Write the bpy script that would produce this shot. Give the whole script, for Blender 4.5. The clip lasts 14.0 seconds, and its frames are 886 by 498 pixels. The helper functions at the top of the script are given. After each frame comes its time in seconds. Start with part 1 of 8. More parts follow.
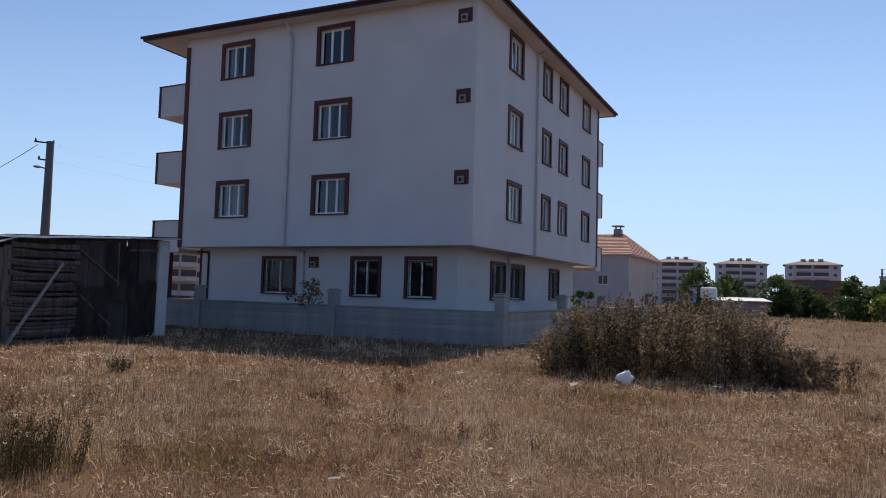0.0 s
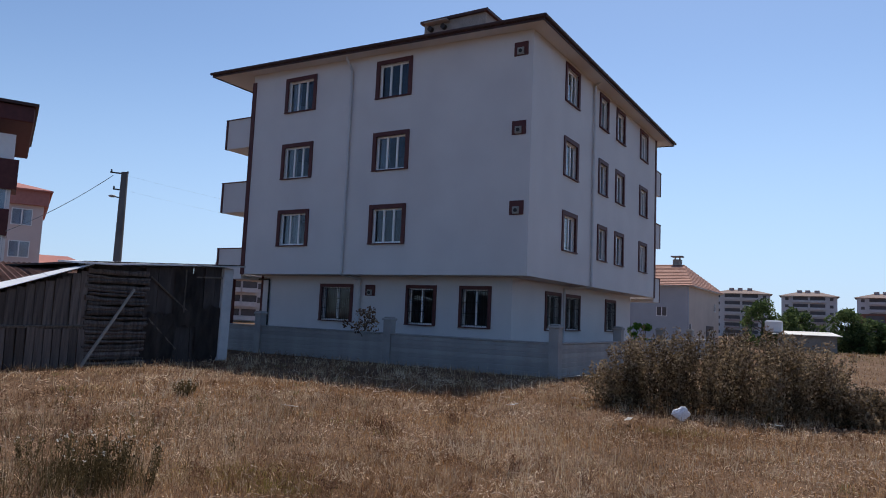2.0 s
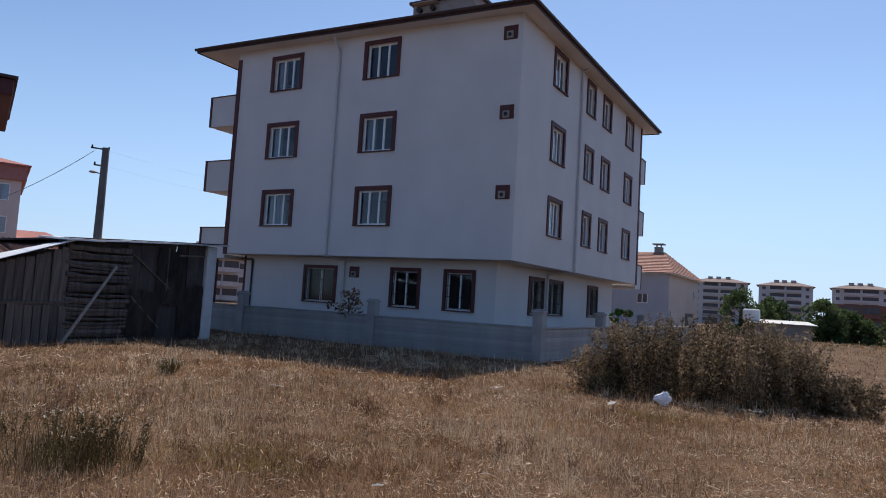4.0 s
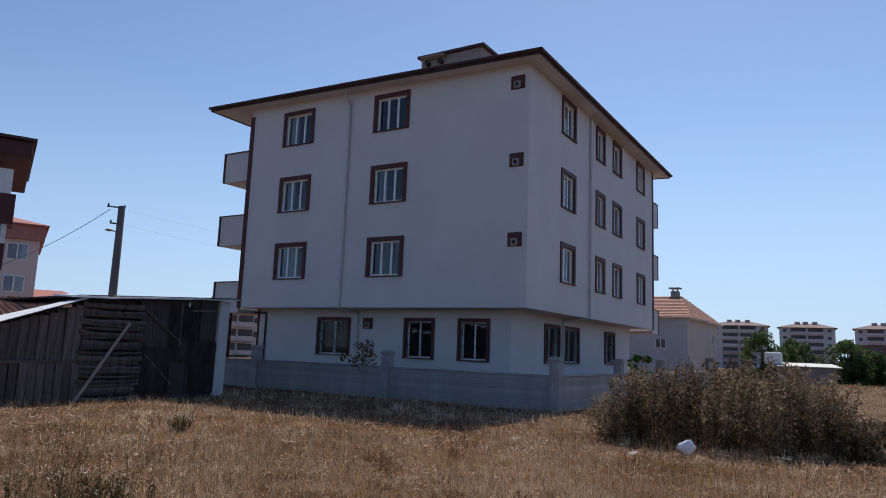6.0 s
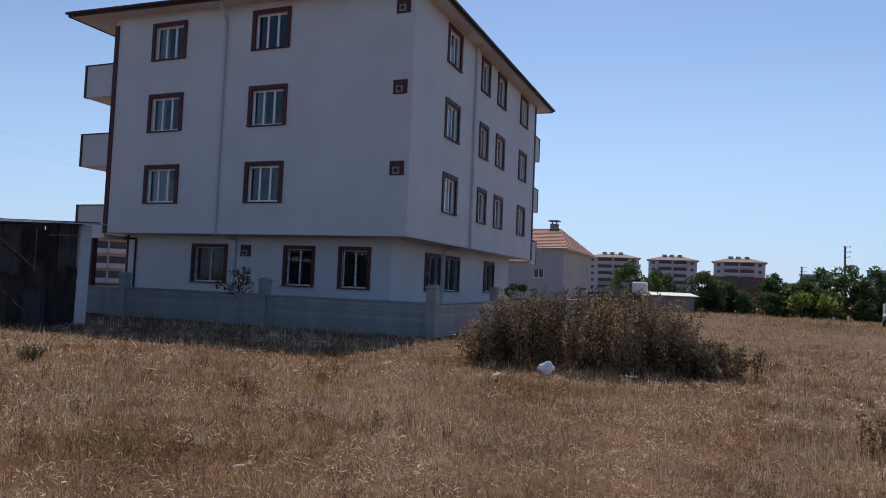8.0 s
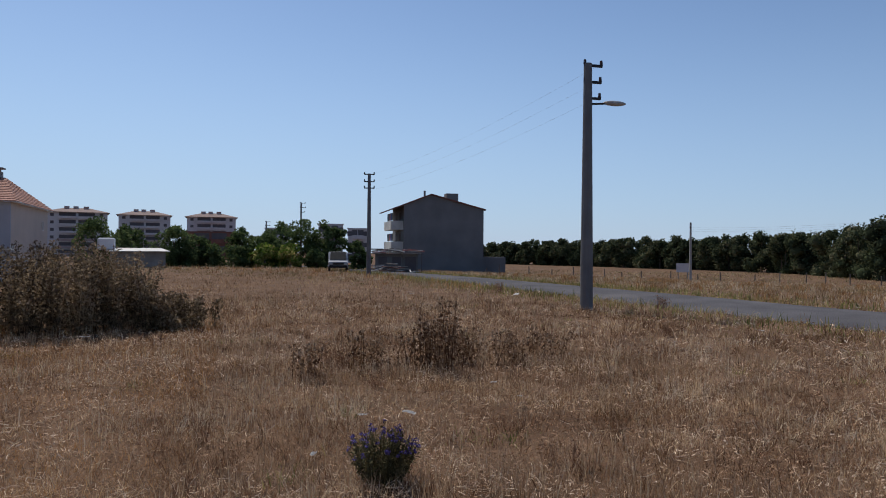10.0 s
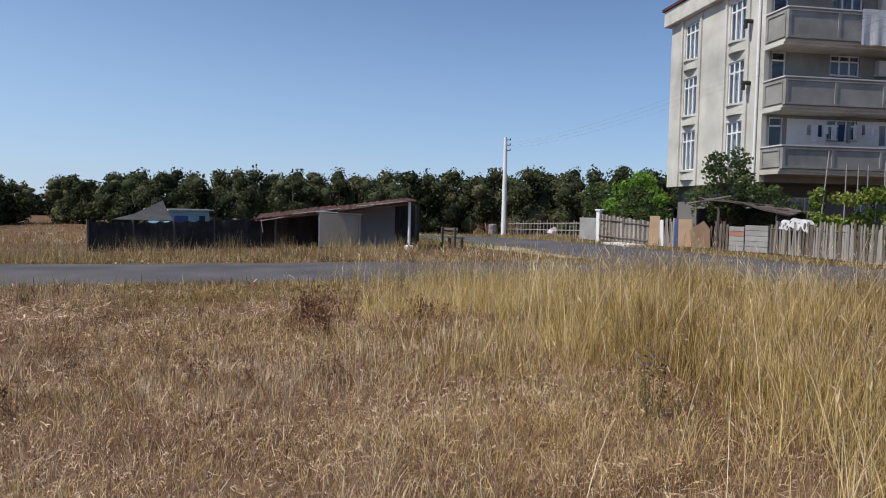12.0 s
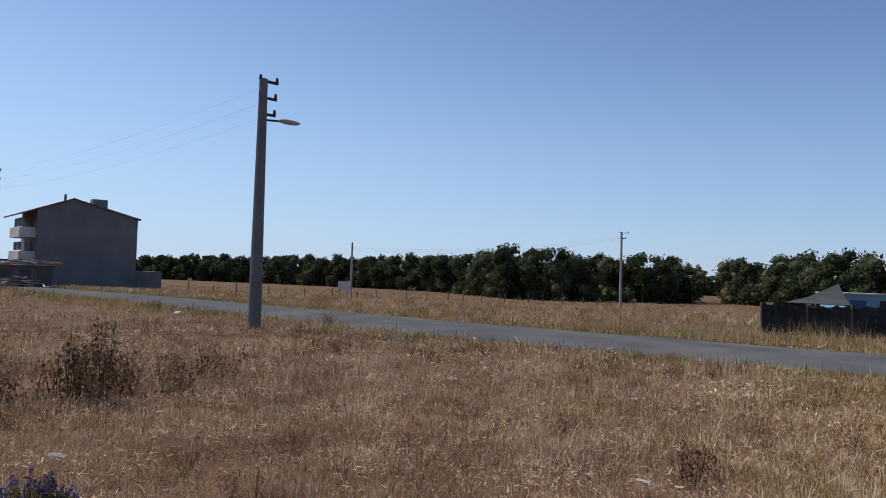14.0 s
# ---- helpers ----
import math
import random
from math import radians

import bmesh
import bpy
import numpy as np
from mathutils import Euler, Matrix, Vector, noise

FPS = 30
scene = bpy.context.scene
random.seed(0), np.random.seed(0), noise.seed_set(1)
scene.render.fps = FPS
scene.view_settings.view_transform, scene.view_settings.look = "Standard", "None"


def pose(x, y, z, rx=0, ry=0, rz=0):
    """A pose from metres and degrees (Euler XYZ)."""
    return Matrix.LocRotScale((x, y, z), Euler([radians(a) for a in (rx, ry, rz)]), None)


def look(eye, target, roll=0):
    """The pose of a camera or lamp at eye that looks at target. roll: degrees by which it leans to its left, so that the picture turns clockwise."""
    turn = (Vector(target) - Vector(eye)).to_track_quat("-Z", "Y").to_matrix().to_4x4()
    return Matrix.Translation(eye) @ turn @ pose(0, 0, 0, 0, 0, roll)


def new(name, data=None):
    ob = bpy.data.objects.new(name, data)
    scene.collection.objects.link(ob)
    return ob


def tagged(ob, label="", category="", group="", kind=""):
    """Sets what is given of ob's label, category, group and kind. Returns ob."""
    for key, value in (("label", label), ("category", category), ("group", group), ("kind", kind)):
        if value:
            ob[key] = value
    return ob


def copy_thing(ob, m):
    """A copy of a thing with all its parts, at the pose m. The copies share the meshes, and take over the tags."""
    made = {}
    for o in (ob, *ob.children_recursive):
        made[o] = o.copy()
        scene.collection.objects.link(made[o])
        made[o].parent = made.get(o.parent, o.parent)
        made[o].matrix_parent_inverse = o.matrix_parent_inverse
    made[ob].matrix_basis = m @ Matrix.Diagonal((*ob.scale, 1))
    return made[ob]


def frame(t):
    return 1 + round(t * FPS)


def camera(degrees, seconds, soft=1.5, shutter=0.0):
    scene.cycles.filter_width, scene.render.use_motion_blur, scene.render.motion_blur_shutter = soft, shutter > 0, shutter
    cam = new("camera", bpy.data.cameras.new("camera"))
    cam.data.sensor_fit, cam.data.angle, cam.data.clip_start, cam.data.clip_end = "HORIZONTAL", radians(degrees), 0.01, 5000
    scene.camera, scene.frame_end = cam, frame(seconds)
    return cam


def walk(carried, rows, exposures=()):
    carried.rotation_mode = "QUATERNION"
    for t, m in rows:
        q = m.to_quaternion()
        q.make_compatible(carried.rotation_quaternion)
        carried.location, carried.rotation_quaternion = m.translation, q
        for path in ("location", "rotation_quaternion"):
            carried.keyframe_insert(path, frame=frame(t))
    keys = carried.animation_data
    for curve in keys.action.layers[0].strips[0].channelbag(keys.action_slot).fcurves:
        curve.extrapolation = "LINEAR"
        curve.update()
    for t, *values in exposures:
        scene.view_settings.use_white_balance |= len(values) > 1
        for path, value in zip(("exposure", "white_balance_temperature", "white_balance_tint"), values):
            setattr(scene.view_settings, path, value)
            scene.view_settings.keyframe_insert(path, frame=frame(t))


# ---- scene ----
cam = camera(65.23, 14.0, soft=1.0)
PATH = [
    (0, pose(-0.006, 0.004, 1.655, 93.45, -1.58, -0.10)),
    (0.5, pose(-0.051, -0.135, 1.711, 95.77, -1.91, 2.65)),
    (1, pose(-0.035, -0.034, 1.733, 97.45, -1.68, 2.23)),
    (1.5, pose(-0.023, -0.206, 1.732, 97.20, -1.88, 3.63)),
    (2, pose(0.021, -0.212, 1.707, 95.60, -2.46, 4.43)),
    (2.2, pose(0.012, -0.208, 1.703, 95.29, -2.28, 4.28)),
    (4.3, pose(-0.084, -0.228, 1.690, 94.30, -3.51, 2.74)),
    (4.5, pose(-0.069, -0.254, 1.692, 95.92, -2.78, 1.91)),
    (5, pose(-0.052, -0.257, 1.661, 97.99, -2.56, 0.85)),
    (5.5, pose(-0.065, -0.017, 1.701, 98.21, -2.53, 2.72)),
    (6, pose(-0.046, -0.107, 1.683, 98.35, -2.16, 4.18)),
    (6.5, pose(-0.056, -0.130, 1.662, 98.22, -2.43, 2.19)),
    (7, pose(-0.057, -0.143, 1.639, 95.70, -2.73, 2.77)),
    (7.2, pose(-0.010, -0.112, 1.654, 93.97, -2.90, 1.29)),
    (9.3, pose(0.491, -0.057, 1.573, 92.02, -0.87, -25.16)),
    (9.5, pose(0.496, -0.080, 1.565, 91.82, -1.19, -31.64)),
    (10, pose(0.547, -0.136, 1.570, 90.29, -0.42, -46.54)),
    (10.2, pose(0.572, -0.144, 1.569, 90.79, 0.05, -50.66)),
    (10.5, pose(0.596, -0.162, 1.565, 90.24, 0.32, -58.28)),
    (10.7, pose(0.624, -0.192, 1.559, 89.47, -0.10, -65.63)),
    (11, pose(0.673, -0.228, 1.556, 86.35, -0.95, -83.38)),
    (11.4, pose(0.607, -0.234, 1.575, 86.74, -1.47, -103.16)),
    (11.5, pose(0.537, -0.230, 1.575, 86.65, -1.43, -106.46)),
    (11.8, pose(0.531, -0.233, 1.572, 86.98, -1.10, -118.03)),
    (12, pose(0.646, -0.251, 1.577, 86.67, -1.05, -125.08)),
    (12.5, pose(0.313, -0.087, 1.601, 88.34, -0.30, -132.92)),
    (13, pose(0.273, 0.009, 1.619, 90.30, -0.26, -126.29)),
    (13.5, pose(0.388, 0.023, 1.614, 91.73, -0.89, -108.68)),
    (14, pose(0.513, 0.069, 1.599, 92.16, -1.64, -73.91)),
]
EXPOSURES = [(0, 0.12, 6500, 10), (0.5, 0.17, 6450, 10), (1.0, 0.04, 6400, 10), (1.5, 0.02, 6400, 10), (2.0, 0.08, 6400, 10), (4.5, 0.14, 6400, 10), (5.0, 0.06, 6450, 10), (7.2, 0.02, 6450, 10), (9.5, -0.08, 6450, 10), (10.0, -0.22, 6450, 10), (10.5, -0.37, 6450, 10), (11.0, -0.20, 6500, 10), (12.0, 0.06, 6550, 10), (12.5, 0.17, 6550, 10), (13.0, 0.18, 6550, 10), (13.5, 0.0, 6450, 10), (14.0, -0.02, 6400, 10)]
walk(cam, PATH, EXPOSURES)

# ---- world and sun ----
SUN_AZ, SUN_EL = 14.0, 55.0          # degrees clockwise from +y, degrees above the horizon
world = bpy.data.worlds.new("sky")
scene.world = world
world.use_nodes = True
wn = world.node_tree
wn.nodes.clear()
sky = wn.nodes.new("ShaderNodeTexSky")
sky.sky_type = "NISHITA"
sky.sun_disc = False
sky.sun_elevation, sky.sun_rotation = radians(SUN_EL), radians(SUN_AZ)
sky.air_density, sky.dust_density, sky.ozone_density = 0.95, 0.25, 2.6
sky.altitude = 300
bg = wn.nodes.new("ShaderNodeBackground")
bg.inputs["Strength"].default_value = 0.115
wo = wn.nodes.new("ShaderNodeOutputWorld")
tint = wn.nodes.new("ShaderNodeMix")          # clear late-summer air: a little less red
tint.data_type, tint.blend_type = "RGBA", "MULTIPLY"
tint.inputs[0].default_value, tint.inputs[7].default_value = 1.0, (0.97, 0.98, 1.01, 1)
wn.links.new(sky.outputs[0], tint.inputs[6])
# thin pale-blue haze that thickens towards the horizon all round
where, axes, low, haze = (wn.nodes.new(n) for n in ("ShaderNodeTexCoord", "ShaderNodeSeparateXYZ", "ShaderNodeMapRange", "ShaderNodeMix"))
low.interpolation_type = "SMOOTHSTEP"
low.inputs[1].default_value, low.inputs[2].default_value, low.inputs[3].default_value, low.inputs[4].default_value = -0.05, 0.38, 0.8, 0.0
haze.data_type = "RGBA"
haze.inputs[7].default_value = (3.2, 4.6, 6.9, 1)
wn.links.new(where.outputs["Generated"], axes.inputs[0])
wn.links.new(axes.outputs[2], low.inputs[0])
thick, share = wn.nodes.new("ShaderNodeMapRange"), wn.nodes.new("ShaderNodeMath")
share.operation = "MULTIPLY"
thick.inputs[1].default_value, thick.inputs[2].default_value, thick.inputs[3].default_value, thick.inputs[4].default_value = -1.0, 1.0, 0.50, 1.06
wn.links.new(low.outputs[0], share.inputs[0])
wn.links.new(thick.outputs[0], share.inputs[1])
wn.links.new(share.outputs[0], haze.inputs[0])
wn.links.new(tint.outputs[2], haze.inputs[6])
# the air glows more towards the sun than away from it
towards, side, glow, bright = (wn.nodes.new(n) for n in ("ShaderNodeVectorMath", "ShaderNodeMapRange", "ShaderNodeMix", "ShaderNodeMix"))
towards.operation = "DOT_PRODUCT"
towards.inputs[1].default_value = (math.sin(radians(SUN_AZ)), math.cos(radians(SUN_AZ)), 0.0)
side.inputs[1].default_value, side.inputs[2].default_value = -1.0, 1.0
glow.data_type, bright.data_type, bright.blend_type = "RGBA", "RGBA", "MULTIPLY"
glow.inputs[6].default_value, glow.inputs[7].default_value = (0.71, 0.79, 0.91, 1), (1.15, 1.12, 1.08, 1)
bright.inputs[0].default_value = 1.0
wn.links.new(where.outputs["Generated"], towards.inputs[0])
wn.links.new(towards.outputs["Value"], side.inputs[0])
wn.links.new(towards.outputs["Value"], thick.inputs[0])
wn.links.new(side.outputs[0], glow.inputs[0])
wn.links.new(haze.outputs[2], bright.inputs[6])
wn.links.new(glow.outputs[2], bright.inputs[7])
wn.links.new(bright.outputs[2], bg.inputs[0])
wn.links.new(bg.outputs[0], wo.inputs[0])

sun = new("sun", bpy.data.lights.new("sun", "SUN"))
sun.data.energy, sun.data.angle, sun.data.color = 4.3, radians(0.53), (1.0, 0.94, 0.85)
sun_dir = Vector((math.sin(radians(SUN_AZ)) * math.cos(radians(SUN_EL)), math.cos(radians(SUN_AZ)) * math.cos(radians(SUN_EL)), math.sin(radians(SUN_EL))))
sun.matrix_world = look(sun_dir * 200, (0, 0, 0))


# ---- materials ----
def material(name, c1, c2, scale=3.0, rough=0.85, bump=0.15, fine=40.0, metal=0.0, stain=0.25, stain_col=None, island=0.0, stretch=(1, 1, 1), per_object=0.0, spec=0.3, grain=0.18):
    """Two colours mixed by broad noise, a fine grain, stains with a shape of their own and a fine relief."""
    m = bpy.data.materials.new(name)
    m.use_nodes = True
    t = m.node_tree
    n, l = t.nodes, t.links
    b = n["Principled BSDF"]
    b.inputs["Roughness"].default_value = rough
    b.inputs["Metallic"].default_value = metal
    b.inputs["Specular IOR Level"].default_value = spec
    co = n.new("ShaderNodeTexCoord")
    mp = n.new("ShaderNodeMapping")
    mp.inputs["Scale"].default_value = stretch
    l.new(co.outputs["Object"], mp.inputs[0])
    big = n.new("ShaderNodeTexNoise")
    big.inputs["Scale"].default_value, big.inputs["Detail"].default_value = scale, 6
    small = n.new("ShaderNodeTexNoise")
    small.inputs["Scale"].default_value, small.inputs["Detail"].default_value = fine, 4
    l.new(mp.outputs[0], big.inputs["Vector"]), l.new(mp.outputs[0], small.inputs["Vector"])
    ramp = n.new("ShaderNodeMapRange")
    ramp.inputs[1].default_value, ramp.inputs[2].default_value = 0.32, 0.68
    l.new(big.outputs[0], ramp.inputs[0])
    mix = n.new("ShaderNodeMix")
    mix.data_type = "RGBA"
    mix.inputs[6].default_value, mix.inputs[7].default_value = (*c1, 1), (*c2, 1)
    l.new(ramp.outputs[0], mix.inputs[0])
    out = mix.outputs[2]
    if stain > 0:
        st = n.new("ShaderNodeTexNoise")
        st.inputs["Scale"].default_value, st.inputs["Detail"].default_value = scale * 0.35, 8
        l.new(mp.outputs[0], st.inputs["Vector"])
        sr = n.new("ShaderNodeMapRange")
        sr.inputs[1].default_value, sr.inputs[2].default_value, sr.inputs[4].default_value = 0.52, 0.72, stain
        l.new(st.outputs[0], sr.inputs[0])
        sm = n.new("ShaderNodeMix")
        sm.data_type = "RGBA"
        sc = stain_col or tuple(v * 0.55 for v in c1)
        sm.inputs[7].default_value = (*sc, 1)
        l.new(sr.outputs[0], sm.inputs[0]), l.new(out, sm.inputs[6])
        out = sm.outputs[2]
    hsv = n.new("ShaderNodeHueSaturation")
    gr = n.new("ShaderNodeMapRange")
    gr.inputs[3].default_value, gr.inputs[4].default_value = 1 - grain, 1 + grain
    l.new(small.outputs[0], gr.inputs[0])
    val = gr.outputs[0]
    for amount, node, sock in ((island, "ShaderNodeNewGeometry", "Random Per Island"), (per_object, "ShaderNodeObjectInfo", "Random")):
        if amount:
            g = n.new(node)
            r = n.new("ShaderNodeMapRange")
            r.inputs[3].default_value, r.inputs[4].default_value = 1 - amount, 1 + amount
            mul = n.new("ShaderNodeMath")
            mul.operation = "MULTIPLY"
            l.new(g.outputs[sock], r.inputs[0]), l.new(r.outputs[0], mul.inputs[0]), l.new(val, mul.inputs[1])
            val = mul.outputs[0]
    l.new(val, hsv.inputs["Value"]), l.new(out, hsv.inputs["Color"])
    l.new(hsv.outputs[0], b.inputs["Base Color"])
    if bump:
        bp = n.new("ShaderNodeBump")
        bp.inputs["Strength"].default_value, bp.inputs["Distance"].default_value = bump, 0.02
        l.new(small.outputs[0], bp.inputs["Height"]), l.new(bp.outputs[0], b.inputs["Normal"])
    return m


def foliage_material(name, cols, patch=0.5, trans=0.35, rough=0.85):
    """Leaves and blades: colour by island and by broad patches, with light through them."""
    m = bpy.data.materials.new(name)
    m.use_nodes = True
    t = m.node_tree
    n, l = t.nodes, t.links
    b = n["Principled BSDF"]
    b.inputs["Roughness"].default_value, b.inputs["Specular IOR Level"].default_value = rough, 0.06
    geo = n.new("ShaderNodeNewGeometry")
    ramp = n.new("ShaderNodeValToRGB")
    ramp.color_ramp.elements[0].color = (*cols[0], 1)
    ramp.color_ramp.elements[1].color = (*cols[-1], 1)
    for i, c in enumerate(cols[1:-1]):
        e = ramp.color_ramp.elements.new((i + 1) / (len(cols) - 1))
        e.color = (*c, 1)
    no = n.new("ShaderNodeTexNoise")
    no.inputs["Scale"].default_value, no.inputs["Detail"].default_value = patch, 5
    l.new(geo.outputs["Position"], no.inputs["Vector"])
    nr = n.new("ShaderNodeMapRange")
    nr.inputs[1].default_value, nr.inputs[2].default_value, nr.inputs[3].default_value, nr.inputs[4].default_value = 0.35, 0.65, -0.3, 0.3
    l.new(no.outputs[0], nr.inputs[0])
    wide = n.new("ShaderNodeTexNoise")
    wide.inputs["Scale"].default_value, wide.inputs["Detail"].default_value = patch * 0.24, 3
    l.new(geo.outputs["Position"], wide.inputs["Vector"])
    wr = n.new("ShaderNodeMapRange")
    wr.inputs[1].default_value, wr.inputs[2].default_value, wr.inputs[3].default_value, wr.inputs[4].default_value = 0.36, 0.64, -0.22, 0.22
    l.new(wide.outputs[0], wr.inputs[0])
    both = n.new("ShaderNodeMath")
    both.operation = "ADD"
    l.new(nr.outputs[0], both.inputs[0]), l.new(wr.outputs[0], both.inputs[1])
    add = n.new("ShaderNodeMath")
    add.operation = "ADD"
    l.new(geo.outputs["Random Per Island"], add.inputs[0]), l.new(both.outputs[0], add.inputs[1])
    l.new(add.outputs[0], ramp.inputs[0])
    l.new(ramp.outputs[0], b.inputs["Base Color"])
    if trans:
        tr = n.new("ShaderNodeBsdfTranslucent")
        mx = n.new("ShaderNodeMixShader")
        mx.inputs[0].default_value = trans
        l.new(ramp.outputs[0], tr.inputs[0])
        l.new(b.outputs[0], mx.inputs[1]), l.new(tr.outputs[0], mx.inputs[2])
        l.new(mx.outputs[0], n["Material Output"].inputs[0])
    return m


def glass_material(name, tint=(0.75, 0.8, 0.85)):
    m = bpy.data.materials.new(name)
    m.use_nodes = True
    t = m.node_tree
    n, l = t.nodes, t.links
    n.remove(n["Principled BSDF"])
    tr, gl, lw, pw, mr, mx = (n.new(k) for k in ("ShaderNodeBsdfTransparent", "ShaderNodeBsdfGlossy", "ShaderNodeLayerWeight", "ShaderNodeMath", "ShaderNodeMapRange", "ShaderNodeMixShader"))
    tr.inputs[0].default_value = (*tint, 1)
    gl.inputs["Roughness"].default_value = 0.03
    lw.inputs[0].default_value = 0.5
    pw.operation = "POWER"
    pw.inputs[1].default_value = 4.0
    mr.inputs[3].default_value, mr.inputs[4].default_value = 0.05, 0.9
    l.new(lw.outputs["Facing"], pw.inputs[0]), l.new(pw.outputs[0], mr.inputs[0])
    l.new(mr.outputs[0], mx.inputs[0]), l.new(tr.outputs[0], mx.inputs[1]), l.new(gl.outputs[0], mx.inputs[2])
    l.new(mx.outputs[0], n["Material Output"].inputs[0])
    return m


M = {}
M["soil"] = material("dry_soil", (0.098, 0.058, 0.036), (0.175, 0.108, 0.068), 0.9, 0.95, 1.0, 42, grain=0.8, stain=0.5, stain_col=(0.20, 0.137, 0.093), spec=0.05)
M["asphalt"] = material("asphalt", (0.080, 0.077, 0.084), (0.120, 0.115, 0.122), 0.6, 1.0, 0.4, 60, stain=0.35, stain_col=(0.19, 0.175, 0.16), spec=0.03)
M["dust"] = material("roadside_dust", (0.33, 0.265, 0.19), (0.43, 0.36, 0.27), 1.2, 0.95, 0.4, 30)
M["white_render"] = material("white_render", (0.59, 0.565, 0.56), (0.65, 0.625, 0.615), 0.5, 0.9, 0.12, 90, stain=0.15, stain_col=(0.58, 0.56, 0.55))
M["brown_trim"] = material("brown_trim", (0.078, 0.024, 0.024), (0.105, 0.034, 0.032), 4, 0.6, 0.05, 60, stain=0.1)
M["fascia"] = material("dark_fascia", (0.045, 0.022, 0.020), (0.065, 0.032, 0.028), 3, 0.5, 0.05, 40)
M["pvc"] = material("white_plastic", (0.80, 0.80, 0.79), (0.84, 0.84, 0.83), 5, 0.4, 0.0, 50, stain=0.05)
M["pipe"] = material("grey_pipe", (0.50, 0.50, 0.51), (0.58, 0.58, 0.58), 4, 0.5, 0.02, 40)
M["glass"] = glass_material("window_glass")
# dark grey that puts the dimness of the rooms into their surfaces
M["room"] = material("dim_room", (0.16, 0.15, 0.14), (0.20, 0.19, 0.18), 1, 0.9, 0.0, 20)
M["curtain"] = material("net_curtain", (0.80, 0.79, 0.77), (0.86, 0.85, 0.83), 2, 0.9, 0.3, 14, stretch=(6, 6, 0.4))
M["iron"] = material("black_iron", (0.02, 0.02, 0.02), (0.035, 0.033, 0.03), 6, 0.5, 0.1, 60)
M["block"] = material("concrete_block", (0.27, 0.265, 0.26), (0.36, 0.352, 0.34), 1.5, 0.95, 0.5, 45, stain=0.35, per_object=0.10)
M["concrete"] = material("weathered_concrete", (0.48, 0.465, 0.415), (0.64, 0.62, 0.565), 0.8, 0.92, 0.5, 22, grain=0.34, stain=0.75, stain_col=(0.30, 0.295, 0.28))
# darker concrete: the shade of the balcony side is put into its colour
M["concrete_grey_shaded"] = material("shaded_grey_concrete", (0.23, 0.225, 0.207), (0.335, 0.325, 0.30), 1.1, 0.92, 0.5, 22, grain=0.34, stain=0.65, stain_col=(0.115, 0.11, 0.10))
# poles seen against the sun: their shaded side is put into this dark concrete
M["pole"] = material("backlit_pole_concrete", (0.135, 0.132, 0.132), (0.19, 0.187, 0.184), 1.2, 0.85, 0.25, 40, stain=0.3)
M["grey_render"] = material("grey_cement_render", (0.165, 0.160, 0.160), (0.215, 0.210, 0.205), 0.4, 0.95, 0.3, 25, stain=0.3)
M["tile"] = material("roof_tile", (0.31, 0.150, 0.108), (0.42, 0.215, 0.155), 1.5, 0.85, 0.2, 30, island=0.12, stain=0.2)
M["old_tile"] = material("old_roof_tile", (0.17, 0.072, 0.052), (0.24, 0.105, 0.075), 1.5, 0.85, 0.2, 30, stain=0.3)
M["far_band"] = material("faded_pink_band", (0.40, 0.30, 0.27), (0.46, 0.35, 0.32), 0.3, 0.9, 0.0, 4)
M["scrap"] = material("dirty_paper", (0.52, 0.51, 0.50), (0.62, 0.61, 0.60), 8, 0.8, 0.3, 30)
# the bluish shade on the hip house's left side is part of this colour
M["blue_grey_shaded"] = material("shaded_blue_grey_plaster", (0.36, 0.375, 0.42), (0.42, 0.435, 0.48), 0.6, 0.9, 0.15, 40)
M["tan_wall"] = material("tan_plaster", (0.55, 0.45, 0.38), (0.61, 0.50, 0.42), 0.6, 0.9, 0.15, 40)
M["pink_wall"] = material("pale_pink_plaster", (0.62, 0.50, 0.46), (0.68, 0.56, 0.51), 0.6, 0.9, 0.15, 40)
M["far_white"] = material("pale_far_plaster", (0.56, 0.52, 0.51), (0.63, 0.59, 0.575), 0.2, 0.9, 0.0, 4)
M["far_red"] = material("brick_red_band", (0.36, 0.15, 0.13), (0.42, 0.19, 0.16), 0.3, 0.9, 0.0, 4)
# dark colour for the shade in balconies and openings, also for far windows
M["far_dark"] = material("shaded_balcony", (0.10, 0.09, 0.09), (0.14, 0.12, 0.12), 0.5, 0.8, 0.0, 4)
M["old_wood"] = material("weathered_wood", (0.105, 0.085, 0.070), (0.19, 0.16, 0.135), 2.5, 0.9, 0.6, 28, stretch=(8, 8, 0.7), per_object=0.25, stain=0.3)
M["pale_wood"] = material("sun_bleached_wood", (0.27, 0.25, 0.225), (0.36, 0.335, 0.30), 2.5, 0.9, 0.5, 28, stretch=(8, 8, 0.7), per_object=0.22, stain=0.3)
M["shed_wood"] = material("dark_weathered_wood", (0.075, 0.062, 0.058), (0.165, 0.135, 0.118), 2.0, 0.9, 0.7, 24, stretch=(7, 7, 0.6), per_object=0.35, stain=0.45, stain_col=(0.03, 0.026, 0.026))
# sunlight on the shed's tin edges is put into this bright colour
M["sunlit_tin"] = material("sunlit_tin_sheet", (0.72, 0.72, 0.73), (0.82, 0.82, 0.82), 1.5, 0.5, 0.15, 25, metal=0.1, stain=0.3, stain_col=(0.45, 0.33, 0.26))
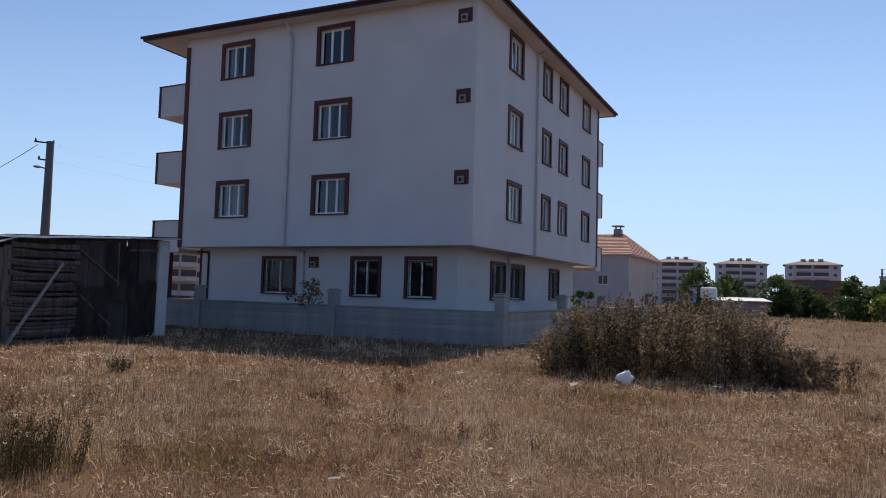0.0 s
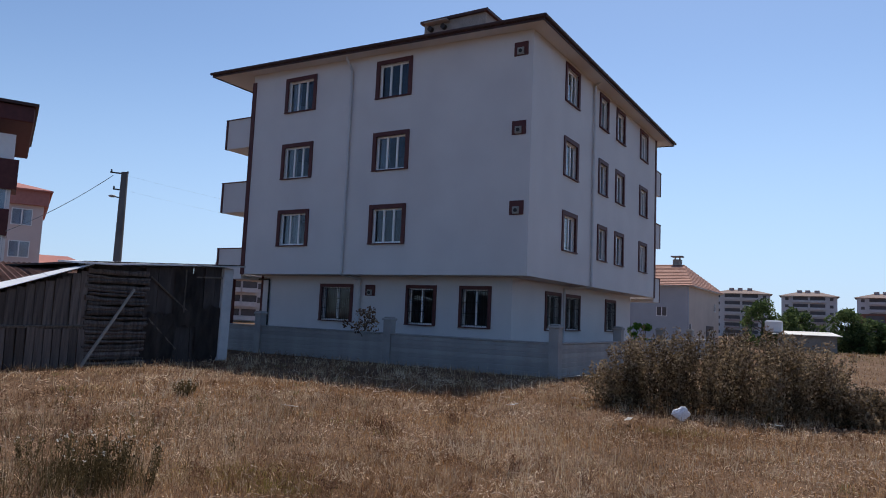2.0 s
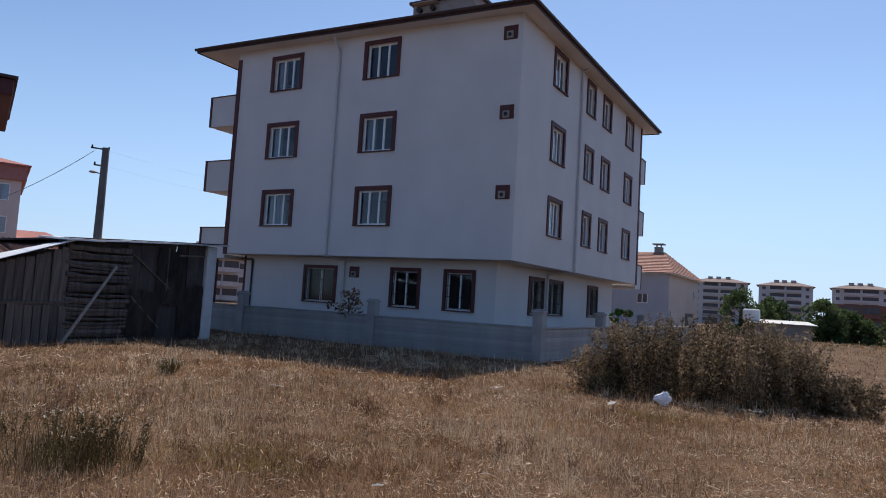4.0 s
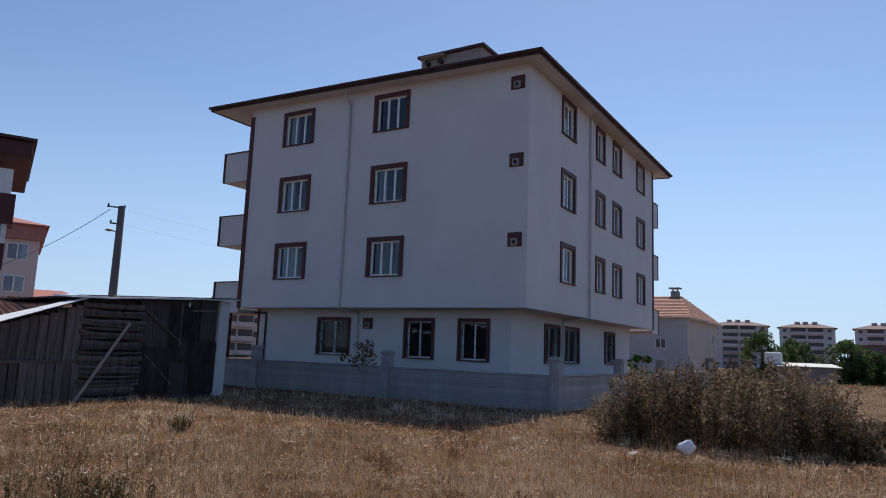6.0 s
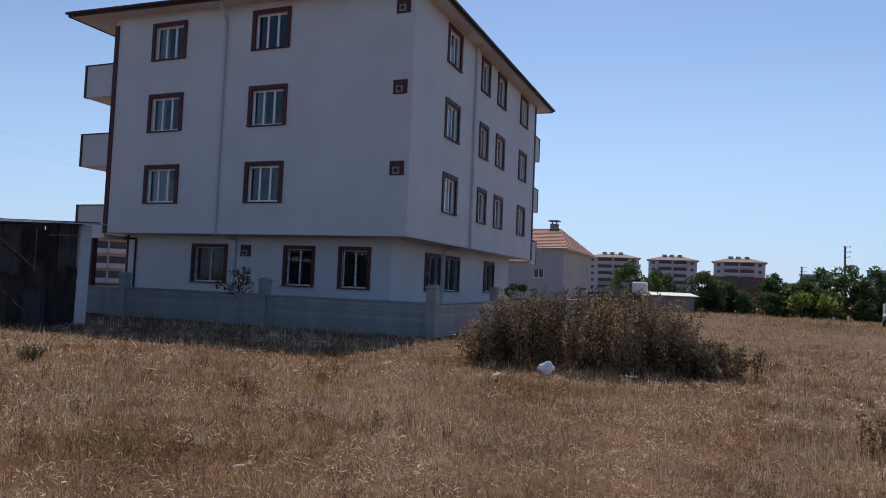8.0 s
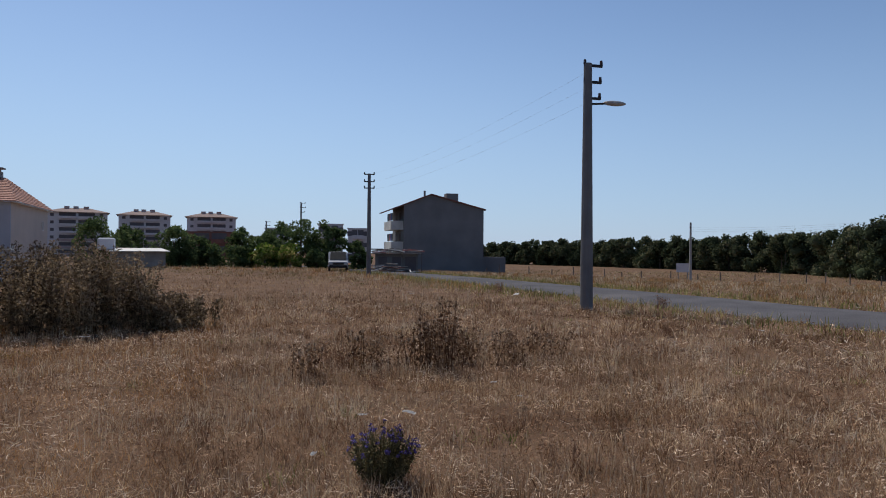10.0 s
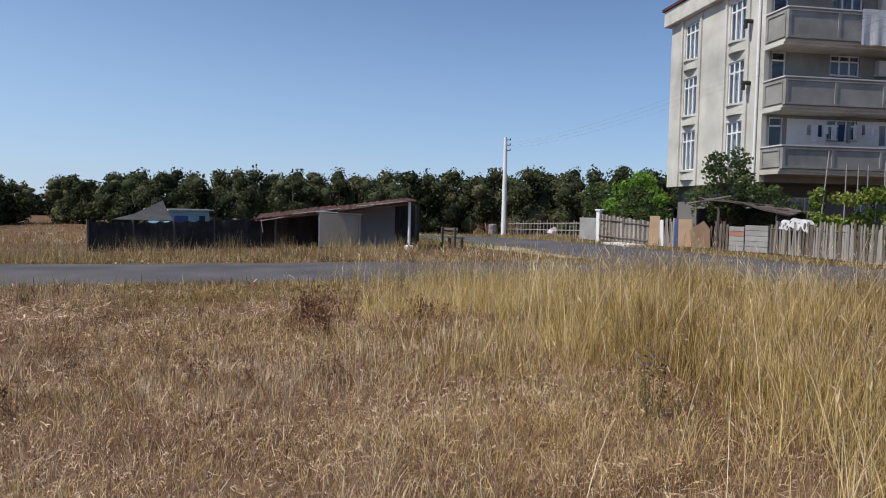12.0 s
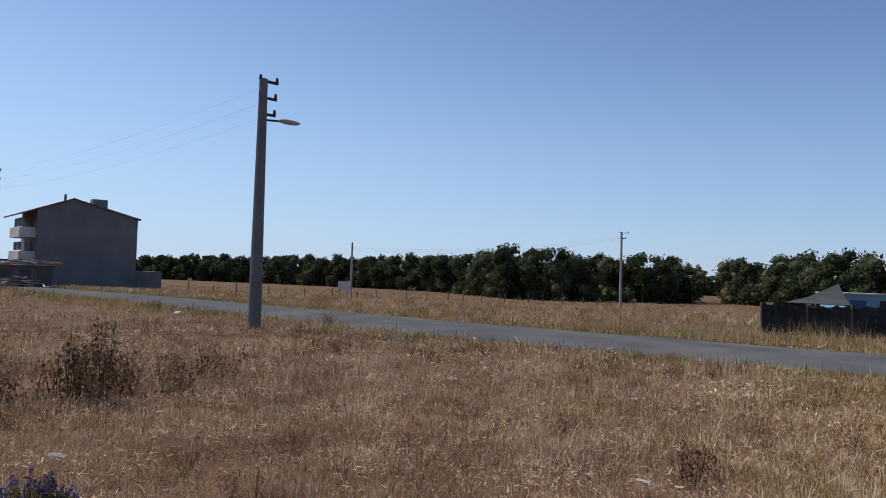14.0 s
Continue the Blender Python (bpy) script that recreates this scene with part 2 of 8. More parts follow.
M["plywood"] = material("tan_plywood", (0.42, 0.29, 0.18), (0.49, 0.345, 0.225), 1.5, 0.8, 0.2, 30, stain=0.3)
M["dark_tarp"] = material("black_tarpaulin", (0.026, 0.028, 0.034), (0.060, 0.062, 0.070), 1.8, 0.6, 0.5, 14, stain=0.3, stain_col=(0.09, 0.085, 0.08))
M["dark_board"] = material("tarred_board", (0.040, 0.033, 0.031), (0.082, 0.066, 0.060), 1.6, 0.85, 0.7, 12, stain=0.6, stain_col=(0.15, 0.125, 0.11), stretch=(2.5, 2.5, 0.7))
M["grey_tarp"] = material("grey_canvas", (0.050, 0.052, 0.052), (0.075, 0.077, 0.075), 1.5, 0.85, 0.3, 22)
M["blue_wall"] = material("faded_blue_paint", (0.16, 0.34, 0.46), (0.22, 0.42, 0.54), 1.2, 0.7, 0.15, 30, stain=0.3, stain_col=(0.35, 0.45, 0.5))
M["tin"] = material("pale_tin_sheet", (0.38, 0.38, 0.375), (0.46, 0.455, 0.45), 1.5, 0.6, 0.15, 25, metal=0.25, stain=0.4, stain_col=(0.30, 0.18, 0.11))
M["rust"] = material("rusty_sheet", (0.125, 0.058, 0.047), (0.20, 0.098, 0.078), 1.6, 0.75, 0.35, 26, metal=0.2, stain=0.45, stain_col=(0.38, 0.33, 0.31))
# stall panels: the back one's grey includes its shade, the front tan is paler
M["panel_shaded_grey"] = material("shaded_grey_panel", (0.33, 0.325, 0.33), (0.41, 0.40, 0.40), 1.0, 0.75, 0.15, 25, stain=0.2)
M["tan_panel"] = material("tan_grey_sheet", (0.56, 0.52, 0.46), (0.64, 0.60, 0.535), 0.9, 0.8, 0.15, 25, stain=0.3, stain_col=(0.40, 0.36, 0.31))
M["plastic_bag"] = material("white_plastic_bag", (0.82, 0.82, 0.84), (0.90, 0.90, 0.92), 8, 0.4, 0.5, 30, stain=0.05)
M["car_paint"] = material("silver_car_paint", (0.40, 0.40, 0.41), (0.46, 0.46, 0.46), 2, 0.25, 0.0, 30, spec=0.5, stain=0.05)
M["tyre"] = material("black_rubber", (0.02, 0.02, 0.02), (0.03, 0.03, 0.03), 8, 0.8, 0.2, 40)
M["bark"] = material("bark", (0.10, 0.075, 0.055), (0.15, 0.115, 0.085), 4, 0.95, 0.6, 25, stretch=(3, 3, 0.6))
M["yellow"] = material("yellow_plate", (0.75, 0.55, 0.04), (0.80, 0.60, 0.06), 5, 0.5, 0.0, 30, stain=0.1)
M["blue_cloth"] = material("blue_sheet", (0.05, 0.09, 0.22), (0.07, 0.12, 0.28), 3, 0.8, 0.2, 20)
M["cloth"] = foliage_material("white_laundry", [(0.88, 0.88, 0.91), (0.93, 0.93, 0.96)], 3, 0.0)
M["wire"] = material("grey_cable", (0.20, 0.20, 0.21), (0.26, 0.26, 0.27), 4, 0.6, 0.0, 30)
# paler copy for the pole by the fence, sunlight put into its colour
M["pole_sunlit"] = material("sunlit_pole_concrete", (0.42, 0.41, 0.39), (0.52, 0.51, 0.48), 1.2, 0.85, 0.3, 40, stain=0.35)
M["straw"] = foliage_material("dry_grass", [(0.105, 0.055, 0.030), (0.225, 0.125, 0.068), (0.40, 0.25, 0.14), (0.80, 0.61, 0.39)], 0.7, 0.25)
M["chaff"] = foliage_material("trodden_chaff", [(0.14, 0.072, 0.040), (0.29, 0.165, 0.096), (0.51, 0.335, 0.215), (0.88, 0.70, 0.52)], 1.1, 0.2)
M["straw_gold"] = foliage_material("golden_grass", [(0.17, 0.108, 0.034), (0.39, 0.265, 0.085), (0.61, 0.445, 0.155), (0.84, 0.69, 0.35)], 0.6, 0.35)
M["pale_straw"] = foliage_material("pale_straw", [(0.36, 0.24, 0.135), (0.62, 0.455, 0.285), (0.88, 0.73, 0.52)], 0.8, 0.15)
M["field_straw"] = foliage_material("field_straw", [(0.20, 0.145, 0.065), (0.35, 0.262, 0.125), (0.53, 0.415, 0.22)], 0.15, 0.12)
M["dark_thistle"] = foliage_material("dark_thistle", [(0.075, 0.042, 0.025), (0.155, 0.088, 0.050), (0.25, 0.150, 0.088), (0.42, 0.29, 0.18)], 1.5, 0.25)
M["rust_straw"] = foliage_material("rusty_grass", [(0.21, 0.103, 0.043), (0.39, 0.205, 0.085), (0.62, 0.365, 0.165)], 0.6, 0.28)
M["thistle_head"] = foliage_material("thistle_head", [(0.13, 0.088, 0.062), (0.26, 0.185, 0.13), (0.46, 0.36, 0.26)], 2.0, 0.2)
M["far_roof"] = material("faded_far_roof", (0.21, 0.15, 0.135), (0.26, 0.19, 0.17), 0.3, 0.9, 0.0, 4)
M["verge"] = foliage_material("olive_grass", [(0.115, 0.135, 0.042), (0.27, 0.255, 0.090), (0.50, 0.42, 0.18)], 0.5, 0.3)
M["thistle"] = foliage_material("withered_thistle", [(0.066, 0.046, 0.029), (0.138, 0.100, 0.061), (0.225, 0.165, 0.102), (0.38, 0.29, 0.19)], 1.5, 0.35)
M["dock"] = foliage_material("red_brown_dock", [(0.10, 0.052, 0.032), (0.20, 0.105, 0.062), (0.31, 0.175, 0.105), (0.44, 0.30, 0.19)], 1.5, 0.3)
M["forest_leaf"] = foliage_material("oak_leaf", [(0.028, 0.037, 0.019), (0.052, 0.066, 0.033), (0.084, 0.100, 0.050), (0.150, 0.142, 0.078)], 0.30, 0.25)
M["tree_leaf"] = foliage_material("tree_leaf", [(0.045, 0.068, 0.026), (0.082, 0.120, 0.044), (0.15, 0.19, 0.08)], 0.8, 0.4)
M["bright_leaf"] = foliage_material("walnut_leaf", [(0.08, 0.16, 0.028), (0.15, 0.27, 0.045), (0.25, 0.39, 0.085)], 0.8, 0.4)
M["vine_leaf"] = foliage_material("vine_leaf", [(0.08, 0.15, 0.025), (0.18, 0.26, 0.045), (0.34, 0.36, 0.10), (0.44, 0.36, 0.15)], 1.2, 0.4)
M["herb"] = foliage_material("green_herb", [(0.060, 0.052, 0.026), (0.125, 0.108, 0.052), (0.24, 0.195, 0.105)], 3, 0.2)
M["blue_flower"] = foliage_material("blue_flower", [(0.050, 0.036, 0.13), (0.11, 0.085, 0.27), (0.26, 0.22, 0.46)], 3, 0.1)
M["olive_weed"] = foliage_material("olive_brown_weed", [(0.062, 0.046, 0.022), (0.135, 0.100, 0.046), (0.24, 0.175, 0.085)], 1.2, 0.2)
M["moss"] = foliage_material("yellow_green_herb", [(0.19, 0.155, 0.045), (0.33, 0.26, 0.08), (0.49, 0.39, 0.145)], 1.2, 0.2)
M["pale_flower"] = foliage_material("pale_flower", [(0.66, 0.62, 0.50), (0.82, 0.79, 0.68)], 3, 0.2)


# ---- shared builders ----
def link_mesh(name, bm, mat):
    me = bpy.data.meshes.new(name)
    bm.normal_update()
    bm.to_mesh(me)
    bm.free()
    me.materials.append(M[mat])
    return new(name, me)


def part(name, bm, mat, parent, label="", loc=None):
    ob = link_mesh(name, bm, mat)
    ob.parent = parent
    if loc is not None:
        ob.matrix_basis = loc
    return tagged(ob, label)


def piece(name, me, parent, m):
    ob = new(name, me)
    ob.parent = parent
    ob.matrix_basis = m
    return ob


def thing(name, m, label, category, group="", kind=""):
    ob = new(name)
    ob.empty_display_size = 0.2
    ob.matrix_basis = m
    return tagged(ob, label, category, group, kind)


def box(bm, x0, x1, y0, y1, z0, z1, bevel=0.0, m=None):
    r = bmesh.ops.create_cube(bm, size=1.0)
    vs = r["verts"]
    for v in vs:
        v.co = Vector(((x0 + x1) / 2 + v.co.x * (x1 - x0), (y0 + y1) / 2 + v.co.y * (y1 - y0), (z0 + z1) / 2 + v.co.z * (z1 - z0)))
    if bevel:
        es = {e for v in vs for e in v.link_edges}
        vs = bmesh.ops.bevel(bm, geom=list(es), offset=bevel, segments=1, affect="EDGES")["verts"]
    if m is not None:
        bmesh.ops.transform(bm, matrix=m, verts=list({v for v in vs}))
    return bm


def cubes(*dims, bevel=0.0):
    bm = bmesh.new()
    for d in dims:
        box(bm, *d, bevel=bevel)
    return bm


def rod(bm, p0, p1, r0, r1=None, n=8):
    p0, p1 = Vector(p0), Vector(p1)
    r1 = r0 if r1 is None else r1
    d = p1 - p0
    res = bmesh.ops.create_cone(bm, cap_ends=True, segments=n, radius1=r0, radius2=r1, depth=d.length)
    m = Matrix.Translation((p0 + p1) / 2) @ d.to_track_quat("Z", "Y").to_matrix().to_4x4()
    bmesh.ops.transform(bm, matrix=m, verts=res["verts"])
    return bm


def tube(path, radii, n=12):
    """One closed tapering tube along upright points."""
    bm = bmesh.new()
    rings = [[bm.verts.new((p[0] + r * math.cos(6.28318 * k / n), p[1] + r * math.sin(6.28318 * k / n), p[2])) for k in range(n)] for p, r in zip(path, radii)]
    for lo, hi in zip(rings, rings[1:]):
        for k in range(n):
            j = (k + 1) % n
            bm.faces.new((lo[k], lo[j], hi[j], hi[k]))
    bm.faces.new(rings[0][::-1]), bm.faces.new(rings[-1])
    return bm


def rods(*items, n=8):
    bm = bmesh.new()
    for it in items:
        rod(bm, *it, n=n)
    return bm


def slab(bm, pts, thick):
    """A flat polygon with thickness, downward from its points."""
    pts = [Vector(p) for p in pts]
    nrm = (pts[1] - pts[0]).cross(pts[2] - pts[0]).normalized()
    if nrm.z < 0:
        nrm = -nrm
    top = [bm.verts.new(p) for p in pts]
    low = [bm.verts.new(p - nrm * thick) for p in pts]
    bm.faces.new(top), bm.faces.new(low[::-1])
    for i in range(len(pts)):
        j = (i + 1) % len(pts)
        bm.faces.new((top[j], top[i], low[i], low[j]))
    bmesh.ops.recalc_face_normals(bm, faces=bm.faces[:])
    return bm


def wall(bm, length, z0, z1, holes, thick, m, cut=0.0):
    """A wall along local x from 0 to length, its outer face at y = 0 and its body behind it (y > 0), with openings (x0, x1, z0, z1) through it; cut shortens both ends to butt against its neighbours."""
    xs = sorted({cut, length - cut, *(v for h in holes for v in h[:2])})
    zs = sorted({z0, z1, *(v for h in holes for v in h[2:])})

    def solid(i, k):
        if not (0 <= i < len(xs) - 1 and 0 <= k < len(zs) - 1):
            return False
        cx, cz = (xs[i] + xs[i + 1]) / 2, (zs[k] + zs[k + 1]) / 2
        return not any(h[0] < cx < h[1] and h[2] < cz < h[3] for h in holes)

    cache = {}

    def v(x, y, z):
        key = (round(x, 4), y, round(z, 4))
        if key not in cache:
            cache[key] = bm.verts.new(m @ Vector((x, y, z)))
        return cache[key]

    for i in range(len(xs) - 1):
        for k in range(len(zs) - 1):
            if not solid(i, k):
                continue
            a, b, c, d = xs[i], xs[i + 1], zs[k], zs[k + 1]
            bm.faces.new((v(a, 0, c), v(b, 0, c), v(b, 0, d), v(a, 0, d)))
            bm.faces.new((v(b, thick, c), v(a, thick, c), v(a, thick, d), v(b, thick, d)))
            if not solid(i - 1, k):
                bm.faces.new((v(a, thick, c), v(a, 0, c), v(a, 0, d), v(a, thick, d)))
            if not solid(i + 1, k):
                bm.faces.new((v(b, 0, c), v(b, thick, c), v(b, thick, d), v(b, 0, d)))
            if not solid(i, k - 1):
                bm.faces.new((v(a, thick, c), v(b, thick, c), v(b, 0, c), v(a, 0, c)))
            if not solid(i, k + 1):
                bm.faces.new((v(a, 0, d), v(b, 0, d), v(b, thick, d), v(a, thick, d)))
    return bm


def smooth(t):
    t = min(1.0, max(0.0, t))
    return t * t * (3 - 2 * t)


def land(x, y):
    """The height of the ground: level round the camera, falling gently beyond the road."""
    d = x * math.sin(radians(95)) + y * math.cos(radians(95))
    return -1.6 * smooth((d - 20) / 70)


def land_np(x, y):
    d = x * math.sin(radians(95)) + y * math.cos(radians(95))
    s = np.clip((d - 20) / 70, 0, 1)
    return -1.6 * s * s * (3 - 2 * s)


def on_land(x, y, rz=0, dz=0):
    return pose(x, y, land(x, y) + dz, 0, 0, rz)


def mesh_from(name, verts, faces, mat):
    me = bpy.data.meshes.new(name)
    verts = np.asarray(verts, dtype=np.float32).reshape(-1, 3)
    faces = np.asarray(faces, dtype=np.int32)
    k = faces.shape[1]
    me.vertices.add(len(verts))
    me.vertices.foreach_set("co", verts.ravel())
    me.loops.add(faces.size)
    me.loops.foreach_set("vertex_index", faces.ravel())
    me.polygons.add(len(faces))
    me.polygons.foreach_set("loop_start", np.arange(0, faces.size, k, dtype=np.int32))
    me.update(calc_edges=True)
    me.materials.append(M[mat])
    return me


# ---- ground and roads ----
ROAD_A = [(9.0, -21.5), (12.6, -15.8), (15.3, -10.0), (17.5, -3.2), (20.6, 5.2), (24.9, 13.6), (29.6, 22.4), (35.5, 33.0), (43.0, 47.0), (56.0, 72.0), (80.0, 118.0)]
ROAD_B = [(-60.0, 4.0), (-30.0, -6.5), (-8.0, -13.6), (4.8, -17.5), (11.5, -19.4), (18.0, -21.0), (26.0, -23.2), (34.0, -25.6), (44.0, -27.4), (62.0, -27.0), (95.0, -20.0)]
ROADS = ((ROAD_A, 2.25), (ROAD_B, 2.95))


def road_gap(x, y):
    """Signed distance to the nearer road's edge, for arrays."""
    best = np.full(np.shape(x), 1e9)
    for line, half in ROADS:
        for (ax, ay), (bx, by) in zip(line, line[1:]):
            dx, dy = bx - ax, by - ay
            t = np.clip(((x - ax) * dx + (y - ay) * dy) / (dx * dx + dy * dy), 0, 1)
            best = np.minimum(best, np.hypot(x - ax - t * dx, y - ay - t * dy) - half)
    return best


def build_ground():
    rs = np.concatenate([np.linspace(0.0, 40, 90)[1:], np.geomspace(41, 2500, 60)])
    n = 240
    a = np.linspace(0, 2 * np.pi, n, endpoint=False)
    R, A = np.meshgrid(rs, a, indexing="ij")
    x, y = R * np.cos(A), R * np.sin(A)
    z = land_np(x, y)
    bumps = np.array([noise.noise((u * 0.5, w * 0.5, 3.1)) + 0.5 * noise.noise((u * 1.7, w * 1.7, 9.0)) for u, w in zip(x.ravel(), y.ravel())]).reshape(x.shape)
    keep = np.clip((road_gap(x, y) - 0.6) / 1.5, 0, 1) * np.clip(1.2 - R / 120, 0, 1)
    z = z + 0.035 * bumps * keep - 0.02
    verts = [(0, 0, 0)] + list(zip(x.ravel(), y.ravel(), z.ravel()))
    faces = []
    for i in range(len(rs) - 1):
        for j in range(n):
            k = (j + 1) % n
            faces.append((1 + i * n + j, 1 + (i + 1) * n + j, 1 + (i + 1) * n + k, 1 + i * n + k))
    me = bpy.data.meshes.new("ground")
    me.from_pydata(verts, [], faces + [(0, 1 + j, 1 + (j + 1) % n) for j in range(n)])
    me.materials.append(M["soil"])
    me.shade_smooth()
    return tagged(new("ground", me), "dry brown soil and stubble of an empty plot", "ground", kind="structure")


def build_road(name, line, half, label):
    pts = [Vector(p) for p in line]
    dense = []
    for i in range(len(pts) - 1):
        p0, p1, p2, p3 = pts[max(i - 1, 0)], pts[i], pts[i + 1], pts[min(i + 2, len(pts) - 1)]
        for k in range(8):
            t = k / 8
            dense.append(0.5 * (2 * p1 + (p2 - p0) * t + (2 * p0 - 5 * p1 + 4 * p2 - p3) * t * t + (3 * p1 - p0 - 3 * p2 + p3) * t ** 3))
    dense.append(pts[-1])
    bm = bmesh.new()
    rows = []
    rnd = random.Random(len(name))
    lift = 0.035 if half > 2.5 else 0.03
    for i, p in enumerate(dense):
        d = (dense[min(i + 1, len(dense) - 1)] - dense[max(i - 1, 0)]).normalized()
        nrm = Vector((-d.y, d.x))
        row = []
        for s, dz in ((-1.06, -0.06), (-1.0, 0.0), (-0.5, 0.025), (0, 0.035), (0.5, 0.025), (1.0, 0.0), (1.06, -0.06)):
            q = p + nrm * (half * s + (rnd.uniform(-0.10, 0.10) if abs(s) >= 1 else 0))
            row.append(bm.verts.new((q.x, q.y, land(q.x, q.y) + lift + dz)))
        rows.append(row)
    for a, b in zip(rows, rows[1:]):
        for i in range(6):
            bm.faces.new((a[i], a[i + 1], b[i + 1], b[i]))
    bmesh.ops.recalc_face_normals(bm, faces=bm.faces[:])
    ob = link_mesh(name, bm, "asphalt")
    if ob.data.polygons[0].normal.z < 0:
        ob.data.flip_normals()
    ob.data.shade_smooth()
    return tagged(ob, label, "road", kind="structure")


build_ground()
build_road("road_1", ROAD_A, 2.25, "narrow worn grey asphalt road across the dry field")
build_road("road_2", ROAD_B, 2.95, "worn grey asphalt road past the garden fences")



def dusty_shoulder():
    bm = bmesh.new()
    rnd = random.Random(14)
    mid = bm.verts.new((22.3, -18.9, land(22.3, -18.9) + 0.06))
    ring = []
    for i in range(40):
        a = 6.28318 * i / 40
        u, v = 6.2 * math.cos(a) * rnd.uniform(0.85, 1.1), 1.0 * math.sin(a) * rnd.uniform(0.75, 1.2)
        x, y = 22.3 + u * 0.965 + v * 0.26, -18.9 - u * 0.26 + v * 0.965
        ring.append(bm.verts.new((x, y, land(x, y) + 0.0)))
    for i in range(40):
        bm.faces.new((mid, ring[i], ring[(i + 1) % 40]))
    tagged(link_mesh("road_shoulder", bm, "dust"), "pale bare dust and gravel at the road junction", "road shoulder", kind="structure")


dusty_shoulder()


# ---- windows shared by the houses ----
def window_meshes(w, h, sashes, trim=0.0, trim_mat="brown_trim", grille=False, curtain=0.0, sill=True, frame_mat="pvc", deep=0.12, transom=0.0):
    """Meshes of one window, its outer plane at y = 0 and its inside at y > 0, centred at x = 0, foot at z = 0."""
    out = {}
    bm = bmesh.new()
    if trim:
        box(bm, -w / 2 - trim, -w / 2, -0.05, 0.04, -0.02, h + trim)
        box(bm, w / 2, w / 2 + trim, -0.05, 0.04, -0.02, h + trim)
        box(bm, -w / 2, w / 2, -0.05, 0.04, h, h + trim)
    if sill:
        box(bm, -w / 2 - trim * 0.8 - 0.03, w / 2 + trim * 0.8 + 0.03, -0.09, 0.06, -0.06, -0.021)
    if not trim and not sill:
        box(bm, -w / 2, w / 2, deep - 0.01, deep + 0.06, 0.0, 0.03)
    out["surround"] = (bm, trim_mat if trim else "concrete")
    f = 0.062
    bm = cubes((-w / 2, w / 2, deep, deep + 0.06, 0, f), (-w / 2, w / 2, deep, deep + 0.06, h - f, h), (-w / 2, -w / 2 + f, deep, deep + 0.06, f, h - f), (w / 2 - f, w / 2, deep, deep + 0.06, f, h - f))
    for i in range(1, sashes):
        x = -w / 2 + w * i / sashes
        box(bm, x - f * 0.7, x + f * 0.7, deep - 0.01, deep + 0.055, f, h - f)
    if transom:
        box(bm, -w / 2 + f, w / 2 - f, deep - 0.012, deep + 0.05, h * transom - f * 0.6, h * transom + f * 0.6)
    out["frame"] = (bm, frame_mat)
    out["pane"] = (cubes((-w / 2 + f * 0.5, w / 2 - f * 0.5, deep + 0.025, deep + 0.033, f * 0.5, h - f * 0.5)), "glass")
    if curtain:
        bm = bmesh.new()
        n = 28
        cw = w * curtain
        vs = []
        for i in range(n + 1):
            x = -w / 2 + cw * i / n
            y = deep + 0.16 + 0.025 * math.sin(i * 1.7)
            vs.append((bm.verts.new((x, y, 0.02)), bm.verts.new((x, y, h - 0.02))))
        for a, b in zip(vs, vs[1:]):
            bm.faces.new((a[0], b[0], b[1], a[1]))
        bmesh.ops.solidify(bm, geom=bm.faces[:], thickness=0.004)
        out["curtain"] = (bm, "curtain")
    if grille:
        bm = bmesh.new()
        k = int(w / 0.10)
        for i in range(k + 1):
            x = -w / 2 + w * i / k
            box(bm, x - 0.008, x + 0.008, -0.075, -0.06, 0.02, h - 0.02)
        for z in (0.06, h * 0.35, h * 0.65, h - 0.06):
            box(bm, -w / 2 - 0.05, w / 2 + 0.05, -0.06, -0.045, z - 0.01, z + 0.01)
        out["grille"] = (bm, "iron")
    made = {}
    for k, (bm, mat) in out.items():
        me = bpy.data.meshes.new(k)
        bm.normal_update()
        bm.to_mesh(me)
        bm.free()
        me.materials.append(M[mat])
        made[k] = me
    return made


def put_window(parent, meshes, m):
    w = piece("window", meshes["surround"], parent, m)
    for k in ("frame", "pane", "curtain", "grille"):
        if k in meshes:
            ob = piece({"frame": "window_frame"}.get(k, k), meshes[k], w, Matrix.Identity(4))
            if k == "pane":
                ob.visible_shadow = False
    return w


# a facade's own frame: local x along it, y into the house, z up
def facade(origin, towards, inwards):
    ux, uy = Vector((*towards, 0)).normalized(), Vector((*inwards, 0)).normalized()
    return Matrix(((ux.x, uy.x, 0, origin[0]), (ux.y, uy.y, 0, origin[1]), (0, 0, 1, 0), (0, 0, 0, 1)))


